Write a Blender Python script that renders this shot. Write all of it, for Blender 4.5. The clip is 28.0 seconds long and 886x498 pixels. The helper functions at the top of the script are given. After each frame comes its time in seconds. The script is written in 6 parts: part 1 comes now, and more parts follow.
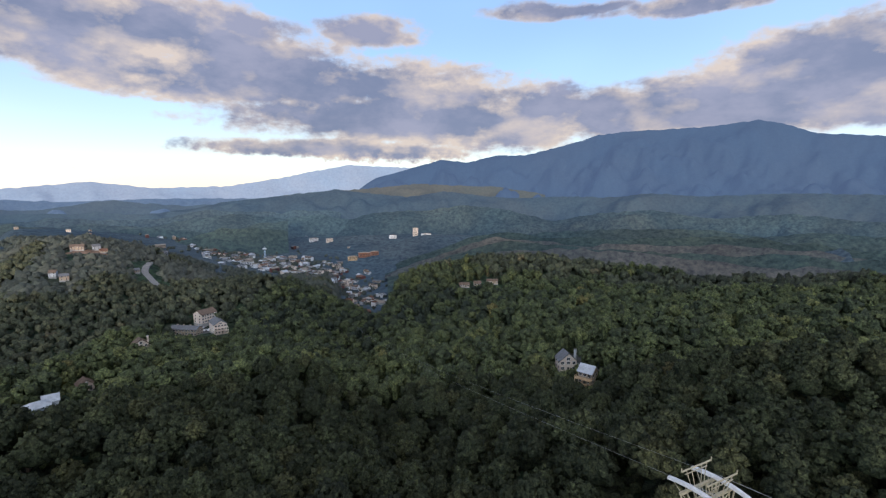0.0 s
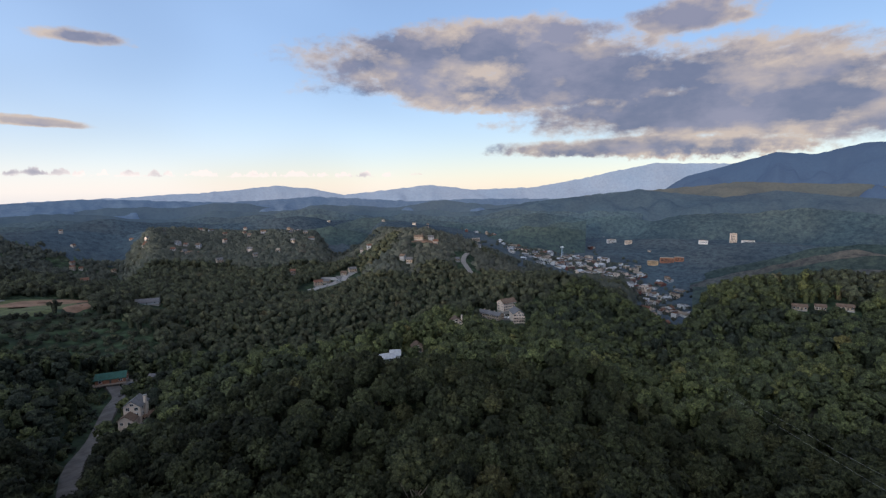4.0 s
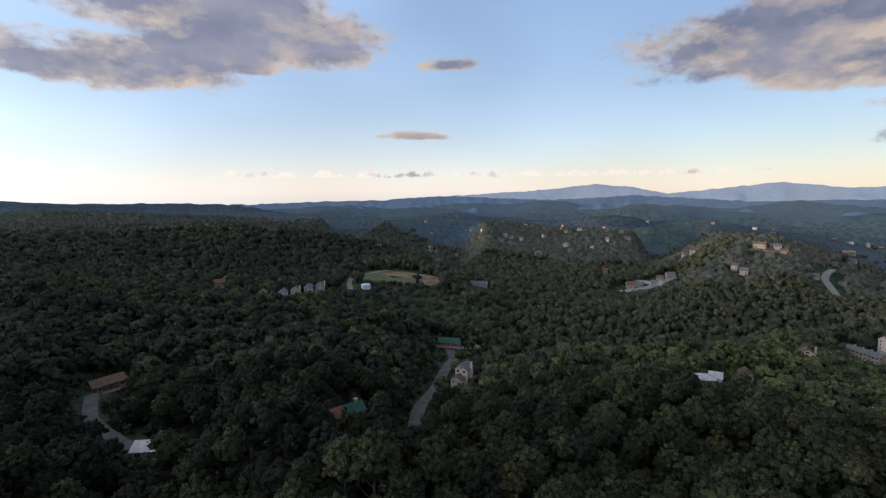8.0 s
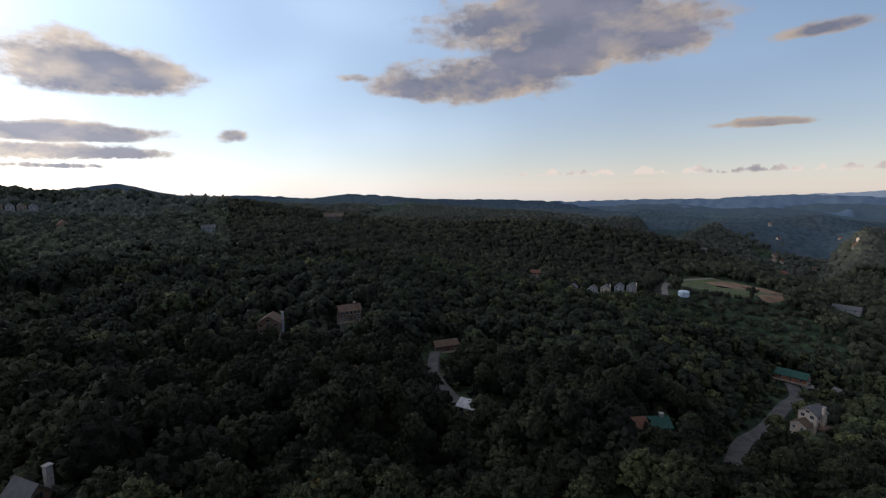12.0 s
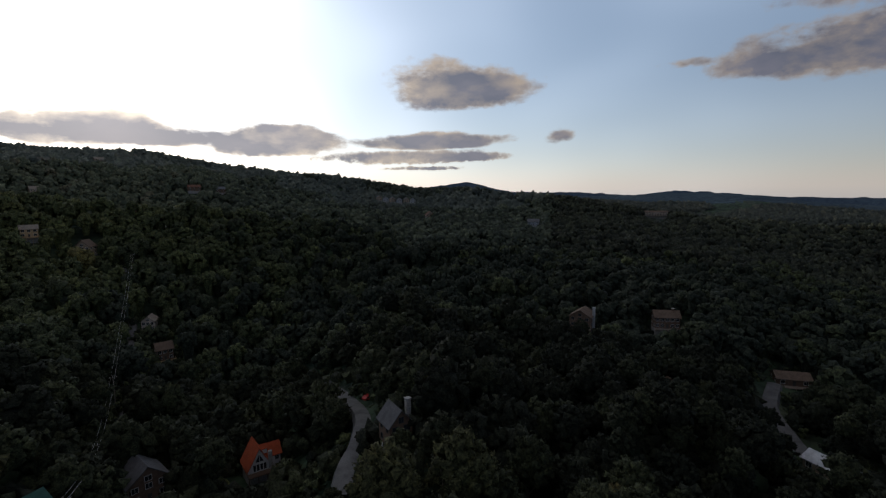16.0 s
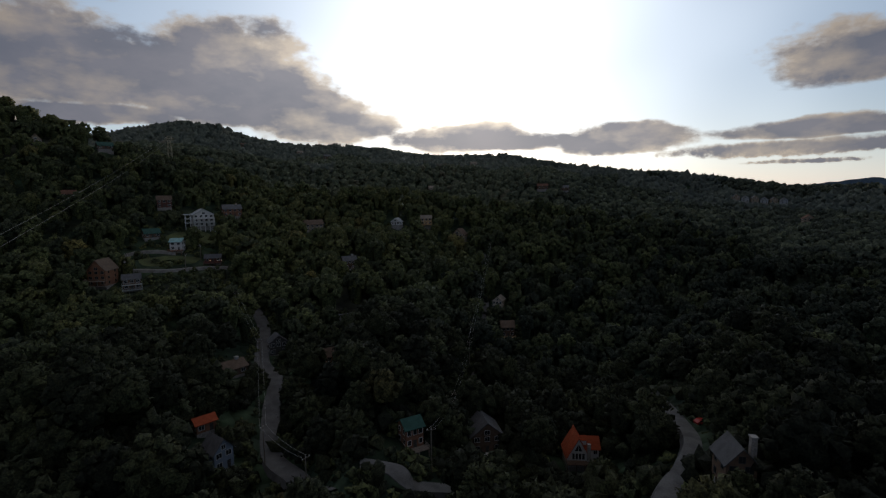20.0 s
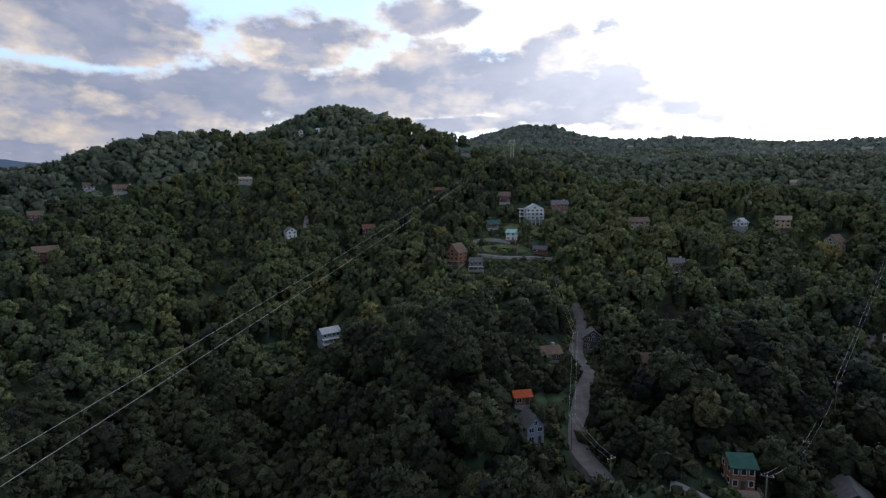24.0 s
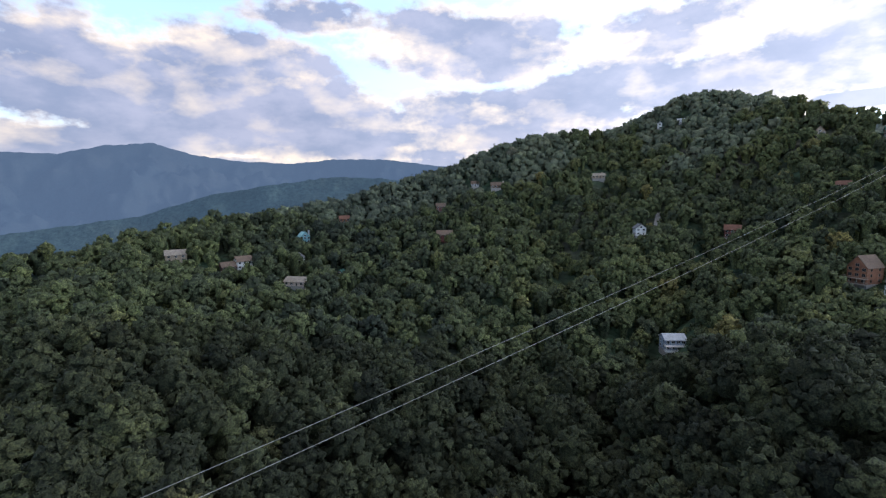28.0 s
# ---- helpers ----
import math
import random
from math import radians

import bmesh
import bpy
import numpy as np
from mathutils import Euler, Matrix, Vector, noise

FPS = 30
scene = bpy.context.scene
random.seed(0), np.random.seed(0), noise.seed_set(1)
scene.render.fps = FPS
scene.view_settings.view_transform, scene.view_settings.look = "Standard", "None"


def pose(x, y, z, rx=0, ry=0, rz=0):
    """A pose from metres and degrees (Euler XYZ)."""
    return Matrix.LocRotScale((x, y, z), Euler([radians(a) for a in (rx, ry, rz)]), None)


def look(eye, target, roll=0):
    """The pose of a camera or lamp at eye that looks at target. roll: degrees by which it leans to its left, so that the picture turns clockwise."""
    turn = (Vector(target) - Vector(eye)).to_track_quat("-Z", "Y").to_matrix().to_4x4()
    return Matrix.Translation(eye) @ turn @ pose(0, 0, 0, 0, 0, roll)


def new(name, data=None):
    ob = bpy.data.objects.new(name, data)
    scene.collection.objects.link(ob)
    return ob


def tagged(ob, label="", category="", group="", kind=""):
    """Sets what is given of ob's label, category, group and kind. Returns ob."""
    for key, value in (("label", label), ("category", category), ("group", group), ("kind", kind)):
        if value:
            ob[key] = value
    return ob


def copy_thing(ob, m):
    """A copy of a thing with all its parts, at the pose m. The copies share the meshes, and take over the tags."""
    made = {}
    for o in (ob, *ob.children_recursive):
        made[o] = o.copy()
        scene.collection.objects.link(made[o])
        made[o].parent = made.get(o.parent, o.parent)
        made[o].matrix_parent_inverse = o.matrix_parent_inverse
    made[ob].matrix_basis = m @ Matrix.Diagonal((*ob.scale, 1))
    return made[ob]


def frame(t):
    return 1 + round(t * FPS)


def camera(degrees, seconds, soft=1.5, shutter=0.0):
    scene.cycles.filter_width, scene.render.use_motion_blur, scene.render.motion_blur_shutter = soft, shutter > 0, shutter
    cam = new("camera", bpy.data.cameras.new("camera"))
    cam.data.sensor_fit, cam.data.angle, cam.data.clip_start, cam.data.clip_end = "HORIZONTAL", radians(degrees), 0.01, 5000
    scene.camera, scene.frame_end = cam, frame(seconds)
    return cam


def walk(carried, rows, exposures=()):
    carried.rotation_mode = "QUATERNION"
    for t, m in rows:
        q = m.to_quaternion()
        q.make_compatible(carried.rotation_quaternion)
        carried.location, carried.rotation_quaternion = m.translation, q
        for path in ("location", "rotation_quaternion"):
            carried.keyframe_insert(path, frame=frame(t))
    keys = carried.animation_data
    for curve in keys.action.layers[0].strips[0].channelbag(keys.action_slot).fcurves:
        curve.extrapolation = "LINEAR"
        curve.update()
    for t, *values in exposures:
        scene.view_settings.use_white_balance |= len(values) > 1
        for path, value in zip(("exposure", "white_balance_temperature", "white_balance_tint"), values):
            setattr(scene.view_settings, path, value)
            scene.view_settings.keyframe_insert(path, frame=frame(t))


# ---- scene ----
cam = camera(85.65, 28.0, 1.3)
EYE = 300.0
PATH = [
    (0.0, pose(0, 0, EYE, 82.83, -0.18, -0.00)),
    (0.5, pose(0, 0, EYE, 82.84, -0.11, 3.35)),
    (1.0, pose(0, 0, EYE, 82.86, -0.04, 7.66)),
    (1.5, pose(0, 0, EYE, 82.88, 0.02, 12.07)),
    (2.0, pose(0, 0, EYE, 82.90, 0.09, 16.58)),
    (2.5, pose(0, 0, EYE, 82.91, 0.19, 21.12)),
    (3.0, pose(0, 0, EYE, 82.91, 0.29, 25.68)),
    (3.5, pose(0, 0, EYE, 82.92, 0.36, 30.14)),
    (5.5, pose(0, 0, EYE, 82.94, 0.39, 48.39)),
    (6.0, pose(0, 0, EYE, 82.95, 0.39, 52.89)),
    (6.5, pose(0, 0, EYE, 82.96, 0.40, 57.54)),
    (7.0, pose(0, 0, EYE, 82.97, 0.40, 62.15)),
    (7.5, pose(0, 0, EYE, 82.99, 0.41, 66.63)),
    (8.0, pose(0, 0, EYE, 83.00, 0.41, 71.29)),
    (8.5, pose(0, 0, EYE, 83.01, 0.41, 75.83)),
    (9.0, pose(0, 0, EYE, 83.01, 0.40, 80.35)),
    (9.5, pose(0, 0, EYE, 83.00, 0.41, 84.88)),
    (10.0, pose(0, 0, EYE, 83.00, 0.41, 89.42)),
    (10.5, pose(0, 0, EYE, 82.99, 0.42, 93.87)),
    (11.0, pose(0, 0, EYE, 82.99, 0.44, 98.52)),
    (11.5, pose(0, 0, EYE, 82.99, 0.47, 103.19)),
    (12.0, pose(0, 0, EYE, 82.98, 0.51, 107.78)),
    (12.5, pose(0, 0, EYE, 82.95, 0.54, 112.35)),
    (14.5, pose(0, 0, EYE, 82.92, 0.57, 130.48)),
    (15.0, pose(0, 0, EYE, 82.92, 0.60, 135.14)),
    (15.5, pose(0, 0, EYE, 82.95, 0.64, 139.94)),
    (16.0, pose(0, 0, EYE, 82.99, 0.69, 144.67)),
    (16.5, pose(0, 0, EYE, 83.02, 0.74, 149.55)),
    (17.0, pose(0, 0, EYE, 83.05, 0.77, 154.48)),
    (17.5, pose(0, 0, EYE, 83.08, 0.77, 159.32)),
    (18.0, pose(0, 0, EYE, 83.11, 0.75, 164.00)),
    (18.5, pose(0, 0, EYE, 83.14, 0.71, 168.94)),
    (19.0, pose(0, 0, EYE, 83.18, 0.69, 173.88)),
    (19.5, pose(0, 0, EYE, 83.23, 0.67, 178.78)),
    (20.0, pose(0, 0, EYE, 83.26, 0.66, 183.65)),
    (20.5, pose(0, 0, EYE, 83.29, 0.64, 188.51)),
    (21.0, pose(0, 0, EYE, 83.31, 0.63, 193.39)),
    (21.5, pose(0, 0, EYE, 83.30, 0.65, 198.33)),
    (23.5, pose(0, 0, EYE, 83.28, 0.69, 217.34)),
    (24.0, pose(0, 0, EYE, 83.27, 0.71, 221.09)),
    (24.5, pose(0, 0, EYE, 83.26, 0.69, 224.99)),
    (25.0, pose(0, 0, EYE, 83.25, 0.65, 229.31)),
    (25.5, pose(0, 0, EYE, 83.25, 0.63, 234.08)),
    (26.0, pose(0, 0, EYE, 83.26, 0.64, 239.19)),
    (26.5, pose(0, 0, EYE, 83.28, 0.67, 244.98)),
    (27.0, pose(0, 0, EYE, 83.30, 0.72, 251.00)),
    (27.5, pose(0, 0, EYE, 83.32, 0.75, 256.92)),
    (28.0, pose(0, 0, EYE, 83.32, 0.77, 261.22)),
]
EXPOSURES = [(0.0, 1.05, 6100, 12), (3.5, 0.75, 6150, 13), (8.0, 0.65, 6400, 12), (12.0, 0.25, 6450, 12), (15.0, -0.12, 6500, 12), (17.5, -0.75, 6600, 11),
             (21.0, -0.75, 6600, 10), (23.5, 0.65, 6250, 9), (25.0, 1.1, 6100, 9), (28.0, 1.52, 6050, 10)]
walk(cam, PATH, EXPOSURES)


# ---- sky and sun ----
SUN_BEARING, SUN_HEIGHT = 181.0, 5.0
# Clouds: bearing, elevation, half width, half height in degrees, thickness.
CLOUDS_EAST = [
    (31.1, 14.7, 15.2, 2.6, 1), (19.2, 11.7, 22.5, 2.2, 1), (0.3, 8.4, 19.1, 3, 1), (331.9, 8.6, 16.8, 2.5, 1.1), (321.7, 11.1, 8.5, 3.3, 1.1),
    (13.3, 4.6, 11.8, 0.8, 0.9), (5.6, 4.4, 7.2, 1, 0.8), (346.4, 18.9, 7.3, 0.7, 0.7), (332.5, 18.1, 7.6, 0.7, 0.7), (9.3, 16.8, 4.4, 1.2, 0.6),
    (89.6, 15.2, 8.3, 2, 0.8), (92.5, 13.1, 3.1, 0.9, 0.8), (75.1, 6.1, 3.1, 0.4, 0.8), (70.7, 14.2, 2.9, 0.5, 0.7), (94.4, 17.9, 13.2, 3.2, 1),
    (105.5, 12.1, 10.1, 2.1, 1), (98.1, 14.1, 7.1, 2, 0.9), (75.3, 6.2, 3.6, 0.4, 0.8), (70.5, 14.2, 3.2, 0.6, 0.7), (119.3, 12.5, 2.2, 0.4, 0.5),
]
CLOUDS_SUNSET = [
    (142.6, 11.9, 7.5, 2.4, 1.2), (145.7, 5.3, 5.8, 0.6, 1), (143.7, 3.8, 5.2, 0.5, 1), (146.7, 2.6, 3.6, 0.2, 0.8), (182.9, 6.2, 7.8, 1.4, 1),
    (173.9, 5.9, 7.6, 1, 1), (164, 5.3, 6.5, 1.2, 1.1), (147.5, 5.7, 8.5, 0.8, 1), (148.9, 3.9, 8.6, 0.7, 0.9), (131.8, 6, 1.3, 0.8, 0.5),
    (210.4, 12.2, 8.5, 3.7, 1.1), (201.2, 11.1, 5.2, 3.3, 1.1), (196.6, 7.8, 8.4, 2, 1.1), (180.7, 6.6, 7.8, 1.3, 1.1), (162.9, 5.8, 6.4, 1.3, 1.1),
]
CLOUDS_WEST = [
    (220.2, 12.8, 10.6, 3.6, 1), (205.6, 13.8, 5.8, 3.5, 1.1), (236.2, 11.3, 7, 2.7, 1), (237.4, 15.1, 5.9, 1.6, 0.9), (203.8, 8.9, 11, 1.9, 1),
    (220.5, 7.9, 11.3, 1.2, 0.9), (255.2, 15.5, 10.2, 2.6, 1), (258.3, 9.5, 8.4, 2.2, 1), (240.1, 11.8, 8.7, 2.9, 1), (225.1, 11.7, 12.2, 3, 1),
    (207.7, 14.1, 6.2, 3.4, 1.1), (235.1, 17.2, 6.7, 2.2, 0.7), (221.7, 19.5, 5.8, 1.9, 0.7), (199.3, 9.4, 7.4, 1.9, 1), (252.7, 6.8, 12, 1.4, 1),
    (258, 16.8, 12.6, 3.1, 1), (275.1, 9.6, 8.2, 2.9, 1), (265.8, 6.5, 18.3, 2.2, 1), (240, 11, 8.5, 2.6, 1),
]
CLOUDS_SOUTH = [
    (297.8, 11.8, 8, 5.1, 1.1), (287.7, 8.3, 13.2, 3.1, 1.1), (259.3, 17, 11.5, 3.5, 1), (275.1, 19.1, 7.9, 1.9, 0.9), (273.1, 7.6, 15.5, 2.6, 1.1),
    (248.4, 9.4, 9.3, 2.6, 1), (237.3, 12.1, 5.5, 2.3, 0.9), (222.8, 12.1, 4.4, 3.8, 0.9),
    (284, 14, 9, 3.2, 1.1), (293, 5.4, 15, 1.4, 1.2), (270, 4.8, 14, 1.2, 1.1), (250, 6.6, 10, 1.2, 1), (304, 4.6, 16, 2.6, 1.6), (286, 11, 11, 3, 1.3), (283, 3.2, 12, 1.0, 1.3), (264, 3.4, 9, 0.8, 1.1),
]


def build_sky():
    world = bpy.data.worlds.new("evening_sky")
    scene.world = world
    world.use_nodes = True
    nt = world.node_tree
    nt.nodes.clear()
    link = nt.links.new

    def put(value, socket):
        if isinstance(value, bpy.types.NodeSocket):
            link(value, socket)
        else:
            socket.default_value = value

    def calc(op, a, b=0.0, c=0.0, clamp=False):
        n = nt.nodes.new("ShaderNodeMath")
        n.operation, n.use_clamp = op, clamp
        for s, v in zip(n.inputs, (a, b, c)):
            put(v, s)
        return n.outputs[0]

    def vec(op, a, b=(0, 0, 0), c=(0, 0, 0)):
        n = nt.nodes.new("ShaderNodeVectorMath")
        n.operation = op
        for s, v in zip(n.inputs, (a, b, c)):
            put(v, s)
        return n.outputs["Value"] if op in ("LENGTH", "DOT_PRODUCT") else n.outputs["Vector"]

    def fog(vector, scale, detail, rough=0.55):
        n = nt.nodes.new("ShaderNodeTexNoise")
        put(vector, n.inputs["Vector"])
        n.inputs["Scale"].default_value, n.inputs["Detail"].default_value = scale, detail
        n.inputs["Roughness"].default_value = rough
        return n

    def ramp(value, lo, hi, a=0.0, b=1.0):
        n = nt.nodes.new("ShaderNodeMapRange")
        n.interpolation_type = "SMOOTHSTEP"
        for s, v in zip(n.inputs, (value, lo, hi, a, b)):
            put(v, s)
        return n.outputs[0]

    def blend(f, a, b):
        n = nt.nodes.new("ShaderNodeMix")
        n.data_type = "RGBA"
        put(f, n.inputs["Factor"])
        put(a, n.inputs[6])
        put(b, n.inputs[7])
        return n.outputs[2]

    way = nt.nodes.new("ShaderNodeTexCoord").outputs["Generated"]
    split = nt.nodes.new("ShaderNodeSeparateXYZ")
    link(way, split.inputs[0])
    x, y, z = split.outputs
    bearing = calc("MULTIPLY", calc("ARCTAN2", calc("MULTIPLY", x, -1.0), y), 57.2958)
    bearing = calc("FLOORED_MODULO", calc("SUBTRACT", bearing, 308.0), 360.0)
    height = calc("MULTIPLY", calc("ARCSINE", z), 57.2958)
    both = nt.nodes.new("ShaderNodeCombineXYZ")
    link(bearing, both.inputs[0])
    link(height, both.inputs[1])
    flat = vec("MULTIPLY", way, (1.0, 1.0, 2.6))
    curl = vec("SUBTRACT", fog(flat, 5.0, 4.0).outputs["Color"], (0.5, 0.5, 0.5))
    swirl = nt.nodes.new("ShaderNodeCombineXYZ")
    link(ramp(height, 2.5, 9.0, 2.0, 9.0), swirl.inputs[0])
    link(ramp(height, 2.5, 9.0, 0.6, 2.8), swirl.inputs[1])
    swirl = swirl.outputs[0]
    spot = vec("ADD", both.outputs[0], vec("MULTIPLY", curl, swirl))
    parts = nt.nodes.new("ShaderNodeSeparateXYZ")
    link(spot, parts.inputs[0])
    mass = None
    heavy = [(b, e, w * (1.2 if b < 60 or b > 300 else 1.07), h * (1.3 if b < 60 or b > 300 else 1.12), thick * 1.15) for b, e, w, h, thick in CLOUDS_EAST + CLOUDS_SUNSET]
    heavy += [(b, e, w * (1.06 if b < 232 else 1.02), h * 1.06, thick * 1.12) for b, e, w, h, thick in CLOUDS_WEST + CLOUDS_SOUTH]
    for b, e, w, h, thick in heavy:
        # heaped above, flatter below
        dx = calc("MULTIPLY_ADD", parts.outputs[0], 1 / w / 1.15, -((b - 308) % 360) / w / 1.15)
        dy = calc("MULTIPLY_ADD", parts.outputs[1], 1 / h / 1.25, -(e - 0.15 * h) / h / 1.25)
        dy = calc("MAXIMUM", dy, calc("MULTIPLY", dy, -1.35))
        v = calc("MULTIPLY_ADD", calc("MULTIPLY_ADD", dx, dx, calc("MULTIPLY", dy, dy)), -0.8 * thick, 0.8 * thick)
        mass = v if mass is None else calc("SMOOTH_MAX", mass, v, 0.15)
    streak = vec("MULTIPLY", way, (1.0, 1.0, 2.1))
    billow = fog(streak, 7.0, 9.0, 0.57).outputs[0]
    heaps = fog(streak, 5.5, 2.0, 0.5).outputs[0]
    wisps = fog(vec("MULTIPLY", way, (1.0, 1.0, 2.2)), 30.0, 5.0, 0.55).outputs[0]
    # a row of small sunlit heap clouds low over the plain
    row = nt.nodes.new("ShaderNodeCombineXYZ")
    link(bearing, row.inputs[0])
    tops = calc("MULTIPLY_ADD", calc("SQRT", calc("MAXIMUM", calc("SUBTRACT", fog(row.outputs[0], 0.42, 4.0, 0.55).outputs[0], 0.47), 0.0)), 2.1, 1.6)
    puffs = calc("MINIMUM", calc("MULTIPLY", calc("SUBTRACT", height, 1.55), 3.0), calc("MULTIPLY", calc("SUBTRACT", tops, height), 2.4))
    beside = calc("ADD", ramp(bearing, 85.0, 92.0, 1.0, 0.0), ramp(bearing, 148.0, 156.0))
    puffs = calc("ADD", puffs, calc("MULTIPLY", beside, -2.0))
    mass = calc("MAXIMUM", mass, puffs)
    # broken cloud goes on overhead, added out of view to light the crowns
    mass = calc("MAXIMUM", mass, ramp(height, 19.0, 45.0, -0.8, 0.26))
    mass = calc("ADD", mass, calc("MULTIPLY", calc("SUBTRACT", billow, 0.5), ramp(height, 2.5, 5.0, 0.5, 1.75)))
    mass = calc("ADD", mass, calc("MULTIPLY", calc("SUBTRACT", wisps, 0.5), 0.75))
    crisp = fog(vec("MULTIPLY", way, (1.0, 1.0, 1.2)), 62.0, 4.0, 0.6).outputs[0]
    mass = calc("ADD", mass, calc("MULTIPLY", calc("SUBTRACT", crisp, 0.5), ramp(height, 2.5, 5.0, 2.2, 0.4)))
    cover = ramp(mass, -0.16, 0.42)
    sun_way = (-math.sin(radians(SUN_BEARING)) * math.cos(radians(SUN_HEIGHT + 10)),
               math.cos(radians(SUN_BEARING)) * math.cos(radians(SUN_HEIGHT + 10)), math.sin(radians(SUN_HEIGHT + 10)))
    up_light = vec("MULTIPLY", vec("ADD", way, (sun_way[0] * 0.03, sun_way[1] * 0.03, 0.03)), (1.0, 1.0, 2.1))
    lit = calc("SUBTRACT", fog(streak, 6.0, 6.0, 0.52).outputs[0], fog(up_light, 6.0, 6.0, 0.52).outputs[0])
    deep = ramp(calc("ADD", mass, calc("MULTIPLY", calc("SUBTRACT", heaps, 0.5), 1.1)), -0.08, 0.76)
    deep = calc("MULTIPLY", deep, calc("MAXIMUM", beside, ramp(height, 2.4, 4.5, 0.1, 1.0)))
    apart = calc("MULTIPLY", calc("ARCCOSINE", vec("DOT_PRODUCT", vec("NORMALIZE", way), sun_way)), 57.2958)
    apart = calc("MULTIPLY", apart, ramp(fog(vec("MULTIPLY", way, (1.0, 1.0, 2.2)), 2.6, 1.0).outputs[0], 0.25, 0.75, 0.86, 1.14))
    glare = calc("MULTIPLY", calc("EXPONENT", calc("MULTIPLY", apart, -1 / 17.0)), 2.5)
    wide = calc("MULTIPLY", calc("EXPONENT", calc("MULTIPLY", apart, -1 / 60.0)), 0.68)

    sky = nt.nodes.new("ShaderNodeTexSky")
    sky.sky_type, sky.sun_disc = "NISHITA", False
    sky.sun_elevation, sky.sun_rotation = radians(SUN_HEIGHT), radians(-SUN_BEARING)
    sky.air_density, sky.dust_density, sky.ozone_density, sky.altitude = 1.0, 0.8, 2.6, 600.0
    clear = nt.nodes.new("ShaderNodeBackground")
    link(sky.outputs[0], clear.inputs["Color"])
    clear.inputs["Strength"].default_value = SKY_STRENGTH

    def mono(value):
        n = nt.nodes.new("ShaderNodeCombineXYZ")
        for s in n.inputs:
            link(value, s)
        return n.outputs[0]

    # sunlit haze round the low sun and along the horizon
    veil = nt.nodes.new("ShaderNodeBackground")
    low = calc("POWER", calc("MAXIMUM", calc("SUBTRACT", 1.0, calc("ABSOLUTE", z)), 0.0), 9.0)
    haze = vec("ADD", vec("MULTIPLY", mono(low), (0.32, 0.225, 0.105)), (0.095, 0.122, 0.19))
    haze = vec("ADD", haze, vec("MULTIPLY", mono(glare), (1.0, 0.96, 0.90)))
    haze = vec("ADD", haze, vec("MULTIPLY", mono(wide), (0.56, 0.82, 1.12)))
    link(haze, veil.inputs["Color"])
    add = nt.nodes.new("ShaderNodeAddShader")
    link(clear.outputs[0], add.inputs[0])
    link(veil.outputs[0], add.inputs[1])

    # grey-lilac bodies, warm light where the cloud thins or turns to the sun
    shade = blend(ramp(billow, 0.36, 0.66), (0.09, 0.104, 0.155, 1), (0.16, 0.16, 0.205, 1))
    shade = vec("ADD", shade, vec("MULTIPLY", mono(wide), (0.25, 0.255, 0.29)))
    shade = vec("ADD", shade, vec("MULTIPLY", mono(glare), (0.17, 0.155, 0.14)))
    rim = vec("ADD", (0.345, 0.284, 0.235), vec("ADD", vec("MULTIPLY", mono(wide), (0.36, 0.32, 0.28)), vec("MULTIPLY", mono(glare), (0.62, 0.55, 0.45))))
    rim = vec("ADD", rim, vec("MULTIPLY", mono(calc("MULTIPLY", calc("SUBTRACT", 1.0, beside), ramp(height, 2.4, 4.0, 1.0, 0.0))), (0.27, 0.255, 0.25)))
    body = blend(calc("SUBTRACT", deep, calc("MULTIPLY", lit, 3.8), 0.0, True), rim, shade)
    cloud = nt.nodes.new("ShaderNodeBackground")
    link(body, cloud.inputs["Color"])
    mix = nt.nodes.new("ShaderNodeMixShader")
    link(calc("MULTIPLY", cover, 0.95), mix.inputs[0])
    link(add.outputs[0], mix.inputs[1])
    link(cloud.outputs[0], mix.inputs[2])
    out = nt.nodes.new("ShaderNodeOutputWorld")
    link(mix.outputs[0], out.inputs["Surface"])

    lamp = bpy.data.lights.new("evening_sun", "SUN")
    lamp.energy, lamp.angle, lamp.color = SUN_STRENGTH, radians(6), (1.0, 0.82, 0.62)
    sun = new("evening_sun", lamp)
    bx, by = -math.sin(radians(SUN_BEARING)), math.cos(radians(SUN_BEARING))
    sun.matrix_world = look((bx * 900, by * 900, 900 * math.tan(radians(SUN_HEIGHT)) + 300), (0, 0, 300))


SKY_STRENGTH, SUN_STRENGTH = 0.085, 2.0
build_sky()


# ---- materials ----
def material(name, rough=0.8, metal=0.0):
    m = bpy.data.materials.new(name)
    m.use_nodes = True
    nodes = m.node_tree.nodes
    bsdf = nodes["Principled BSDF"]
    bsdf.inputs["Roughness"].default_value, bsdf.inputs["Metallic"].default_value = rough, metal
    bsdf.inputs["Specular IOR Level"].default_value = 0.3
    return m, m.node_tree, bsdf


def noise_node(nt, scale, detail=4.0, rough=0.55, coords="Object"):
    c = nt.nodes.new("ShaderNodeTexCoord")
    n = nt.nodes.new("ShaderNodeTexNoise")
    n.inputs["Scale"].default_value, n.inputs["Detail"].default_value, n.inputs["Roughness"].default_value = scale, detail, rough
    nt.links.new(c.outputs[coords], n.inputs["Vector"])
    return n


def colours(nt, value, stops):
    r = nt.nodes.new("ShaderNodeValToRGB")
    while len(r.color_ramp.elements) < len(stops):
        r.color_ramp.elements.new(0.5)
    for e, (p, c) in zip(r.color_ramp.elements, stops):
        e.position, e.color = p, (*c, 1)
    nt.links.new(value, r.inputs[0])
    return r.outputs[0]


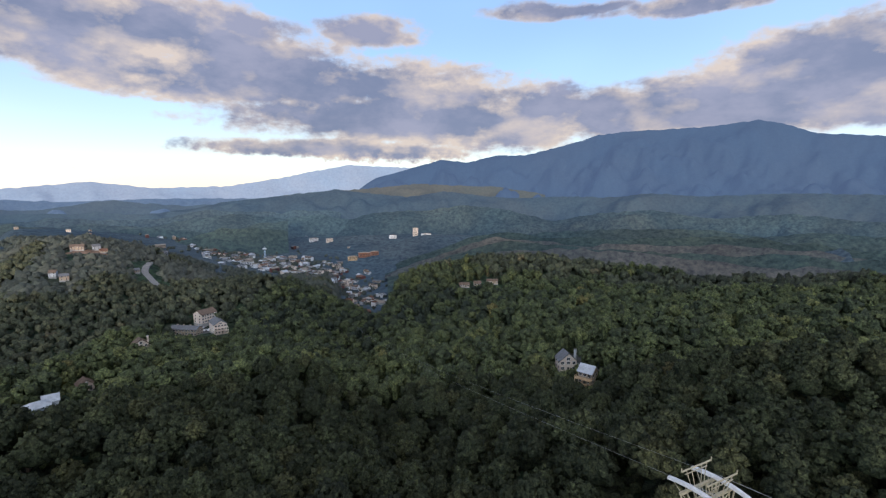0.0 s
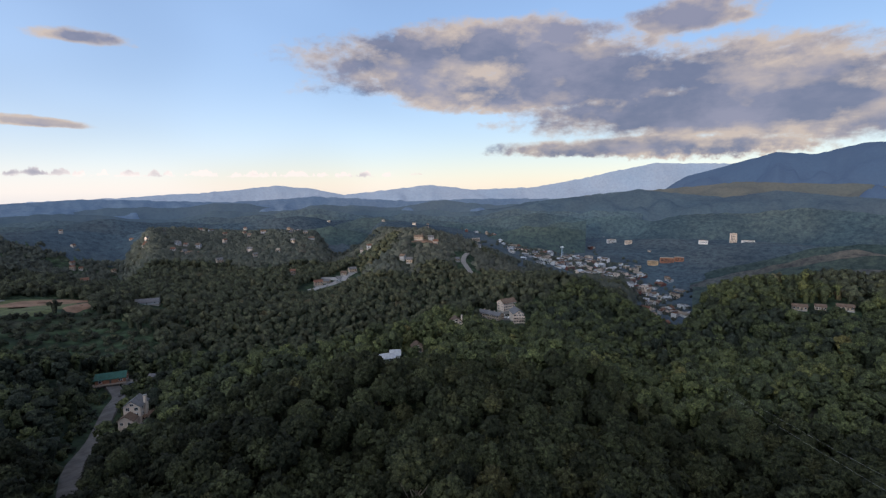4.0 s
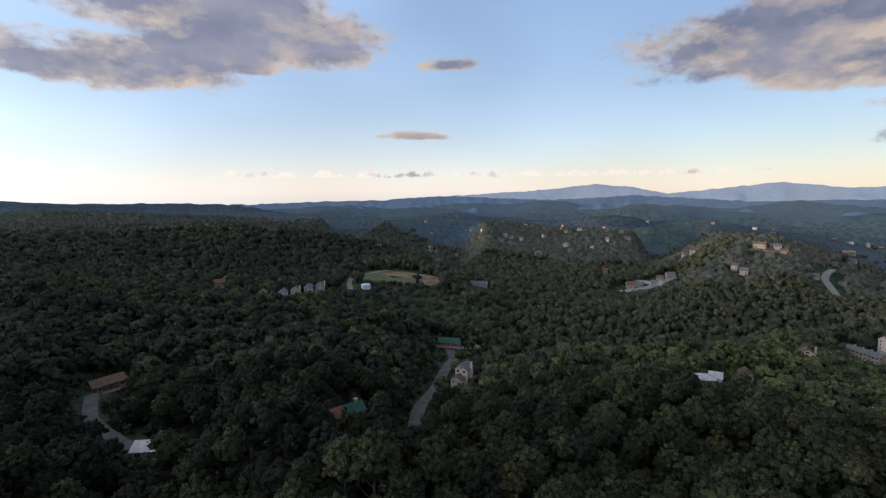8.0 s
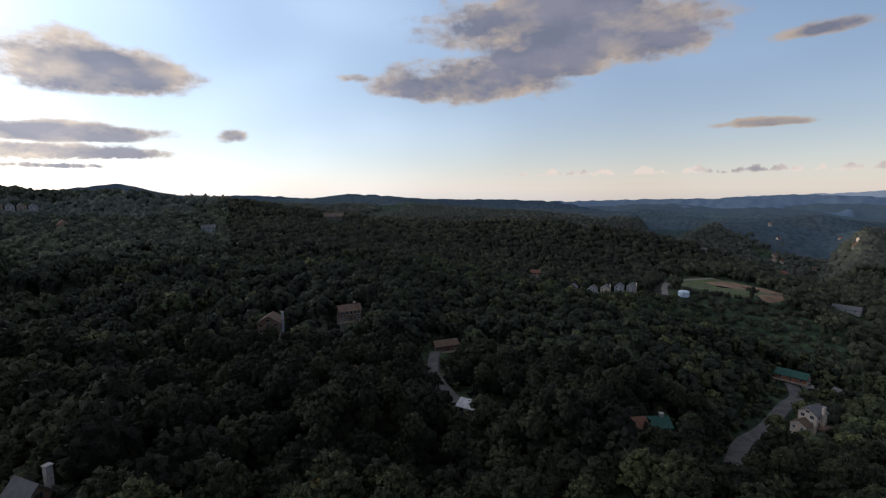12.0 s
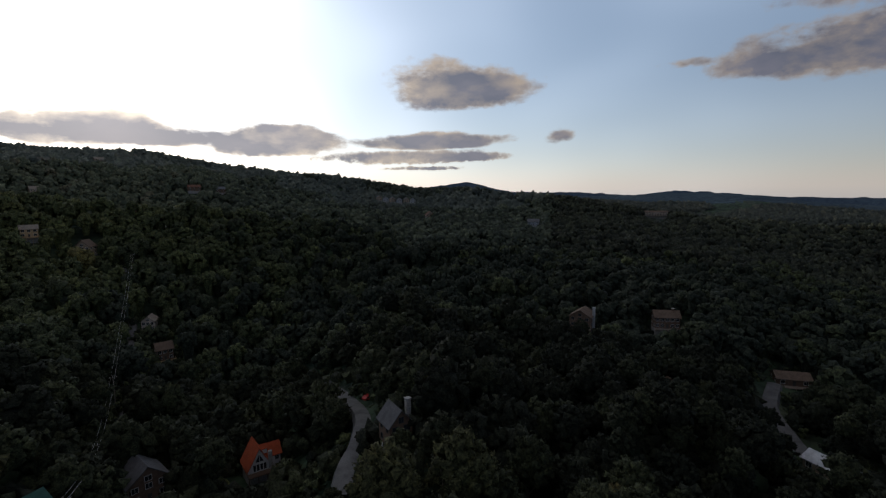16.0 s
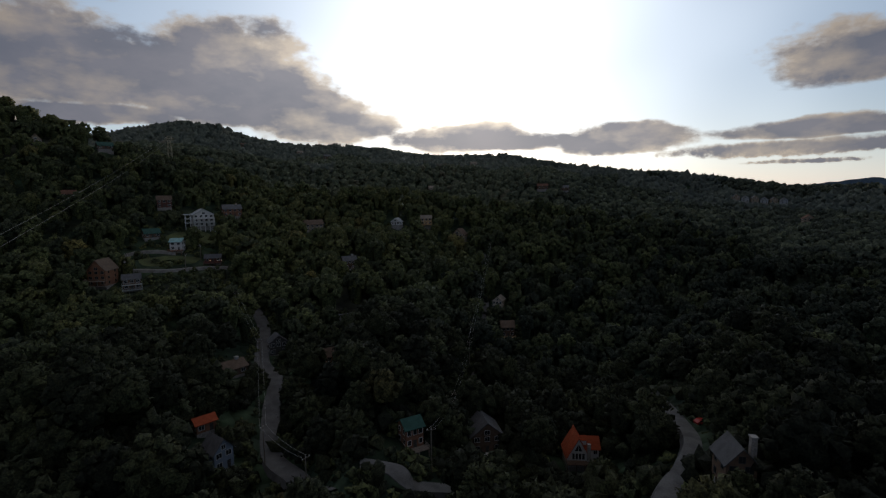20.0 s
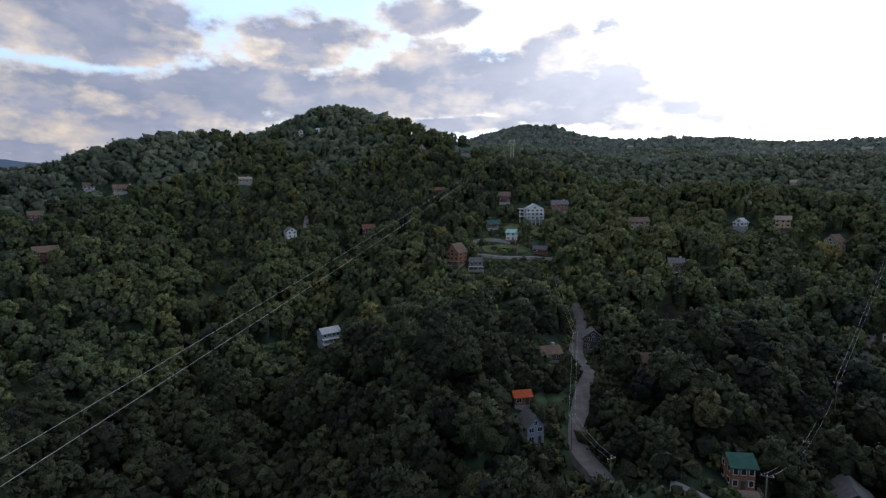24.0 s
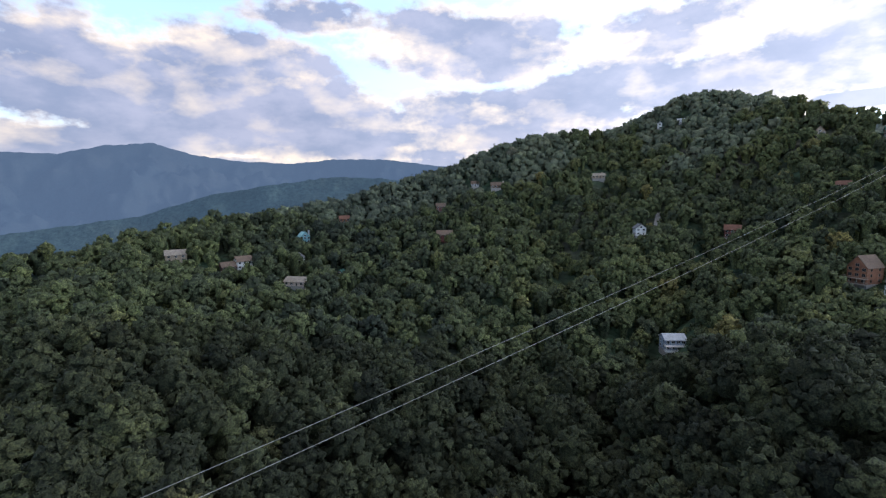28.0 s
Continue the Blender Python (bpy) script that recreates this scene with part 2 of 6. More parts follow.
def mixed(nt, factor, a, b, kind="MIX"):
    n = nt.nodes.new("ShaderNodeMix")
    n.data_type, n.blend_type = "RGBA", kind
    for value, s in ((factor, n.inputs[0]), (a, n.inputs[6]), (b, n.inputs[7])):
        if isinstance(value, bpy.types.NodeSocket):
            nt.links.new(value, s)
        else:
            s.default_value = value if not isinstance(value, tuple) else (*value, 1)[:4]
    return n.outputs[2]


def relief(nt, bsdf, value, strength, distance):
    b = nt.nodes.new("ShaderNodeBump")
    b.inputs["Strength"].default_value, b.inputs["Distance"].default_value = strength, distance
    nt.links.new(value, b.inputs["Height"])
    nt.links.new(b.outputs[0], bsdf.inputs["Normal"])


def scaled(c, k):
    return tuple(v * k for v in c)


def surface(name, base, rough=0.8, metal=0.0, scale=1.5, spread=0.25, bump=0.3, fine=12.0, depth=0.02):
    """A weathered solid: blotches at one scale, grain at another."""
    m, nt, bsdf = material(name, rough, metal)
    blotch, grain = noise_node(nt, scale, 5), noise_node(nt, fine, 4)
    c = colours(nt, blotch.outputs[0], [(0.3, scaled(base, 1 - spread)), (0.7, scaled(base, 1 + spread))])
    g = colours(nt, grain.outputs[0], [(0.3, (0.82, 0.82, 0.82)), (0.7, (1.12, 1.12, 1.12))])
    nt.links.new(mixed(nt, 1.0, c, g, "MULTIPLY"), bsdf.inputs["Base Color"])
    if bump:
        relief(nt, bsdf, grain.outputs[0], bump, depth)
    return m


def foliage(name, dark, light, warm, source, grain=1.2, bump=0.5, depth=0.2, crisp=1.0):
    """Leaves: each crown its own tint, each spray of leaves a little lighter or darker."""
    m, nt, bsdf = material(name, 0.8)
    bsdf.inputs["Specular IOR Level"].default_value = 0.08
    if source == "tint":
        at = nt.nodes.new("ShaderNodeAttribute")
        at.attribute_name = "tint"
        own = at.outputs["Fac"]
    else:
        own = nt.nodes.new("ShaderNodeObjectInfo").outputs["Random"]
    mid = tuple((a + b) / 2 for a, b in zip(dark, light))
    tint = colours(nt, own, [(0.0, dark), (0.35, mid), (0.75, light), (0.93, tuple((a + b) / 2 for a, b in zip(light, warm))), (1.0, warm)])
    spray = nt.nodes.new("ShaderNodeNewGeometry").outputs["Random Per Island"]
    k = colours(nt, spray, [(0.0, (0.76, 0.77, 0.8)), (0.6, (1.0, 1.0, 1.0)), (1.0, (1.28, 1.25, 1.15))])
    c = mixed(nt, 1.0, tint, k, "MULTIPLY")
    leaves = noise_node(nt, grain, 3, 0.75)
    k2 = colours(nt, leaves.outputs[0], [(0.36, (1 - 0.5 * crisp, 1 - 0.48 * crisp, 1 - 0.45 * crisp)), (0.5, (0.95, 0.95, 0.95)), (0.64, (1 + 0.62 * crisp, 1 + 0.58 * crisp, 1 + 0.42 * crisp))])
    nt.links.new(mixed(nt, 1.0, c, k2, "MULTIPLY"), bsdf.inputs["Base Color"])
    relief(nt, bsdf, leaves.outputs[0], bump, depth)
    return m


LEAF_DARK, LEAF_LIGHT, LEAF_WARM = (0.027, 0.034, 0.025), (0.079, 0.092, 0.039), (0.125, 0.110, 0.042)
# near leaf colours, darkened to paint shade into the closest woods
SHADED_LEAF_DARK, SHADED_LEAF_LIGHT, SHADED_LEAF_WARM = (0.0165, 0.0195, 0.0135), (0.046, 0.053, 0.027), (0.077, 0.067, 0.030)
M_LEAF = foliage("shaded_near_leaves", SHADED_LEAF_DARK, SHADED_LEAF_LIGHT, SHADED_LEAF_WARM, "object", 2.4, 0.8, 0.3, 1.45)
M_SHADED_WOODS = foliage("shaded_near_woods_leaves", SHADED_LEAF_DARK, SHADED_LEAF_LIGHT, SHADED_LEAF_WARM, "tint", 1.8, 0.8, 0.35, 1.4)
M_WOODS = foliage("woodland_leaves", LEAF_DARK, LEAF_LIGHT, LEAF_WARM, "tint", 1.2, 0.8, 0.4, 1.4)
# woods farther off: aerial haze painted into paler, greyer leaf colours
M_FAR_WOODS = foliage("hazed_far_leaves", (0.058, 0.066, 0.056), (0.080, 0.088, 0.070), (0.105, 0.096, 0.074), "tint", 0.3, 0.3, 1.0, 0.35)
M_RIDGE_WOODS = foliage("hazed_ridge_leaves", (0.030, 0.034, 0.025), (0.066, 0.073, 0.045), (0.092, 0.082, 0.049), "tint", 0.8, 0.6, 0.6)
M_DUSK_WOODS = foliage("hazed_dusk_leaves", (0.062, 0.075, 0.066), (0.105, 0.122, 0.098), (0.120, 0.114, 0.090), "tint", 0.4, 0.3, 1.0, 0.4)
M_PEAK_WOODS = foliage("hazed_peak_leaves", (0.046, 0.056, 0.042), (0.104, 0.120, 0.077), (0.125, 0.120, 0.080), "tint", 0.8, 0.5, 0.6, 0.8)
M_BARK = surface("grey_bark", (0.13, 0.11, 0.09), 0.9, scale=2, fine=9, bump=0.6)


def ground_material():
    """Leaf litter and scrub near by; tree-covered hills farther off, with brown leafless stands."""
    m, nt, bsdf = material("wooded_ground", 0.85)
    bsdf.inputs["Specular IOR Level"].default_value = 0.1
    litter = noise_node(nt, 0.35, 6, 0.65)
    stands = noise_node(nt, 0.0045, 5, 0.6)
    crowns = nt.nodes.new("ShaderNodeTexVoronoi")
    crowns.inputs["Scale"].default_value = 0.085
    nt.links.new(nt.nodes.new("ShaderNodeTexCoord").outputs["Object"], crowns.inputs["Vector"])
    c = colours(nt, stands.outputs[0], [(0.30, (0.030, 0.050, 0.032)), (0.52, (0.045, 0.070, 0.040)),
                                         (0.62, (0.075, 0.075, 0.055)), (0.75, (0.11, 0.095, 0.075))])
    k = colours(nt, crowns.outputs["Distance"], [(0.0, (1.35, 1.35, 1.25)), (0.75, (0.45, 0.48, 0.5))])
    g = colours(nt, litter.outputs[0], [(0.3, (0.7, 0.7, 0.7)), (0.7, (1.25, 1.25, 1.25))])
    nt.links.new(mixed(nt, 1.0, mixed(nt, 1.0, c, k, "MULTIPLY"), g, "MULTIPLY"), bsdf.inputs["Base Color"])
    b = nt.nodes.new("ShaderNodeMath")
    b.operation, b.inputs[1].default_value = "MULTIPLY", -1.0
    nt.links.new(crowns.outputs["Distance"], b.inputs[0])
    relief(nt, bsdf, b.outputs[0], 0.9, 7.0)
    return m


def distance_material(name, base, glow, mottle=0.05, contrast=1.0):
    """Far wooded land, with the haze of evening air painted in as base colour and emission."""
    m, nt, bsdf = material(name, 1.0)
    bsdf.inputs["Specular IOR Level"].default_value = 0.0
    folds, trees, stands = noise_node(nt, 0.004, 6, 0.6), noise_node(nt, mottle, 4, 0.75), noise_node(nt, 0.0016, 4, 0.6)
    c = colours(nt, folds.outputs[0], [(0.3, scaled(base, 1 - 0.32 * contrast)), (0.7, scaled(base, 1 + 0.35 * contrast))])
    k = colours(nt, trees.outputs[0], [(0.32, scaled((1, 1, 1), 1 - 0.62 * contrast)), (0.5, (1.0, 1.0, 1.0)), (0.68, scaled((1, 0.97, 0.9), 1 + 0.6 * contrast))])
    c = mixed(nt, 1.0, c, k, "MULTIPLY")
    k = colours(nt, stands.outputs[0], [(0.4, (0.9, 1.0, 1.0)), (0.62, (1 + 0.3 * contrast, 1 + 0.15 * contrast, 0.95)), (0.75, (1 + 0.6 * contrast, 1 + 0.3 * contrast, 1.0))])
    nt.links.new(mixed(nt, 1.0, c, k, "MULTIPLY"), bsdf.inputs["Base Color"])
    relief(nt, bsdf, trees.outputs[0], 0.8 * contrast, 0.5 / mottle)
    # emission in place of light scattered by the air
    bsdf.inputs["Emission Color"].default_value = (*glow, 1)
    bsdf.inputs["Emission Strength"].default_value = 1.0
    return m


M_GROUND = ground_material()


# Heights of the land, placed to fit the camera's view: bearing in degrees, distance and height of the treetops in
# metres.
NORTH_SPURS = [
    (0, 20, 254), (0, 4900, 223), (10, 90, 241), (10, 140, 227), (10, 230, 210), (10, 350, 189), (10, 650, 134),
    (10, 1500, 7), (10, 3300, 240), (23, 230, 221), (23, 620, 194), (23, 1600, 43), (23, 2900, 27), (24, 90, 245),
    (24, 140, 236), (36, 400, 196), (36, 700, 145), (36, 1250, 205), (37, 90, 252), (37, 150, 240), (37, 260, 219),
    (37, 550, 134), (38, 90, 243), (38, 140, 232), (38, 220, 216),
]
TOWN_SIDE = [
    (38, 340, 195), (38, 600, 157), (39, 2800, 189), (43, 250, 226), (44, 150, 245), (59, 88, 242), (59, 135, 230),
    (59, 200, 216), (59, 480, 166), (73, 560, 199), (74, 90, 245), (74, 160, 222), (74, 230, 207), (88, 290, 226),
    (89, 130, 248), (89, 190, 240), (90, 20, 254), (90, 88, 254), (90, 4900, 223), (97, 550, 203), (97, 1100, 235),
    (98, 120, 242), (98, 190, 232), (111, 88, 242), (111, 165, 239),
]
FIELD_SIDE = [
    (111, 240, 235), (111, 650, 228), (111, 850, 259), (111, 1100, 192), (111, 1900, 277), (115, 240, 245), (115, 330, 246),
    (116, 110, 254), (116, 165, 248), (117, 85, 253), (131, 240, 240), (131, 700, 253), (131, 900, 289), (132, 85, 248),
    (132, 165, 243), (149, 800, 264), (149, 1100, 306), (150, 175, 250), (150, 250, 248), (151, 85, 257), (151, 120, 254),
    (164, 750, 283), (164, 1100, 350), (164, 1600, 189), (165, 100, 236),
]
SUNSET_SIDE = [
    (165, 140, 228), (165, 190, 222), (165, 270, 223), (180, 20, 254), (180, 4900, 223), (181, 1200, 399), (182, 430, 275),
    (183, 150, 236), (193, 1250, 419), (194, 320, 267), (195, 140, 248), (195, 190, 248), (196, 100, 251), (202, 300, 254),
    (202, 520, 308), (202, 900, 354), (203, 150, 238), (203, 220, 241), (204, 110, 233), (213, 470, 340), (213, 1350, 475),
    (213, 1800, 202), (215, 110, 240), (222, 470, 321), (222, 900, 372),
]
PEAK_SIDE = [
    (224, 140, 249), (224, 190, 249), (225, 110, 247), (233, 140, 231), (233, 185, 233), (233, 240, 237), (233, 460, 311),
    (233, 640, 409), (234, 105, 232), (259, 410, 278), (259, 600, 340), (260, 140, 242), (261, 105, 242), (270, 20, 254),
    (270, 4900, 223), (273, 500, 297), (274, 130, 238), (274, 230, 242), (274, 310, 251), (274, 800, 230), (288, 450, 280),
    (289, 225, 249), (290, 130, 245), (300, 3300, 243), (301, 160, 257),
]
SOUTH_SLOPE = [
    (301, 210, 259), (301, 290, 260), (302, 95, 254), (308, 88, 247), (308, 160, 242), (308, 300, 242), (308, 800, 144),
    (308, 2000, 125), (308, 3300, 156), (318, 120, 255), (319, 170, 253), (319, 270, 245), (319, 450, 238), (319, 1000, 180),
    (320, 1700, 204), (320, 2800, 267), (335, 88, 247), (336, 200, 232), (336, 330, 219), (336, 520, 207), (336, 1250, 145),
    (355, 340, 208), (355, 680, 206), (356, 2000, 52), (356, 3000, 247),
]
CANOPY = 13.0


def lattice(ix, iy):
    h = np.sin(ix * 127.1 + iy * 311.7) * 43758.5453
    return h - np.floor(h)


def swell(x, y):
    """Smooth value noise between -1 and 1."""
    ix, iy = np.floor(x), np.floor(y)
    fx, fy = x - ix, y - iy
    fx, fy = fx * fx * (3 - 2 * fx), fy * fy * (3 - 2 * fy)
    a, b = lattice(ix, iy), lattice(ix + 1, iy)
    c, d = lattice(ix, iy + 1), lattice(ix + 1, iy + 1)
    return 2 * (a + (b - a) * fx + (c - a) * fy + (a - b - c + d) * fx * fy) - 1


def embed(bearing, distance):
    return np.stack([1.5 * np.cos(bearing), 1.5 * np.sin(bearing), np.log(distance)], 1)


def kernel(a, b):
    return np.sqrt(((a[:, None] - b[None]) ** 2).sum(2) + 0.0025)


SPOTS = np.array(NORTH_SPURS + TOWN_SIDE + FIELD_SIDE + SUNSET_SIDE + PEAK_SIDE + SOUTH_SLOPE, float)
NODES = embed(np.radians(SPOTS[:, 0]), SPOTS[:, 1])
_n = len(NODES)
_flat = np.stack([np.ones(_n), NODES[:, 2]], 1)
_system = np.block([[kernel(NODES, NODES) - 0.01 * np.eye(_n), _flat], [_flat.T, np.zeros((2, 2))]])
WEIGHTS = np.linalg.solve(_system, np.append((SPOTS[:, 2] - 300.0) / SPOTS[:, 1], [0, 0]))


# Crest lines of the ridges: bearing and height of the treetops in degrees, distance in metres.
RESORT_SPUR = [(5, -16.5, 440), (8, -15.2, 470), (11, -13.7, 500), (14, -12.2, 530), (17.8, -10.2, 560), (22.6, -9.1, 580), (27.4, -10.4, 560), (31.5, -12.7, 500),
               (35, -13.9, 450), (41, -15.8, 400), (46.8, -17.2, 360), (52, -17.9, 340), (62, -17.4, 330), (67, -17.0, 335)]
DARK_RIDGE = [(60, -17.6, 330), (67, -17.0, 335), (72.4, -15.5, 360), (79.5, -14.5, 350), (86.4, -13.6, 330), (92.7, -12.3, 330), (99.9, -11.5, 330),
              (106, -10.6, 345), (113, -9.3, 360), (120, -8.4, 380), (130, -7.2, 400), (140, -6.9, 400), (150, -6.0, 400)]
EAST_CREST = [(-56, -5.6, 420), (-50, -6.2, 440), (-42.6, -7.0, 470), (-36.5, -7.9, 500), (-29.2, -8.8, 530), (-23.7, -8.3, 570), (-17.5, -7.9, 600), (-10.6, -7.2, 610),
              (-5.2, -7.4, 590), (0.2, -8.5, 560), (3.2, -9.4, 540), (5.7, -10.5, 520), (11.1, -12.9, 480), (14, -14.6, 440)]
TOWN_HILL = [(18, -13, 1060), (24.7, -9.8, 1080), (28.6, -7.4, 1080), (32, -5.5, 1080), (36.7, -4.2, 1080), (39, -4.2, 1080), (41, -4.6, 1090), (43, -5.4, 1100),
             (45.5, -7, 1110), (50, -9, 1120)]
BUILT_HILL = [(42, -8, 1650), (46.9, -5.4, 1650), (50, -4.3, 1650), (54, -3.9, 1650), (61, -3.8, 1650), (66, -3.3, 1650), (70, -2.7, 1650), (72.6, -2.45, 1650),
              (77.3, -2.75, 1620), (80.4, -4.5, 1600), (86, -7, 1600)]
WEST_SKYLINE = [(66, -9.5, 880), (70, -8.5, 880), (74.5, -7.3, 890), (80, -5.6, 900), (85.7, -4.4, 900), (91, -3.7, 900), (95.5, -3.2, 900), (100, -3.3, 890), (106.5, -3.5, 880),
                (113, -3.1, 880), (117.5, -2.6, 880), (121.9, -2.1, 880), (129.5, -0.8, 900), (132, -0.3, 910), (136, -0.3, 940), (141.6, 0.4, 1000), (148, 0.5, 1080)]
SUNSET_SKYLINE = [(141, 0.35, 1000), (148, 0.5, 1080), (150.3, 0.9, 1100), (156, 1.9, 1120), (163, 2.5, 1150), (167.2, 3.1, 1170), (170, 3.4, 1180), (176, 4.5, 1200), (183, 4.4, 1210),
                  (188, 4.7, 1230), (190.6, 5.3, 1240), (195.2, 5.65, 1260), (200.5, 5.65, 1280), (204, 6.1, 1310), (206, 6.6, 1330), (208.2, 7.6, 1350), (212, 7.7, 1360),
                  (214.3, 7.25, 1360), (218.5, 6.3, 1350), (226, 4.4, 1330), (236, 1.5, 1300)]
SUNSET_SPUR = [(148, -5.0, 420), (153.4, -4.0, 430), (160, -2.9, 440), (169.5, -1.9, 445), (178, -1.0, 450), (184, -0.4, 455), (190, 0.6, 460), (197, 0.9, 470), (203, 1.4, 480),
               (207, 2.5, 480), (211.4, 3.9, 480), (213.9, 4.4, 490), (216, 4.9, 505), (218.8, 6.2, 525), (222, 6.9, 550), (224, 7.8, 570), (226.5, 8.5, 597)]
PEAK = [(218.8, 6.2, 525), (221.5, 6.7, 550), (223.3, 7.5, 570), (225.5, 8.3, 590), (228, 9.0, 610), (230.5, 9.6, 630), (233, 10.1, 640), (235.6, 9.7, 640),
        (238.3, 8.4, 630), (240.5, 7.2, 620), (243, 6.5, 615), (247, 6.8, 605), (250, 6.7, 600), (253.8, 5.9, 590), (259.9, 3.75, 575), (263.5, 2.5, 560), (266.8, 1.8, 540),
        (273.4, -0.4, 500)]
OUTER_SLOPE = [(264, 2.4, 560), (266.8, 1.8, 540), (273.4, -0.4, 500), (285.6, -1.7, 450), (296, -3.6, 420), (304.4, -5.6, 410), (312, -6.4, 440), (320, -7.3, 480)]
# crest, how many times farther off the land behind it comes into view again, steepness of the near side
CRESTS = [(np.array(line, float), hidden, steep) for line, hidden, steep in (
    (BUILT_HILL, 1.5, 0.1), (SUNSET_SKYLINE, 9.0, 0.28), (WEST_SKYLINE, 1.6, 0.28), (TOWN_HILL, 1.45, 0.22), (PEAK, 9.0, 0.5), (SUNSET_SPUR, 1.6, 0.5),
    (OUTER_SLOPE, 9.0, 0.4), (EAST_CREST, 3.6, 0.36), (DARK_RIDGE, 1.3, 0.5), (RESORT_SPUR, 1.42, 0.5))]
# Hollows that run down the slopes: bearings and distances along the bed, width and depth.
HOLLOWS = [
    ([(12, 430), (9.5, 300), (8.5, 215), (5.5, 150), (2.5, 100)], 17, 9),
    ([(-8, 330), (-10, 250), (-4, 170), (3, 130)], 15, 5),
    ([(250, 420), (246, 330), (250, 250), (256, 180), (263, 120), (266, 95)], 18, 16),
    ([(240, 520), (243, 420), (246, 330)], 16, 14),
    ([(236, 300), (240, 220), (246, 165), (250, 120)], 18, 14),
    ([(228, 470), (231, 380), (234, 310)], 16, 13),
    ([(126, 300), (120, 200), (116, 140), (112, 100)], 16, 6),
    ([(146, 290), (140, 200), (134, 140), (128, 100)], 18, 7),
    ([(192, 290), (196, 210), (198, 160)], 15, 4),
    ([(52, 300), (50, 210), (46, 150), (40, 105)], 16, 5),
    ([(27, 320), (26, 220), (25, 150), (24, 110)], 14, 4),
]


def ridged(slope, b, r):
    """Raises the ridges out of the land, and sinks the ground that lies hidden behind them. Returns the sight slopes and how near a crest each spot is."""
    close = np.zeros(len(r))
    for line, hidden, steep in CRESTS:
        mid = (line[0, 0] + line[-1, 0]) / 2
        q = (b - mid + 180) % 360 - 180 + mid
        share = np.clip((q - line[0, 0]) / 3.5, 0, 1) * np.clip((line[-1, 0] - q) / 3.5, 0, 1)
        at = share > 0
        if not at.any():
            continue
        q, w = q[at], share[at]
        w = w * w * (3 - 2 * w)
        top = np.tan(np.radians(np.interp(q, line[:, 0], line[:, 1])))
        u = np.log(r[at] / np.interp(q, line[:, 0], line[:, 2]))
        old = slope[at]
        front = np.minimum(np.maximum(old, top + steep * np.minimum(u + 0.04, 0) - 0.02 * u * u), top + 0.05 * u)
        dip = np.minimum(np.minimum(0.4 * np.maximum(u - 0.05, 0), 0.4 * (math.log(hidden) - u)), 0.075)
        # a broad crest, a hollow behind it, and the next slope rising out of the hollow
        back = np.where(u < math.log(hidden) + 1.2, np.minimum(old, top - dip), old)
        shaped = np.where(u < 0, np.where(u > -0.6, front, np.minimum(old, top + 0.05 * u)), back)
        slope[at] = old + w * (shaped - old)
        close[at] = np.maximum(close[at], w * np.exp(-(u / 0.16) ** 2))
    return slope, close


def sunk(x, y):
    """Which spots lie deep in the hollows behind the crests."""
    b, r = np.degrees(np.arctan2(-x, y)), np.hypot(x, y)
    deep = np.zeros(len(x), bool)
    for line, hidden, steep in CRESTS:
        mid = (line[0, 0] + line[-1, 0]) / 2
        q = (b - mid + 180) % 360 - 180 + mid
        u = np.log(r / np.interp(q, line[:, 0], line[:, 2]))
        deep |= (q > line[0, 0] + 4) & (q < line[-1, 0] - 4) & (u > 0.17) & (u < math.log(hidden) - 0.06)
    return deep


def bed_distance(xs, ys, bed):
    """Distance of plan spots from a bent line."""
    best = np.full(len(xs), 1e9)
    p = [place(*q) for q in bed]
    for (ax, ay), (bx, by) in zip(p, p[1:]):
        dx, dy = bx - ax, by - ay
        f = np.clip(((xs - ax) * dx + (ys - ay) * dy) / (dx * dx + dy * dy), 0, 1)
        best = np.minimum(best, np.hypot(xs - ax - f * dx, ys - ay - f * dy))
    return best


def place(bearing, distance):
    """Plan position from a bearing (degrees, anticlockwise from +y) and a distance."""
    return -distance * math.sin(radians(bearing)), distance * math.cos(radians(bearing))


def land(x, y):
    """Height of the ground at arrays x, y."""
    x, y = np.atleast_1d(np.asarray(x, float)), np.atleast_1d(np.asarray(y, float))
    out = np.empty(len(x))
    for i in range(0, len(x), 20000):
        xs, ys = x[i:i + 20000], y[i:i + 20000]
        r = np.maximum(np.hypot(xs, ys), 18.0)
        q = embed(np.arctan2(-xs, ys), r)
        slope = kernel(q, NODES) @ WEIGHTS[:_n] + WEIGHTS[_n] + WEIGHTS[_n + 1] * q[:, 2]
        far = np.clip((r - 2300) / 900, 0, 1)
        slope = slope * (1 - far) + np.minimum(slope, -195.0 / r) * far
        bearing = np.degrees(np.arctan2(-xs, ys))
        basin = np.clip((bearing + 60) / 12, 0, 1) * np.clip((34 - bearing) / 10, 0, 1) * np.clip((r - 1500) / 500, 0, 1)
        slope = slope * (1 - basin) + np.minimum(slope, -0.088) * basin
        slope, close = ridged(slope, bearing, r)
        z = 300.0 + r * slope - CANOPY
        for size, rough in ((520, 0.016), (230, 0.026), (95, 0.03)):
            z += swell(xs / size + 3.7, ys / size + 9.1) * size * rough * np.clip((r / size - 0.6) / 1.6, 0, 1) * (1 - 0.9 * close)
        z += (swell(xs / 700 + 1.3, ys / 700) - 0.9) * 30 * np.clip((r - 2250) / 700, 0, 1)
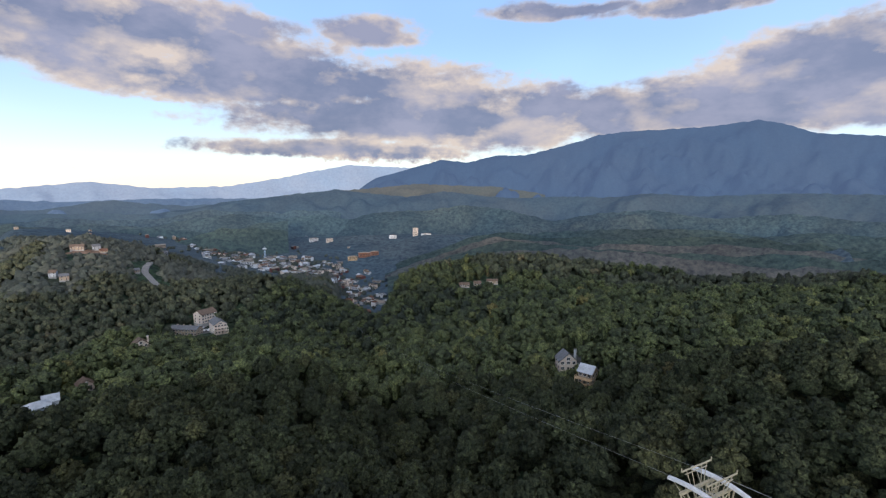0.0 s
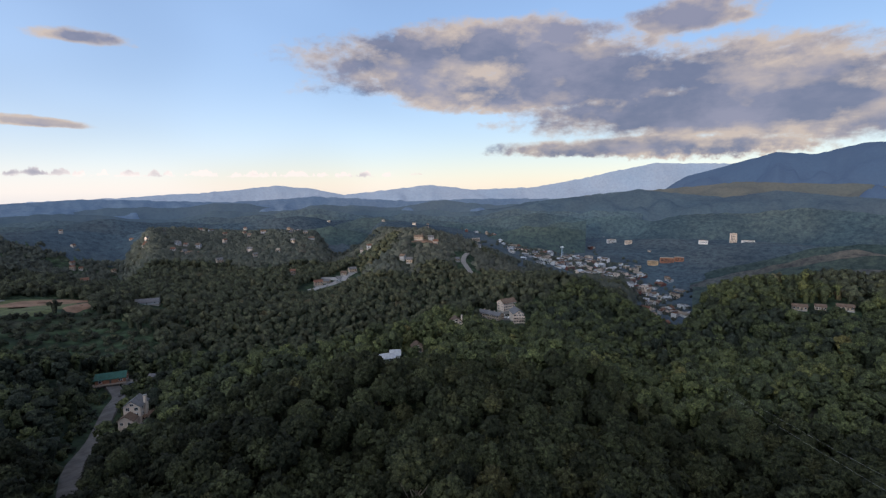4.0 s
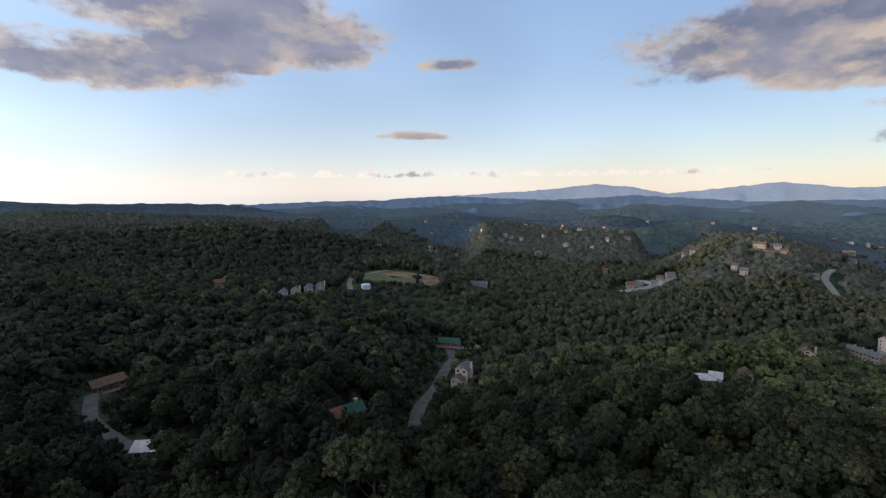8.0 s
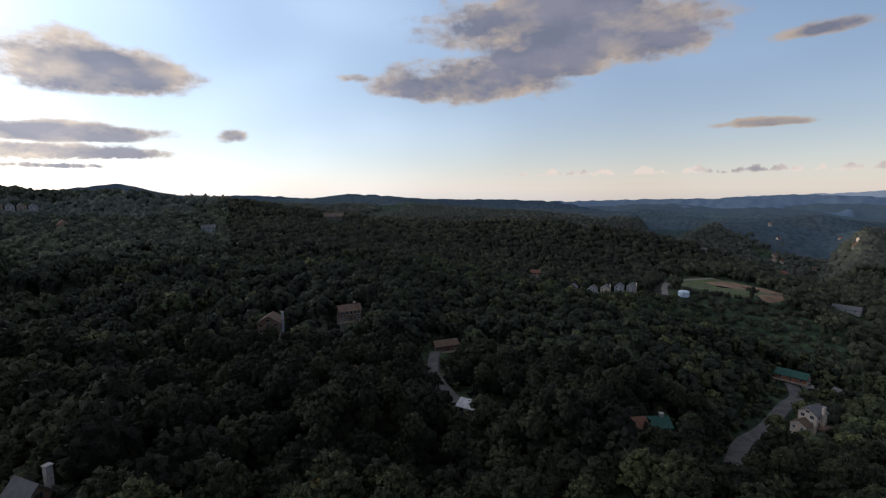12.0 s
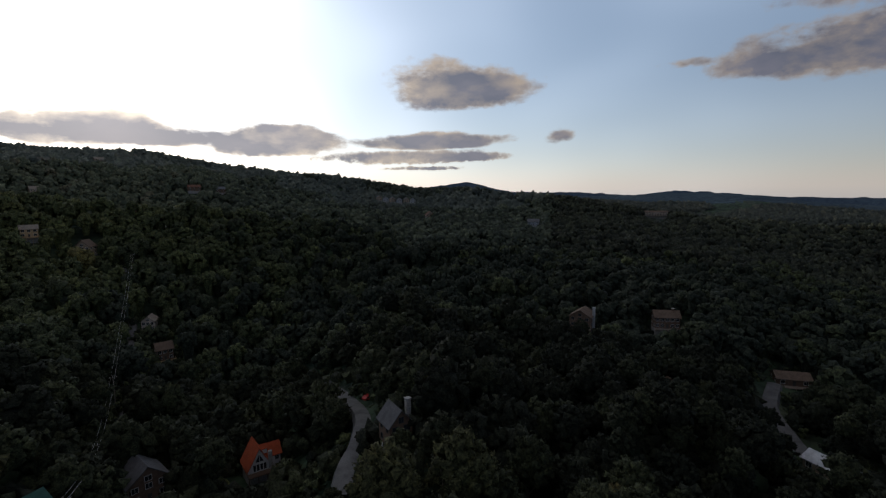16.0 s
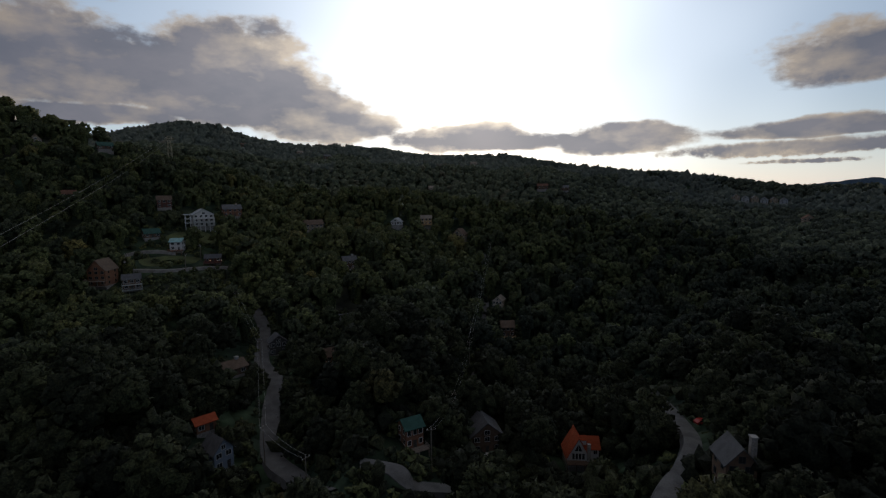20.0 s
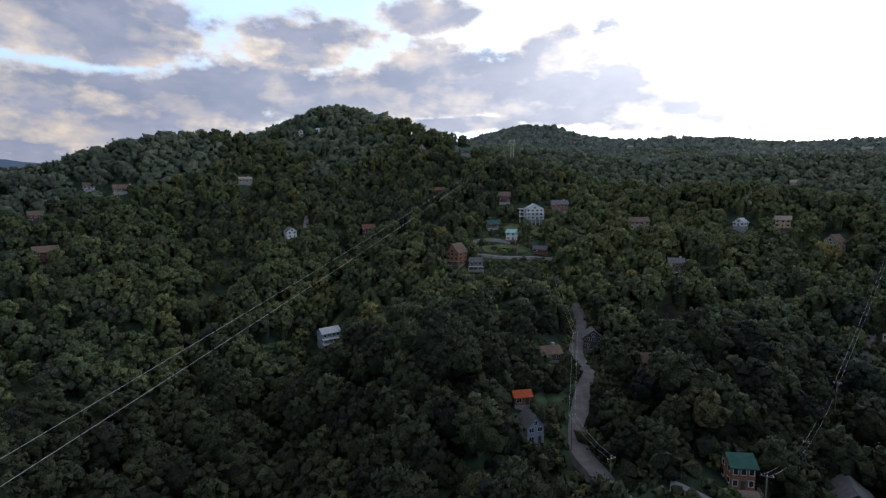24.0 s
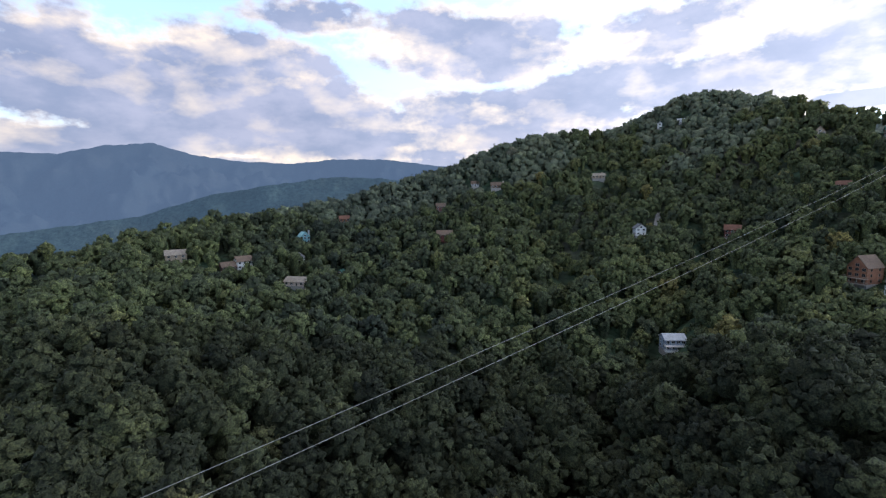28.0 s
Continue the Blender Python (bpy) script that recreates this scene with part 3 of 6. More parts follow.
        z += swell(xs / 260, ys / 260 + 7.7) * 22 * np.clip((r - 1300) / 900, 0, 1) * (0.25 + 0.75 * np.clip((np.hypot(xs + 620, ys - 1870) - 420) / 300, 0, 1)) * (1 - 0.9 * close)
        near = r < 600
        if near.any():
            for bed, wide, deep in HOLLOWS:
                z[near] -= deep * np.exp(-(bed_distance(xs[near], ys[near], bed) / wide) ** 2) * (1 - close[near])
        out[i:i + 20000] = z
    return out


def land_at(x, y):
    return float(land([x], [y])[0])


# ---- building helpers ----
def link_mesh(name, verts, faces, mat, parent=None, label="", smooth=False):
    me = bpy.data.meshes.new(name)
    me.from_pydata(verts, [], faces)
    me.materials.append(mat)
    if smooth:
        me.polygons.foreach_set("use_smooth", np.ones(len(me.polygons), bool))
    ob = new(name, me)
    if parent is not None:
        ob.parent = parent
    return tagged(ob, label)


def array_mesh(name, verts, tris, mat, smooth=True):
    """A mesh from arrays of corners and triangles."""
    me = bpy.data.meshes.new(name)
    me.vertices.add(len(verts))
    me.vertices.foreach_set("co", np.ascontiguousarray(verts, np.float32).ravel())
    me.loops.add(len(tris) * 3)
    me.loops.foreach_set("vertex_index", np.ascontiguousarray(tris, np.int32).ravel())
    me.polygons.add(len(tris))
    me.polygons.foreach_set("loop_start", np.arange(0, len(tris) * 3, 3, dtype=np.int32))
    me.polygons.foreach_set("use_smooth", np.full(len(tris), smooth, bool))
    me.update(calc_edges=True)
    me.materials.append(mat)
    return me


# ---- the land: one sheet out to the horizon ----
RINGS = np.concatenate([[0.0], np.geomspace(12, 4900, 170)])
SPOKES = 540
ang = np.linspace(0, 2 * np.pi, SPOKES, endpoint=False)
gx, gy = (-RINGS[:, None] * np.sin(ang)).ravel(), (RINGS[:, None] * np.cos(ang)).ravel()
gz = land(gx, gy)
i, j = np.meshgrid(np.arange(len(RINGS) - 1), np.arange(SPOKES), indexing="ij")
a, b = (i * SPOKES + j).ravel(), (i * SPOKES + (j + 1) % SPOKES).ravel()
tris = np.concatenate([np.stack([a, b, b + SPOKES], 1), np.stack([a, b + SPOKES, a + SPOKES], 1)])
tris = tris[:, ::-1][(np.concatenate([i.ravel(), i.ravel()]) > 0) | (np.arange(len(tris)) >= len(a))]
ground = new("ground", array_mesh("ground", np.stack([gx, gy, gz], 1), tris, M_GROUND))
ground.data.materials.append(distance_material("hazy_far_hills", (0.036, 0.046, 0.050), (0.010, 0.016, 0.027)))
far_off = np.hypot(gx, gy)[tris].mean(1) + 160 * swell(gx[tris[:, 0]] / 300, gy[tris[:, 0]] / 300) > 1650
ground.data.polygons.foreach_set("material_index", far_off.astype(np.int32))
tagged(ground, "wooded mountain land with brown leaf litter between the trees", "ground", kind="structure")


def far_range(name, label, distance, depth, base, glow, skyline, floor, rows=26, step=0.18):
    """A mountain range on the horizon: bearings and heights (degrees) of its crest, with folded flanks."""
    bs, es = np.array([p[0] for p in skyline], float), np.array([p[1] for p in skyline], float)
    if bs[0] > bs[-1]:
        bs, es = bs[::-1], es[::-1]
    q = np.arange(bs[0], bs[-1], step)
    crest = distance * np.tan(np.radians(np.interp(q, bs, es)))
    n = len(q)
    vs = []
    for k in range(rows):
        f = k / (rows - 1)
        r = distance - depth * f
        x, y = -r * np.sin(np.radians(q)), r * np.cos(np.radians(q))
        fold = swell(x / 260, y / 260) * 0.55 + swell(x / 120, y / 120) * 0.3 + swell(x / 50, y / 50) * 0.15
        z = crest * (1 - f) ** 1.25 + floor * (1 - (1 - f) ** 1.25) + fold * depth * 0.17 * min(1, 4 * f)
        z += swell(x / 35, y / 35) * 5 * (1 - f)
        vs.append(np.stack([x, y, 300 + z], 1))
    vs = np.concatenate(vs)
    i, j = np.meshgrid(np.arange(rows - 1), np.arange(n - 1), indexing="ij")
    a = (i * n + j).ravel()
    tr = np.concatenate([np.stack([a, a + 1, a + n + 1], 1), np.stack([a, a + n + 1, a + n], 1)])
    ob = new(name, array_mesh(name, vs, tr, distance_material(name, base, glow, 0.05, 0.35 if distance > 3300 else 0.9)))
    return tagged(ob, label, "mountain range", kind="structure")


# blue bases and glows paint the haze of distance onto these ranges
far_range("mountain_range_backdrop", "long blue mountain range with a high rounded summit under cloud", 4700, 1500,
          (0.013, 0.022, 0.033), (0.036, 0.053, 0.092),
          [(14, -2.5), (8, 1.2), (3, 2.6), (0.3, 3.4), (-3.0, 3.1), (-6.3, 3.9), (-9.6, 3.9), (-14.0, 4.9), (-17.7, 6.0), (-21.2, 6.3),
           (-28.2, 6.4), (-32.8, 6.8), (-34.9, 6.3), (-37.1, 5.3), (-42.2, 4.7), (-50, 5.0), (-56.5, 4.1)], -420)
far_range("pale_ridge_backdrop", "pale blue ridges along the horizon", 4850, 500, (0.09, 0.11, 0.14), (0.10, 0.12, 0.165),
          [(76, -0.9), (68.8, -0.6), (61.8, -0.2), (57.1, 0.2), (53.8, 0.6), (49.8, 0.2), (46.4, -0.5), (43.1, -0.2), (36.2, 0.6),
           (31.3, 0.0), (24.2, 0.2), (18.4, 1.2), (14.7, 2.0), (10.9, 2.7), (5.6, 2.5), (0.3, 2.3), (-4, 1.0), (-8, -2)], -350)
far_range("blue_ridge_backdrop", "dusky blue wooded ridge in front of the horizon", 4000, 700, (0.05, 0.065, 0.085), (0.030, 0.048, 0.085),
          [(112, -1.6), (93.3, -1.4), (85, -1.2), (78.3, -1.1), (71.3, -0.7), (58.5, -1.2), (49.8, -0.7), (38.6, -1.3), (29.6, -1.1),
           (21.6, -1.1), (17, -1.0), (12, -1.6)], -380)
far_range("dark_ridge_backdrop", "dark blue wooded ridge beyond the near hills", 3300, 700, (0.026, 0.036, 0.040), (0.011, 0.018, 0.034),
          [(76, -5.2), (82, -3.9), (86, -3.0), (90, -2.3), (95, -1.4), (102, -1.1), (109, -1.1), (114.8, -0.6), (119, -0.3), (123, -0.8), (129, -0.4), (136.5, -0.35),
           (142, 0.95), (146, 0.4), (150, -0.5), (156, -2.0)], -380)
# patch of sunlight painted as a yellower base colour
far_range("sunlit_ridge_backdrop", "wooded ridge with low gold sunlight painted into its colour", 4050, 700, (0.046, 0.046, 0.036), (0.026, 0.032, 0.042),
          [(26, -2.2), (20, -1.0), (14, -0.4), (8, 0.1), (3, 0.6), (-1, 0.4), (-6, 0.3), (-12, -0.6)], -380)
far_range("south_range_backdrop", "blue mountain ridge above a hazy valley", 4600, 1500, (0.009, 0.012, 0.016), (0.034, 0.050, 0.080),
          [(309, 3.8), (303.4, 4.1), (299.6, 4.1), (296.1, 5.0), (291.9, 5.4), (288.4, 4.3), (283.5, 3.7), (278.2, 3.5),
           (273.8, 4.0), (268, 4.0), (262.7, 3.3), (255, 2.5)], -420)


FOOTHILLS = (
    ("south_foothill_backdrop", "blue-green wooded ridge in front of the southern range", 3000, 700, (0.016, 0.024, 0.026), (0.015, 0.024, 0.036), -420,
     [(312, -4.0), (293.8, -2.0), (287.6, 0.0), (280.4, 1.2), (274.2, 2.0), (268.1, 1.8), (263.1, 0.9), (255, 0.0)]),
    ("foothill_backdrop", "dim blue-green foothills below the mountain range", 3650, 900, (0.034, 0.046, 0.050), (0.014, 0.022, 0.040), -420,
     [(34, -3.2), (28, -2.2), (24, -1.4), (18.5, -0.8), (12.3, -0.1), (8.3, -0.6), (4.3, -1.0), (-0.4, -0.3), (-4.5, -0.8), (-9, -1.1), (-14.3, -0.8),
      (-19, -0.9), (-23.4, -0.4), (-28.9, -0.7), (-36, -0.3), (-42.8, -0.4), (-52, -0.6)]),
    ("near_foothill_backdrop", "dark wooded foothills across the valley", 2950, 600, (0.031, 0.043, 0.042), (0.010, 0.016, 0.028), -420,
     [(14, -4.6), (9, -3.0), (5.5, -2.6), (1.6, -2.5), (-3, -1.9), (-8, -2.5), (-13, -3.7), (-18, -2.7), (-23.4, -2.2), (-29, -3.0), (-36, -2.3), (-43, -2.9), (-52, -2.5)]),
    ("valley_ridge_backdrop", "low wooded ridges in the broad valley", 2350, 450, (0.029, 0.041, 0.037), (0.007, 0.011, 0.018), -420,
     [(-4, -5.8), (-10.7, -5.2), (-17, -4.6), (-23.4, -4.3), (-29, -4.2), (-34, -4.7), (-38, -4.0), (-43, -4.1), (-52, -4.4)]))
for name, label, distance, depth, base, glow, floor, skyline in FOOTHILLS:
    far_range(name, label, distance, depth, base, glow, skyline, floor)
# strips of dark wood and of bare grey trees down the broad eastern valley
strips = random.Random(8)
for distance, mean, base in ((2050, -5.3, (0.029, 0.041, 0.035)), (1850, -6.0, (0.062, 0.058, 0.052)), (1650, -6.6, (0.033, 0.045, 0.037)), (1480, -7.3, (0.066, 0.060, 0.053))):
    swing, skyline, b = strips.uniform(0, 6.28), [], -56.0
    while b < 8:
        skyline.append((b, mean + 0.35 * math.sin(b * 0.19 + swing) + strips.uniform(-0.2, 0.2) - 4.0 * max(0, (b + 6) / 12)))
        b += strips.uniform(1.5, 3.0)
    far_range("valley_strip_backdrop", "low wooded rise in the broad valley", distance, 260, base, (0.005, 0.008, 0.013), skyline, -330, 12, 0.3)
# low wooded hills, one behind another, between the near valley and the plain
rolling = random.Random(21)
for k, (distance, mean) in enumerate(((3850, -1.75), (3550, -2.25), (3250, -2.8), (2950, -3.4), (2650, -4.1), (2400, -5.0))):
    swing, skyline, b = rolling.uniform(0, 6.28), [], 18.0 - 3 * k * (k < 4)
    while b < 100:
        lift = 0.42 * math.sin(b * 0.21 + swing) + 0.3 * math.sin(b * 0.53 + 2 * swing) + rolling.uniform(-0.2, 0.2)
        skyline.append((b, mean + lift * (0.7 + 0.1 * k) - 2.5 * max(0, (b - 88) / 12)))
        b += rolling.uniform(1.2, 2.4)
    # the farther the hill, the stronger its painted blue haze
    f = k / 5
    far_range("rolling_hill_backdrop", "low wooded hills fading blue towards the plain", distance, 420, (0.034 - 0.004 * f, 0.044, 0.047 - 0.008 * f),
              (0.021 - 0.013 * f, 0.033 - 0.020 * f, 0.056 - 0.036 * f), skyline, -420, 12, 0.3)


# ---- materials of built things ----
M_ASPHALT = surface("worn_asphalt", (0.115, 0.113, 0.112), 0.9, scale=0.25, spread=0.3, fine=3.0, bump=0.2)
M_ASPHALT.node_tree.nodes["Principled BSDF"].inputs["Specular IOR Level"].default_value = 0.08
M_GRAVEL = surface("grey_gravel", (0.20, 0.19, 0.175), 0.95, scale=0.4, spread=0.3, fine=5.0, bump=0.4)
M_CONCRETE = surface("pale_concrete", (0.30, 0.29, 0.275), 0.9, scale=0.4, spread=0.2, fine=6.0)
M_GRASS = surface("rough_grass", (0.085, 0.10, 0.04), 0.95, scale=0.12, spread=0.45, fine=1.2, bump=0.6, depth=0.2)
M_DIRT = surface("red_brown_dirt", (0.21, 0.13, 0.085), 0.95, scale=0.1, spread=0.35, fine=1.0, bump=0.5, depth=0.15)
M_WHITE = surface("white_siding", (0.60, 0.59, 0.57), 0.6, scale=0.6, spread=0.08, fine=9)
M_CREAM = surface("cream_siding", (0.59, 0.48, 0.385), 0.65, scale=0.6, spread=0.1, fine=9)
M_TAN = surface("tan_siding", (0.33, 0.255, 0.185), 0.7, scale=0.6, spread=0.14, fine=9)
M_GREY = surface("grey_siding", (0.34, 0.35, 0.36), 0.7, scale=0.6, spread=0.12, fine=9)
M_BLUE = surface("blue_grey_siding", (0.24, 0.29, 0.36), 0.7, scale=0.6, spread=0.12, fine=9)
M_TEAL = surface("teal_siding", (0.15, 0.30, 0.33), 0.7, scale=0.6, spread=0.12, fine=9)
M_BROWN = surface("brown_timber", (0.15, 0.095, 0.065), 0.75, scale=1.2, spread=0.25, fine=10)
M_LOG = surface("orange_log_timber", (0.235, 0.108, 0.062), 0.7, scale=1.2, spread=0.25, fine=8)
M_RED = surface("red_brown_siding", (0.13, 0.05, 0.04), 0.7, scale=1.0, spread=0.2, fine=9)
M_DECK = surface("weathered_deck_timber", (0.26, 0.21, 0.17), 0.85, scale=1.0, spread=0.25, fine=10)
M_PALE_TIMBER = surface("new_pale_timber", (0.52, 0.36, 0.20), 0.75, scale=1.0, spread=0.2, fine=10)
M_STONE = surface("field_stone", (0.30, 0.28, 0.26), 0.9, scale=2.2, spread=0.4, fine=4, bump=0.6, depth=0.05)
M_TRIM = surface("white_trim_paint", (0.66, 0.65, 0.63), 0.5, scale=1.0, spread=0.06)
M_DARK_TRIM = surface("dark_trim_paint", (0.06, 0.055, 0.05), 0.5, scale=1.0, spread=0.2)
M_STEEL = surface("galvanised_steel", (0.50, 0.50, 0.49), 0.5, 0.6, scale=1.5, spread=0.15)
M_BEIGE_STEEL = surface("beige_painted_steel", (0.36, 0.32, 0.22), 0.6, 0.1, scale=1.2, spread=0.2)
M_RUST_STEEL = surface("rusty_lattice_steel", (0.17, 0.125, 0.10), 0.8, 0.0, scale=1.2, spread=0.25)
M_WIRE = surface("dull_cable_steel", (0.235, 0.235, 0.23), 0.8, 0.0, scale=2.0, spread=0.15)
M_LINE = surface("pale_power_line", (0.45, 0.45, 0.44), 0.7, scale=2.0, spread=0.1)
M_POLE = surface("grey_pole_timber", (0.17, 0.145, 0.12), 0.9, scale=1.5, spread=0.25, fine=14)
M_TYRE = surface("black_rubber", (0.02, 0.02, 0.02), 0.9, scale=3, spread=0.2)
M_TANK = surface("pale_blue_tank_paint", (0.50, 0.60, 0.68), 0.5, scale=0.5, spread=0.12)
M_LAMP_GLASS = surface("lamp_glass", (0.56, 0.555, 0.54), 0.3, scale=2, spread=0.04, bump=0)


def shingles(name, base, course=0.28, rough=0.85, metal=0.0):
    """Roofing laid in courses or ribs, weathered in streaks."""
    m, nt, bsdf = material(name, rough, metal)
    bsdf.inputs["Specular IOR Level"].default_value = 0.12
    wave = nt.nodes.new("ShaderNodeTexWave")
    wave.wave_type, wave.bands_direction = "BANDS", "Y"
    wave.inputs["Scale"].default_value, wave.inputs["Distortion"].default_value = 0.5 / course, 1.0
    nt.links.new(nt.nodes.new("ShaderNodeTexCoord").outputs["Object"], wave.inputs["Vector"])
    blotch, grain = noise_node(nt, 0.7, 5), noise_node(nt, 7.0, 4)
    c = colours(nt, blotch.outputs[0], [(0.3, scaled(base, 0.78)), (0.7, scaled(base, 1.22))])
    g = colours(nt, grain.outputs[0], [(0.3, (0.8, 0.8, 0.8)), (0.7, (1.15, 1.15, 1.15))])
    nt.links.new(mixed(nt, 1.0, c, g, "MULTIPLY"), bsdf.inputs["Base Color"])
    relief(nt, bsdf, wave.outputs["Fac"], 0.4, 0.05)
    return m


R_GREY = shingles("grey_shingles", (0.135, 0.135, 0.14))
R_DARK = shingles("charcoal_shingles", (0.10, 0.10, 0.105))
R_BROWN = shingles("brown_shingles", (0.14, 0.10, 0.075))
R_RUST = shingles("rust_shingles", (0.16, 0.085, 0.06))
R_GREEN = shingles("green_metal_roofing", (0.03, 0.085, 0.07), 0.4, 0.6, 0.1)
R_TEAL = shingles("pale_teal_metal_roofing", (0.26, 0.45, 0.45), 0.4, 0.5, 0.2)
R_WHITE = shingles("white_metal_roofing", (0.42, 0.435, 0.45), 0.4, 0.5, 0.1)
R_ORANGE = shingles("orange_red_metal_roofing", (0.36, 0.075, 0.03), 0.4, 0.6, 0.1)
R_TAN = shingles("tan_shingles", (0.27, 0.23, 0.185))


def pane_material():
    m, nt, bsdf = material("window_glass", 0.08)
    bsdf.inputs["Base Color"].default_value = (0.025, 0.03, 0.035, 1)
    bsdf.inputs["Specular IOR Level"].default_value = 0.7
    return m


M_PANE = pane_material()


def lit_material():
    m, nt, bsdf = material("lit_bulb", 0.5)
    bsdf.inputs["Base Color"].default_value = (0.9, 0.7, 0.4, 1)
    bsdf.inputs["Emission Color"].default_value = (1.0, 0.62, 0.28, 1)
    bsdf.inputs["Emission Strength"].default_value = 3.0
    return m


M_LIT = lit_material()

# ---- mesh helpers for built things ----
CLEARED = []  # x, y, radius of every open spot


def part(name, bm, mat, parent, label=""):
    me = bpy.data.meshes.new(name)
    bm.normal_update()
    bm.to_mesh(me)
    bm.free()
    me.materials.append(mat)
    ob = new(name, me)
    ob.parent = parent
    return tagged(ob, label)


def add_box(bm, lo, hi, bevel=0.0):
    (x0, y0, z0), (x1, y1, z1) = lo, hi
    v = [bm.verts.new(p) for p in ((x0, y0, z0), (x1, y0, z0), (x1, y1, z0), (x0, y1, z0),
                                   (x0, y0, z1), (x1, y0, z1), (x1, y1, z1), (x0, y1, z1))]
    for q in ((3, 2, 1, 0), (4, 5, 6, 7), (0, 1, 5, 4), (1, 2, 6, 5), (2, 3, 7, 6), (3, 0, 4, 7)):
        bm.faces.new([v[k] for k in q])
    return bm


def add_beam(bm, a, b, width, height=None):
    """A straight square member from a to b."""
    a, b = Vector(a), Vector(b)
    d = b - a
    n = d.normalized()
    side = n.cross(Vector((0, 0, 1)))
    side = side.normalized() if side.length > 1e-4 else Vector((1, 0, 0))
    up = side.cross(n)
    s, u = side * width / 2, up * (height or width) / 2
    v = [bm.verts.new(p) for p in (a - s - u, a + s - u, a + s + u, a - s + u, b - s - u, b + s - u, b + s + u, b - s + u)]
    for q in ((0, 1, 2, 3), (7, 6, 5, 4), (0, 4, 5, 1), (1, 5, 6, 2), (2, 6, 7, 3), (3, 7, 4, 0)):
        bm.faces.new([v[k] for k in q])
    return bm


def add_prism(bm, outline, y0, y1):
    """An outline in x and z drawn out along y."""
    a = [bm.verts.new((x, y0, z)) for x, z in outline]
    b = [bm.verts.new((x, y1, z)) for x, z in outline]
    n = len(outline)
    bm.faces.new(a)
    bm.faces.new(b[::-1])
    for k in range(n):
        bm.faces.new((a[k], b[k], b[(k + 1) % n], a[(k + 1) % n]))
    bmesh.ops.recalc_face_normals(bm, faces=bm.faces)
    return bm


def add_tube(bm, points, radius, sides=6):
    """A round bar along points; radius may be one number or one for each point."""
    rings = []
    radii = radius if isinstance(radius, (list, tuple)) else [radius] * len(points)
    for k, p in enumerate(points):
        d = (Vector(points[min(k + 1, len(points) - 1)]) - Vector(points[max(k - 1, 0)])).normalized()
        s = d.cross(Vector((0.2, 0.1, 1)))
        s = s.normalized() if s.length > 1e-4 else Vector((1, 0, 0))
        u = s.cross(d)
        rings.append([bm.verts.new(Vector(p) + (s * math.cos(t) + u * math.sin(t)) * radii[k])
                      for t in (2 * math.pi * j / sides for j in range(sides))])
    for r, q in zip(rings, rings[1:]):
        for j in range(sides):
            bm.faces.new((r[j], r[(j + 1) % sides], q[(j + 1) % sides], q[j]))
    bm.faces.new(rings[0][::-1])
    bm.faces.new(rings[-1])
    bmesh.ops.recalc_face_normals(bm, faces=bm.faces)
    return bm


def stand(name, label, category, x, y, turn=0.0, z=None, group=""):
    """An empty at the foot of a thing that stands on the land."""
    ob = new(name)
    ob.matrix_basis = pose(x, y, land_at(x, y) if z is None else z, 0, 0, turn)
    return tagged(ob, label, category, group)


LOW = []  # x, y, radius, share of full height: growth kept low where it would block the camera's view


def clear_site(x, y, radius, sightline=0.0):
    """Open ground round a house, and low growth along the camera's line of sight to it."""
    r = math.hypot(x, y)
    # less is opened at these bearings, so trees hide more of the houses from the camera
    if 112 < math.degrees(math.atan2(-x, y)) % 360 < 204:
        radius, sightline = radius * 0.82, sightline * 0.4
    elif 204 <= math.degrees(math.atan2(-x, y)) % 360 < 300:
        radius, sightline = (radius * 0.88, sightline * 0.7) if sightline >= 24 else (radius * 0.8, sightline * 0.3)
    CLEARED.append((x, y, radius))
    if sightline:
        CLEARED.append((x * (1 - 0.6 * radius / r), y * (1 - 0.6 * radius / r), radius * 0.9))
        reach = 1.25 * sightline + 4
        for k in range(6):
            f = 1 - (radius + reach * (k + 0.5) / 6) / r
            LOW.append((x * f, y * f, radius * (0.95 - 0.05 * k) + 1.5, 0.42 + 0.09 * k))


# ---- houses ----
def window(parent, x, y, z, w, h, side, trim=None):
    """A window on a wall: frame with sill, and a pane. side: 'front', 'back', 'left' or 'right'."""
    bm = bmesh.new()
    f = 0.09
    for lo, hi in (((-w / 2 - f, -0.07, -f), (-w / 2, 0.02, h + f)), ((w / 2, -0.07, -f), (w / 2 + f, 0.02, h + f)),
                   ((-w / 2, -0.07, h), (w / 2, 0.02, h + f)), ((-w / 2, -0.10, -f), (w / 2, 0.02, 0))):
        add_box(bm, lo, hi)
    if w > 1.0:
        add_box(bm, (-0.03, -0.06, 0), (0.03, 0.0, h))
    fr = part("window", bm, trim or M_TRIM, parent)
    fr.matrix_basis = pose(x, y, z, 0, 0, {"front": 0, "right": 90, "back": 180, "left": 270}[side])
    bm = bmesh.new()
    add_box(bm, (-w / 2, -0.04, 0), (w / 2, -0.01, h))
    part("pane", bm, M_PANE, fr)


def gable(bm, w, d, eave, rise, ridge):
    """Walls of a house with a gable at each end of its ridge ('x': along the front, 'y': towards it)."""
    if ridge == "x":
        prof = [(-d / 2, -2.5), (d / 2, -2.5), (d / 2, eave), (0, eave + rise), (-d / 2, eave)]
        add_prism(bm, prof, -w / 2, w / 2)
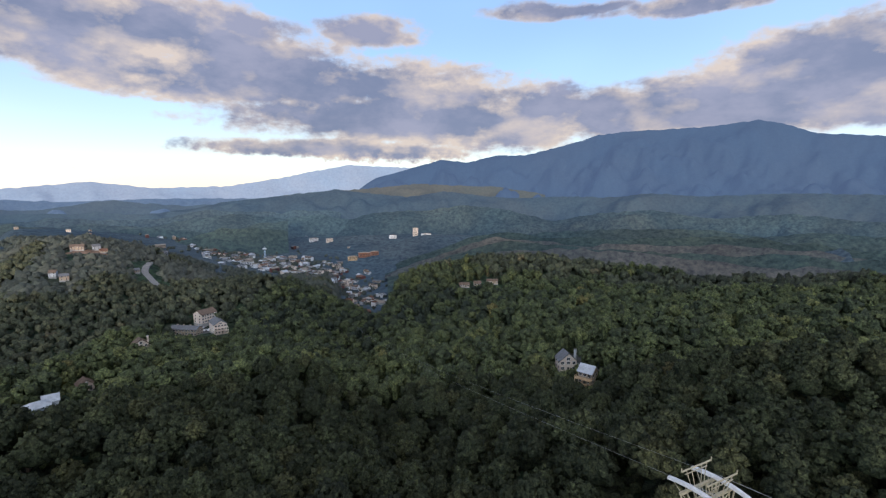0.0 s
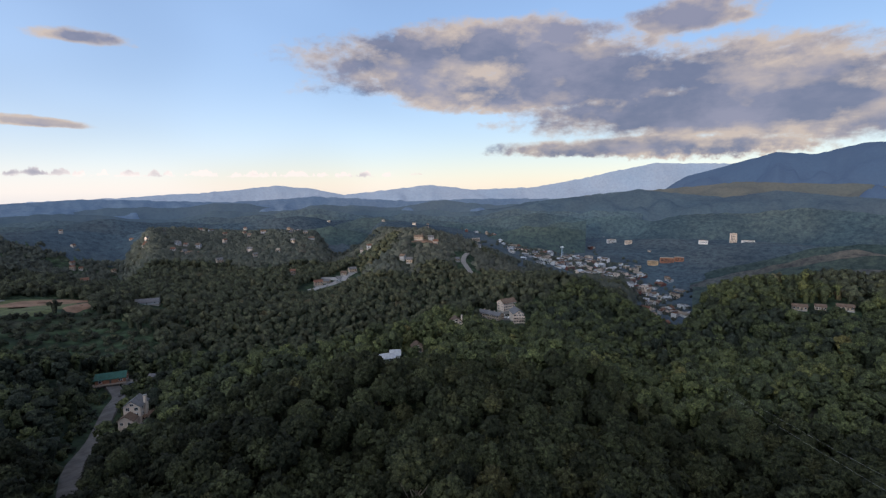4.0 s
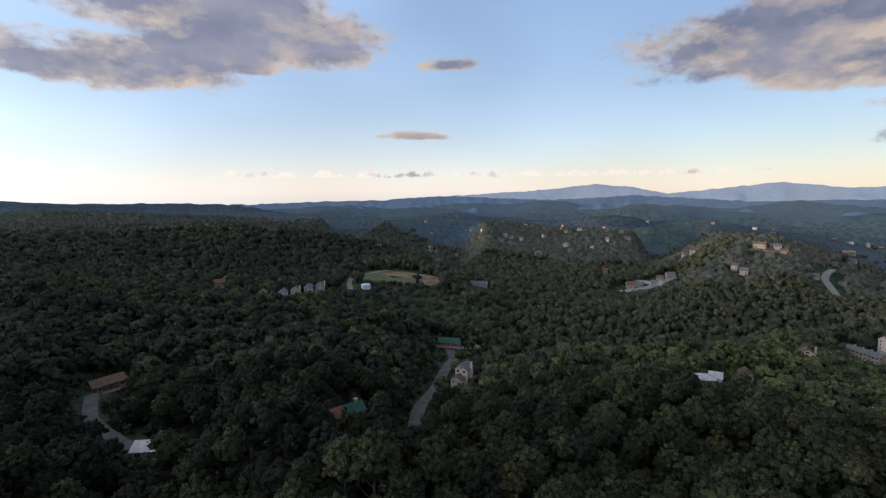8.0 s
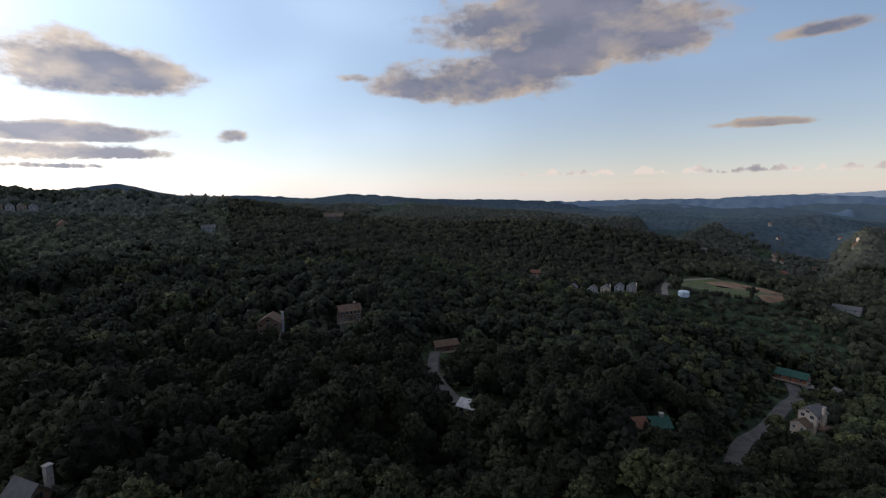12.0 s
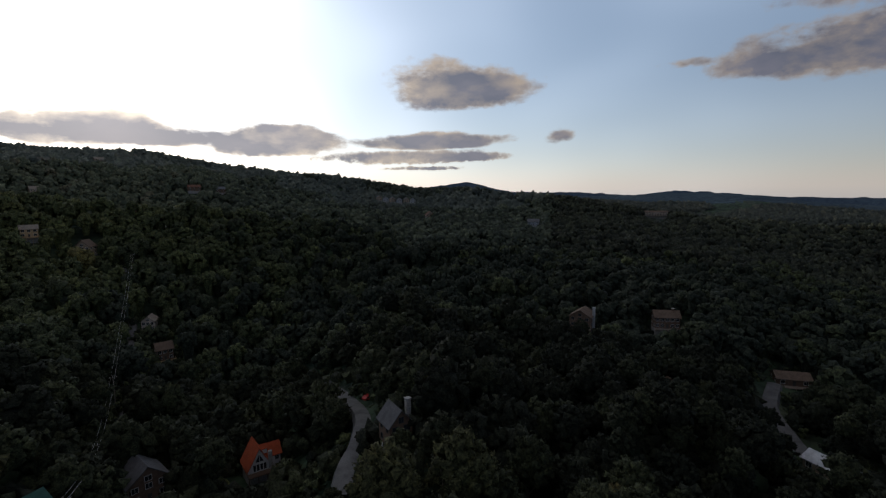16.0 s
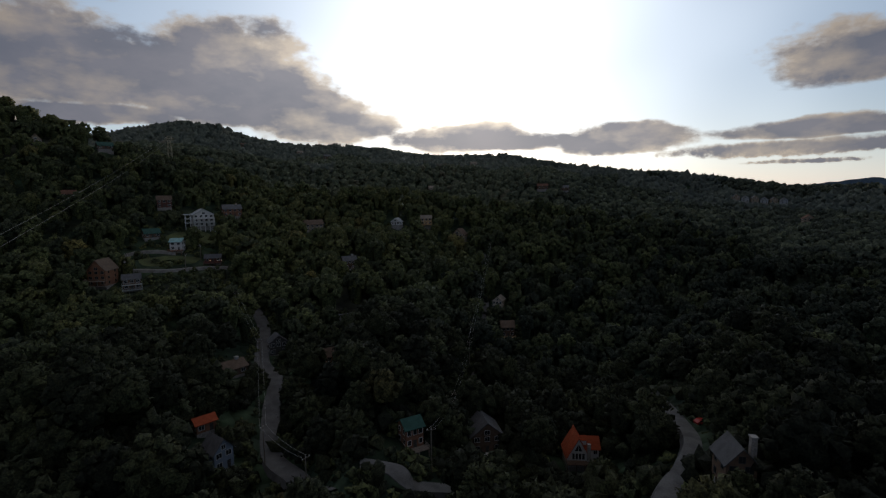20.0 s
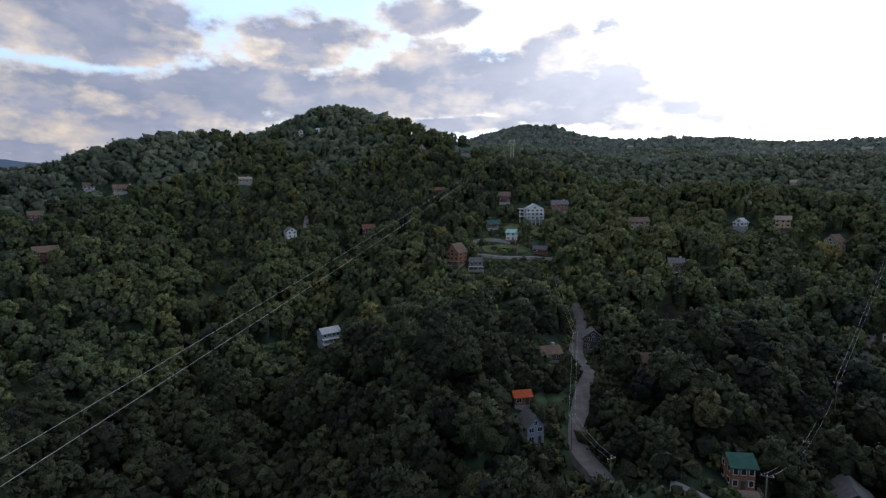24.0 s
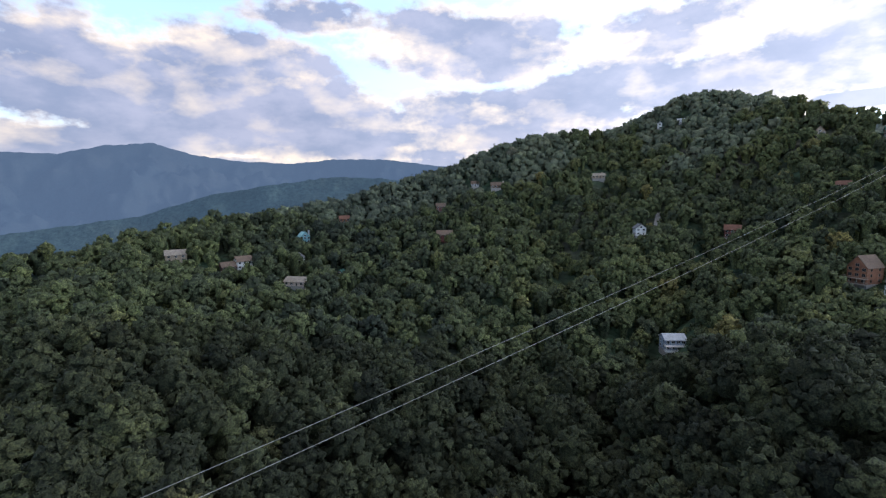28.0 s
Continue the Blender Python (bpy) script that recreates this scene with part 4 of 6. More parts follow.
        bmesh.ops.rotate(bm, cent=(0, 0, 0), matrix=Matrix.Rotation(radians(90), 3, "Z"), verts=bm.verts)
    else:
        add_prism(bm, [(-w / 2, -2.5), (w / 2, -2.5), (w / 2, eave), (0, eave + rise), (-w / 2, eave)], -d / 2, d / 2)
    return bm


def roof_mesh(w, d, eave, rise, ridge, over=0.55, thick=0.22):
    """Two pitched slabs with overhanging eaves, standing a hand above the walls."""
    bm = bmesh.new()
    span, run = (d, w) if ridge == "x" else (w, d)
    k = rise / (span / 2)
    e = span / 2 + over
    lift = 0.05
    out = [(-e, eave - over * k + lift), (0, eave + rise + lift), (e, eave - over * k + lift),
           (e, eave - over * k + lift + thick), (0, eave + rise + lift + thick * 1.3), (-e, eave - over * k + lift + thick)]
    add_prism(bm, out, -run / 2 - over, run / 2 + over)
    if ridge == "x":
        bmesh.ops.rotate(bm, cent=(0, 0, 0), matrix=Matrix.Rotation(radians(90), 3, "Z"), verts=bm.verts)
    return bm


def hip_mesh(w, d, eave, rise, over=0.6):
    bm = bmesh.new()
    a, b = w / 2 + over, d / 2 + over
    r = max(a - b, 0.4)
    z0, z1 = eave, eave + 0.25
    low = [bm.verts.new(p) for p in ((-a, -b, z0), (a, -b, z0), (a, b, z0), (-a, b, z0))]
    rim = [bm.verts.new(p) for p in ((-a, -b, z1), (a, -b, z1), (a, b, z1), (-a, b, z1))]
    p, q = bm.verts.new((-r, 0, z1 + rise)), bm.verts.new((r, 0, z1 + rise))
    bm.faces.new(low[::-1])
    for k in range(4):
        bm.faces.new((low[k], low[(k + 1) % 4], rim[(k + 1) % 4], rim[k]))
    bm.faces.new((rim[0], rim[1], q, p))
    bm.faces.new((rim[1], rim[2], q))
    bm.faces.new((rim[2], rim[3], p, q))
    bm.faces.new((rim[3], rim[0], p))
    return bm


def deck(parent, x0, x1, y0, y1, z, foot, mat, rail=True, name="deck"):
    """A timber deck on posts with a rail round three sides."""
    bm = bmesh.new()
    add_box(bm, (x0, y0, z - 0.2), (x1, y1, z))
    floor = part(name, bm, mat, parent, "timber deck on tall posts")
    n = max(2, round((x1 - x0) / 3.0) + 1)
    for k in range(n):
        x = x0 + 0.12 + (x1 - x0 - 0.24) * k / (n - 1)
        bm = bmesh.new()
        add_box(bm, (x - 0.1, y0 + 0.02, foot), (x + 0.1, y0 + 0.22, z - 0.2))
        part("post", bm, mat, floor)
    if rail:
        for a, b in (((x0, y0), (x1, y0)), ((x0, y0), (x0, y1)), ((x1, y0), (x1, y1))):
            bm = bmesh.new()
            for h in (0.95, 0.35):
                add_beam(bm, (*a, z + h), (*b, z + h), 0.09)
            m = max(2, round(math.dist(a, b) / 0.8))
            for k in range(m + 1):
                f = k / m
                p = (a[0] + (b[0] - a[0]) * f, a[1] + (b[1] - a[1]) * f)
                add_beam(bm, (*p, z), (*p, z + 1.0), 0.07)
            part("railing", bm, mat, floor)
    return floor


def house(name, label, where, size, storeys=2, ridge="x", turn=0.0, wall=None, roof=None, style="gable", pitch=0.75,
          decks=0, deck_mat=None, chimney=None, dormer=False, windows=3, trim=None, sightline=14.0, clear=None, lift=0.0, category="house", group="", far=False):
    """A house with walls, roof, windows, door, decks and chimney; its front faces the camera, but for its turn."""
    x, y = place(*where)
    w, d = size
    rz = where[0] + turn
    base = land_at(x, y) + 0.4 + lift
    top = stand(name, label, category, x, y, rz, base, group)
    clear_site(x, y, (clear or 0.62 * math.hypot(w, d)) + 2.0, sightline)
    tall = 2.7
    eave = tall * storeys
    span = d if ridge == "x" else w
    rise = span / 2 * pitch
    trim = trim or M_TRIM
    if style == "aframe":
        eave, rise = 1.2, span / 2 * 1.75
    bm = bmesh.new()
    if style in ("gable", "aframe"):
        gable(bm, w, d, eave, rise, ridge)
    else:
        add_box(bm, (-w / 2, -d / 2, -2.5), (w / 2, d / 2, eave))
    walls = part("wall", bm, wall, top)
    bm = bmesh.new()
    add_box(bm, (-w / 2 - 0.06, -d / 2 - 0.06, -6.0), (w / 2 + 0.06, d / 2 + 0.06, -0.05))
    part("foundation", bm, M_STONE, top)
    if style in ("gable", "aframe"):
        bm = roof_mesh(w, d, eave, rise, ridge)
    elif style == "hip":
        bm = hip_mesh(w, d, eave + 0.04, rise * 0.8)
    elif style == "shed":
        bm = bmesh.new()
        add_prism(bm, [(-d / 2 - 0.6, eave + 0.04), (d / 2 + 0.6, eave + 0.04), (d / 2 + 0.6, eave + 0.3), (-d / 2 - 0.6, eave + 1.5)],
                  -w / 2 - 0.5, w / 2 + 0.5)
        bmesh.ops.rotate(bm, cent=(0, 0, 0), matrix=Matrix.Rotation(radians(90), 3, "Z"), verts=bm.verts)
    else:
        bm = bmesh.new()
        add_box(bm, (-w / 2 - 0.4, -d / 2 - 0.4, eave + 0.03), (w / 2 + 0.4, d / 2 + 0.4, eave + 0.45))
        add_box(bm, (-w / 6, -d / 6, eave + 0.45), (w / 6, d / 6, eave + 1.3))
    roof_ob = part("roof", bm, roof, top)
    if style == "aframe":
        # glazed gable with a door pair under it
        bm = bmesh.new()
        add_prism(bm, [(-w * 0.22, 2.9), (w * 0.22, 2.9), (0, eave + rise * 0.78)], -d / 2 - 0.05, -d / 2 - 0.01)
        fr = part("window", bm, trim, walls, "tall white-framed gable window")
        for s in (-1, 1):
            bm = bmesh.new()
            add_prism(bm, [(s * 0.08, 3.05), (s * w * 0.18, 3.05), (s * 0.08, eave + rise * 0.70)], -d / 2 - 0.10, -d / 2 - 0.055)
            part("pane", bm, M_PANE, fr)
        for k in range(4):
            window(walls, (k - 1.5) * w * 0.15, -d / 2, 0.4, w * 0.11, 1.9, "front", trim)
    else:
        for s in range(storeys):
            for k in range(windows):
                wx = (k + 0.5 - windows / 2) * w / windows
                if s == 0 and k == windows // 2:
                    bm = bmesh.new()
                    add_box(bm, (wx - 0.5, -d / 2 - 0.06, 0.0), (wx + 0.5, -d / 2 + 0.02, 2.05))
                    door = part("door", bm, M_DARK_TRIM, walls)
                    if not far:
                        bm = bmesh.new()
                        add_box(bm, (wx + 0.32, -d / 2 - 0.12, 1.0), (wx + 0.42, -d / 2 - 0.06, 1.06))
                        part("door_handle", bm, M_STEEL, door)
                else:
                    window(walls, wx, -d / 2, tall * s + 0.85, min(1.5, w / windows * 0.6), 1.35, "front", trim)
            for k in range(0 if far else 2):
                wy = (k - 0.5) * d / 2
                window(walls, w / 2, wy, tall * s + 0.85, 1.0, 1.3, "right", trim)
                window(walls, -w / 2, wy, tall * s + 0.85, 1.0, 1.3, "left", trim)
        if ridge == "y" and style == "gable":
            window(walls, 0, -d / 2, eave + 0.25, min(1.6, w * 0.2), min(1.3, rise * 0.4), "front", trim)
    for s in range(decks):
        deck(top, -w / 2 - 0.5, w / 2 + 0.5, -d / 2 - 2.6, -d / 2 - 0.08, tall * s + 0.02, -6.0, deck_mat or M_DECK)
    if chimney:
        cx = w * 0.28 if ridge == "x" else w / 2 + 0.45
        bm = bmesh.new()
        h = eave + rise + 1.0
        add_box(bm, (cx - 0.55, -0.5, -5), (cx + 0.55, 0.6, h))
        st = part("chimney", bm, chimney, top)
        bm = bmesh.new()
        add_box(bm, (cx - 0.68, -0.63, h + 0.004), (cx + 0.68, 0.73, h + 0.18))
        part("chimney_cap", bm, M_CONCRETE, st)
    if dormer:
        bm = bmesh.new()
        add_prism(bm, [(-1.1, 0), (1.1, 0), (1.1, 1.5), (0, 2.3), (-1.1, 1.5)], -1.4, 1.4)
        dm = part("dormer", bm, trim, top, "white dormer")
        dm.matrix_basis = pose(w * 0.22, -d * 0.05, eave + rise * 0.45, 0, 0, 90) if ridge == "y" else pose(0, -d * 0.25, eave + rise * 0.3)
        window(dm, 0, -1.4, 0.35, 0.9, 1.0, "front", M_DARK_TRIM)
        bm = roof_mesh(2.2, 2.8, 1.5, 0.8, "y", 0.25, 0.15)
        part("dormer_roof", bm, roof, dm)
    return top


def wing(parent, dx, dy, w, d, eave, rise, ridge, wall, roof, windows=2):
    """A lower wing built onto a house."""
    bm = gable(bmesh.new(), w, d, eave, rise, ridge)
    bmesh.ops.translate(bm, vec=(dx, dy, 0), verts=bm.verts)
    walls = part("wing", bm, wall, parent)
    bm = roof_mesh(w, d, eave, rise, ridge)
    bmesh.ops.translate(bm, vec=(dx, dy, 0), verts=bm.verts)
    part("wing_roof", bm, roof, walls)
    for k in range(windows):
        window(walls, dx + (k + 0.5 - windows / 2) * w / windows, dy - d / 2, max(0.7, eave - 2.0), 1.1, 1.2, "front")


# ---- the houses among the trees ----
h = house("house", "cream house with grey roofs and a stone-based garage", (-15.0, 241), (8.6, 7.4), 2, "y", 20, M_CREAM, R_GREY, pitch=0.8,
          chimney=M_WHITE, windows=3, sightline=55)
wing(h, 5.6, 1.6, 6.2, 5.6, 3.8, 2.2, "x", M_GREY, R_GREY)
house("cabin", "tan timber cabin with a white metal roof and porch", (-17.6, 216), (6.4, 6.2), 2, "x", -25, M_TAN, R_WHITE, pitch=0.8, decks=2,
      deck_mat=M_PALE_TIMBER, windows=3, sightline=45)
house("house", "low house with a white metal roof among trees", (41.9, 236), (9, 6), 1, "x", 15, M_GREY, R_WHITE, style="hip", sightline=40, lift=1)
house("shed", "small shed with a white roof", (40.7, 246), (5, 5), 1, "x", 0, M_WHITE, R_WHITE, sightline=20, windows=1, category="shed")
house("cabin", "brown cabin half hidden in trees", (43.3, 156), (4.5, 4), 1, "x", -20, M_TAN, R_TAN, sightline=0, windows=2, clear=0.8)
house("cabin", "small brown cabin with a shingle roof", (38.0, 268), (6, 6), 1, "y", 10, M_TAN, R_BROWN, sightline=30, windows=2)
h = house("house", "tall cream house with stepped roofs beside the road", (68.8, 254), (7.2, 8), 3, "y", -25, M_CREAM, R_GREY, pitch=0.7,
          chimney=M_CREAM, windows=2, sightline=22, lift=4)
wing(h, -0.8, -6.4, 6.2, 5, 3.8, 2.0, "y", M_CREAM, R_BROWN)
deck(h, 3.9, 6.2, -3.6, 3.6, 2.7, -6, M_BROWN)
h = house("house", "timber house with a green metal roof and a gravel yard", (83, 157), (7.8, 6.2), 1, "x", 28, M_LOG, R_GREEN, pitch=0.65, decks=1,
          chimney=M_STONE, sightline=34)
house("shed", "small shed with a rust-brown roof", (85.0, 141), (5, 5), 1, "x", 30, M_TAN, R_RUST, windows=1, sightline=10, category="shed")
house("house", "low timber house with a dark green roof", (70.6, 334), (15, 9), 1, "x", -12, M_LOG, R_GREEN, pitch=0.5, decks=1, sightline=14)
house("shed", "narrow shed with a grey roof", (66.9, 334), (6, 2.5), 1, "x", -35, M_BROWN, R_GREY, windows=1, sightline=10, category="shed")
house("cabin", "brown timber cabin with a brown roof", (107.7, 235), (12, 8), 1, "x", 20, M_BROWN, R_BROWN, pitch=0.45, decks=1, sightline=16)
house("cabin", "low house with a patched white roof", (104.1, 153), (9.5, 6), 1, "x", -30, M_TAN, R_WHITE, pitch=0.5, sightline=12)
house("cabin", "tall brown cabin with a wide deck", (128.2, 237), (10, 9), 3, "y", -15, M_BROWN, R_BROWN, pitch=0.6, decks=2, chimney=M_GREY, sightline=20, trim=M_DECK, lift=2.5)
house("cabin", "grey-brown cabin with a long windowed front", (119.3, 246), (11, 7), 2, "x", 15, M_BROWN, R_BROWN, pitch=0.7, decks=1, windows=5, chimney=M_BROWN, sightline=20, lift=2)
house("cabin", "small tan-gabled cabin with a brown roof", (118.5, 182), (4.4, 5), 1, "y", 20, M_TAN, R_BROWN, pitch=0.7, windows=1, sightline=10)

for n, (b, r) in enumerate(((90.2, 516), (88.8, 526), (87.3, 537), (86.0, 542), (92.4, 522))):
    house("townhouse", "grey gabled townhouse in a row on the slope", (b, r), (8.5, 9), 2, "y", -12, (M_GREY, M_CREAM, M_GREY, M_GREY, M_BROWN)[n],
          R_GREY, pitch=0.7, windows=2, chimney=M_CREAM if n % 2 else None, sightline=34, lift=2, group="townhouses in a row")
house("house", "small house with a rust-brown roof", (96.8, 606), (12, 9), 2, "x", 0, M_TAN, R_RUST, sightline=30)
house("house", "tan gabled house at the foot of the clearing", (84.8, 450), (9, 8), 2, "y", 25, M_TAN, R_TAN, sightline=22)
house("house", "long pale house behind the clearing", (67.0, 640), (24, 9), 1, "x", -12, M_GREY, R_GREY, sightline=36)

house("lodge", "long lodge with pale gabled fronts on the ridge", (120.8, 840), (36, 9), 2, "x", 4, M_CREAM, R_BROWN, pitch=0.5, windows=9, decks=2, sightline=60, lift=2)
house("lodge", "low dark lodge on the wooded ridge", (134.0, 690), (16, 9), 2, "x", 0, M_GREY, R_GREY, sightline=50, lift=3)
for n in range(6):
    house("townhouse", "pale townhouse in a terrace on the skyline", (148.3 + n * 0.8, 925 + 6 * (n % 2)), (10, 9), 2, "y", 10, M_TAN if n % 2 else M_GREY, R_GREY,
          windows=2, sightline=40, lift=3, group="terrace on the skyline", far=True)
house("cabin", "brown cabin with lit-coloured gable", (146.3, 760), (13, 9), 2, "y", 15, M_TAN, R_RUST, sightline=50, lift=4)
house("cabin", "brown cabin showing through the trees", (148.9, 459), (11, 8), 2, "x", 15, M_LOG, R_GREY, decks=1, sightline=26)
for b, r, w, roof in ((172, 800, 17, R_RUST), (169.5, 810, 13, R_GREY), (165, 699, 14, R_WHITE), (163.5, 704, 12, R_GREY), (180, 950, 12, R_TAN), (185, 760, 10, R_TAN),
                      (197, 1000, 13, R_GREY), (200, 1065, 12, R_TAN), (206, 1100, 15, R_WHITE), (177, 721, 11, R_TAN)):
    house("house", "distant house on the dusky ridge", (b, r), (w, 9), 2, "x", 10, M_BROWN if w % 2 else M_TAN, R_BROWN if roof is R_WHITE else roof, sightline=30, lift=1.5, group="houses on the far ridge", far=True)

h = house("cabin", "steep cabin with an orange-red roof and white-framed glass gable", (167.6, 147), (6.6, 8), 2, "y", 12, M_WHITE, R_ORANGE, style="aframe", dormer=True,
          sightline=60, clear=8, lift=3.8)
wing(h, 4.6, 1.0, 4.2, 5.0, 2.8, 2.4, "x", M_WHITE, R_ORANGE, 2)
deck(h, -3.8, 6.8, -6.6, -4.1, 0.1, -6, M_BROWN)
bm = bmesh.new()
add_box(bm, (2.5, -4.8, -5), (3.5, -3.8, 5.6))
part("chimney", bm, M_STONE, h, "stone chimney")
house("house", "dark gabled house with a steep grey shingle roof", (151, 105), (5.6, 6), 2, "y", 25, M_BROWN, R_DARK, pitch=1.1, windows=2, chimney=M_STONE, sightline=12, trim=M_DARK_TRIM)
house("house", "dark house beside the drive", (159.5, 179), (7, 7), 2, "y", -20, M_GREY, R_DARK, pitch=0.9, windows=2, sightline=14)
house("house", "dark gabled house with a white-posted porch", (178.9, 142), (9.5, 9), 2, "y", 15, M_BROWN, R_DARK, pitch=0.8, windows=3, decks=1, deck_mat=M_TRIM, sightline=14)
house("cabin", "log cabin with a green metal roof and wraparound porch", (188.1, 123), (5, 5.5), 2, "x", 25, M_LOG, R_GREEN, pitch=0.6, decks=1, sightline=12)
house("cabin", "cream cabin beside the steep lane", (177.0, 297), (6, 8), 2, "y", -15, M_CREAM, R_TAN, sightline=22)
house("cabin", "cabin with a pale timber balcony", (176.0, 262), (7, 7), 2, "x", 10, M_BROWN, R_BROWN, decks=1, deck_mat=M_PALE_TIMBER, sightline=18)
house("house", "white house with a pale metal roof near the crest", (189.2, 401), (7.5, 6.5), 1, "y", -25, M_WHITE, R_WHITE, windows=3, sightline=30, lift=2)
house("cabin", "pale timber cabin with tall porch posts", (185.7, 406), (9, 6), 2, "x", 0, M_PALE_TIMBER, R_TAN, decks=1, deck_mat=M_PALE_TIMBER, sightline=5, lift=2)
house("house", "brown gabled house with a glazed front", (181.7, 387), (9, 8), 2, "y", -30, M_TAN, R_BROWN, pitch=0.9, sightline=5, lift=1)
house("house", "long brown house with white balcony posts", (195, 309), (8.5, 6), 2, "x", 15, M_BROWN, R_GREY, decks=1, deck_mat=M_TRIM, windows=5, sightline=5, chimney=M_STONE)
house("house", "brown-roofed house among tall trees", (198.9, 393), (14, 8), 2, "x", 15, M_TAN, R_BROWN, sightline=26, windows=4)
house("house", "wide low house with a dark shingle roof", (194.8, 244), (13, 9), 1, "x", 10, M_BROWN, R_DARK, pitch=0.5, sightline=16)
house("cabin", "cabin with pale timber stairs and deck", (197.4, 188), (6, 6), 2, "x", 20, M_BROWN, R_BROWN, decks=2, deck_mat=M_PALE_TIMBER, sightline=14)
house("cabin", "dark cabin with white window trim", (203.5, 215), (7, 6), 2, "y", 10, M_DARK_TRIM, R_DARK, sightline=12)

# The tall white house with its columned porches
h = house("mansion", "tall white columned house with stacked porches on a lawn", (210.4, 377), (13, 11), 3, "y", 10, M_WHITE, R_WHITE, pitch=0.55, windows=4, sightline=22, clear=13)
for s, top_z in ((0, 2.7), (1, 5.4)):
    deck(h, -12.0, 6.5, -8.4, -5.6, top_z, -4, M_TRIM, name="porch")
bm = bmesh.new()
add_box(bm, (-12.2, -8.6, 8.1), (-6.2, 4.0, 8.4))
part("porch_roof", bm, R_WHITE, h, "pale flat porch roof")
for k in range(7):
    bm = bmesh.new()
    add_tube(bm, [(-11.8 + k * 3.0, -8.2, -4), (-11.8 + k * 3.0, -8.2, 8.1 if k < 2 else 5.4)], 0.22, 8)
    part("column", bm, M_TRIM, h, "slender white column")
house("house", "brown house with a grey roof beside the white mansion", (207.5, 399), (13, 8), 2, "x", 12, M_LOG, R_GREY, chimney=M_CREAM, sightline=5, windows=4)
house("house", "dark brown house behind the lawn", (213.8, 400), (9, 7), 2, "x", 0, M_RED, R_BROWN, sightline=5)
house("cottage", "small white cottage with a teal metal roof", (212.9, 344), (7, 6), 2, "x", -20, M_WHITE, R_TEAL, pitch=0.6, decks=1, deck_mat=M_LOG, windows=2, sightline=14)
house("house", "green-roofed cabin behind the cottage", (215.2, 362), (9, 7), 1, "x", 15, M_BROWN, R_GREEN, sightline=8)
h = house("cabin", "orange log cabin with a steep gable and two balconies", (219.5, 308), (9, 11), 3, "y", -32, M_LOG, R_BROWN, pitch=1.15, decks=2, windows=3, sightline=44, trim=M_DECK)
house("cabin", "dark timber cabin with white balcony rails", (217.2, 298), (8, 7), 2, "x", 0, M_BROWN, R_DARK, pitch=0.6, decks=2, deck_mat=M_STEEL, sightline=36)
house("cabin", "low red-brown cabin strung with porch lights", (209.6, 328), (9, 5), 1, "x", -8, M_RED, R_DARK, decks=1, deck_mat=M_RED, sightline=16)

house("cabin", "pale blue-grey cabin with two white verandas", (235.1, 260), (10, 8), 2, "x", 22, M_BLUE, R_WHITE, pitch=0.5, decks=2, deck_mat=M_TRIM, windows=4, sightline=48, clear=11)
house("shed", "low building with an orange-red roof", (211.7, 153), (5.6, 4.6), 1, "x", 18, M_LOG, R_ORANGE, pitch=0.5, windows=2, sightline=10, lift=1, category="shed")
house("cottage", "blue-grey cottage with a steep gable", (210.5, 137), (5.4, 6), 2, "y", 28, M_BLUE, R_GREY, pitch=1.1, windows=2, sightline=10)
house("house", "brown house with a dark red roof above the road", (208.7, 194), (10, 8), 1, "x", 24, M_BROWN, R_BROWN, pitch=0.5, chimney=M_GREY, sightline=12)
house("house", "white house with a drive on the wooded slope", (238.9, 382), (7.5, 7), 2, "y", 20, M_WHITE, R_GREY, windows=2, sightline=20, decks=1, deck_mat=M_TRIM)
house("cabin", "red-brown cabin in the trees", (261.1, 396), (13, 9), 2, "x", 5, M_RED, R_BROWN, sightline=5, decks=1, deck_mat=M_RED)
house("house", "long brown house on the hillside", (254.6, 499), (16, 8), 1, "x", 5, M_BROWN, R_BROWN, windows=5, chimney=M_CREAM, sightline=5)
house("house", "grey-brown cabin on the hillside", (257.4, 515), (8, 7), 1, "x", 5, M_GREY, R_BROWN, sightline=5)
house("house", "tan house with a flat front high on the slope", (243.4, 492), (12, 8), 1, "x", 8, M_TAN, R_TAN, windows=4, chimney=M_TAN, sightline=30, pitch=0.5)
house("house", "white house just below the summit", (235.1, 579), (9, 6), 1, "x", 0, M_WHITE, R_WHITE, windows=3, sightline=26, pitch=0.4)
house("house", "narrow white house near the summit", (237.3, 582), (4.8, 6), 2, "y", 15, M_WHITE, R_GREY, windows=1, sightline=26)
house("cabin", "small steep-roofed brown cabin on the ridge", (223.5, 508), (8, 8), 2, "y", 0, M_TAN, R_BROWN, pitch=1.2, sightline=5)
house("cabin", "cabin with a green roof on the ridge", (218.4, 500), (11, 8), 1, "x", 10, M_BROWN, R_GREEN, sightline=26)
house("cabin", "red-brown cabin low in the trees", (230.0, 396), (10, 8), 2, "x", 0, M_RED, R_RUST, sightline=5)
house("cabin", "dark cabin with a rust roof", (221.5, 430), (8, 6), 1, "x", 0, M_RED, R_RUST, sightline=5)
house("house", "house with a tan hip roof and white gable on the knoll", (278.5, 317), (14, 9), 1, "x", -32, M_CREAM, R_TAN, pitch=0.55, windows=4, sightline=36, lift=1.5)
house("cottage", "teal-roofed cottage among pines", (277.6, 405), (8, 7), 2, "y", 20, M_TEAL, R_TEAL, pitch=0.9, chimney=M_GREY, sightline=20, lift=1)
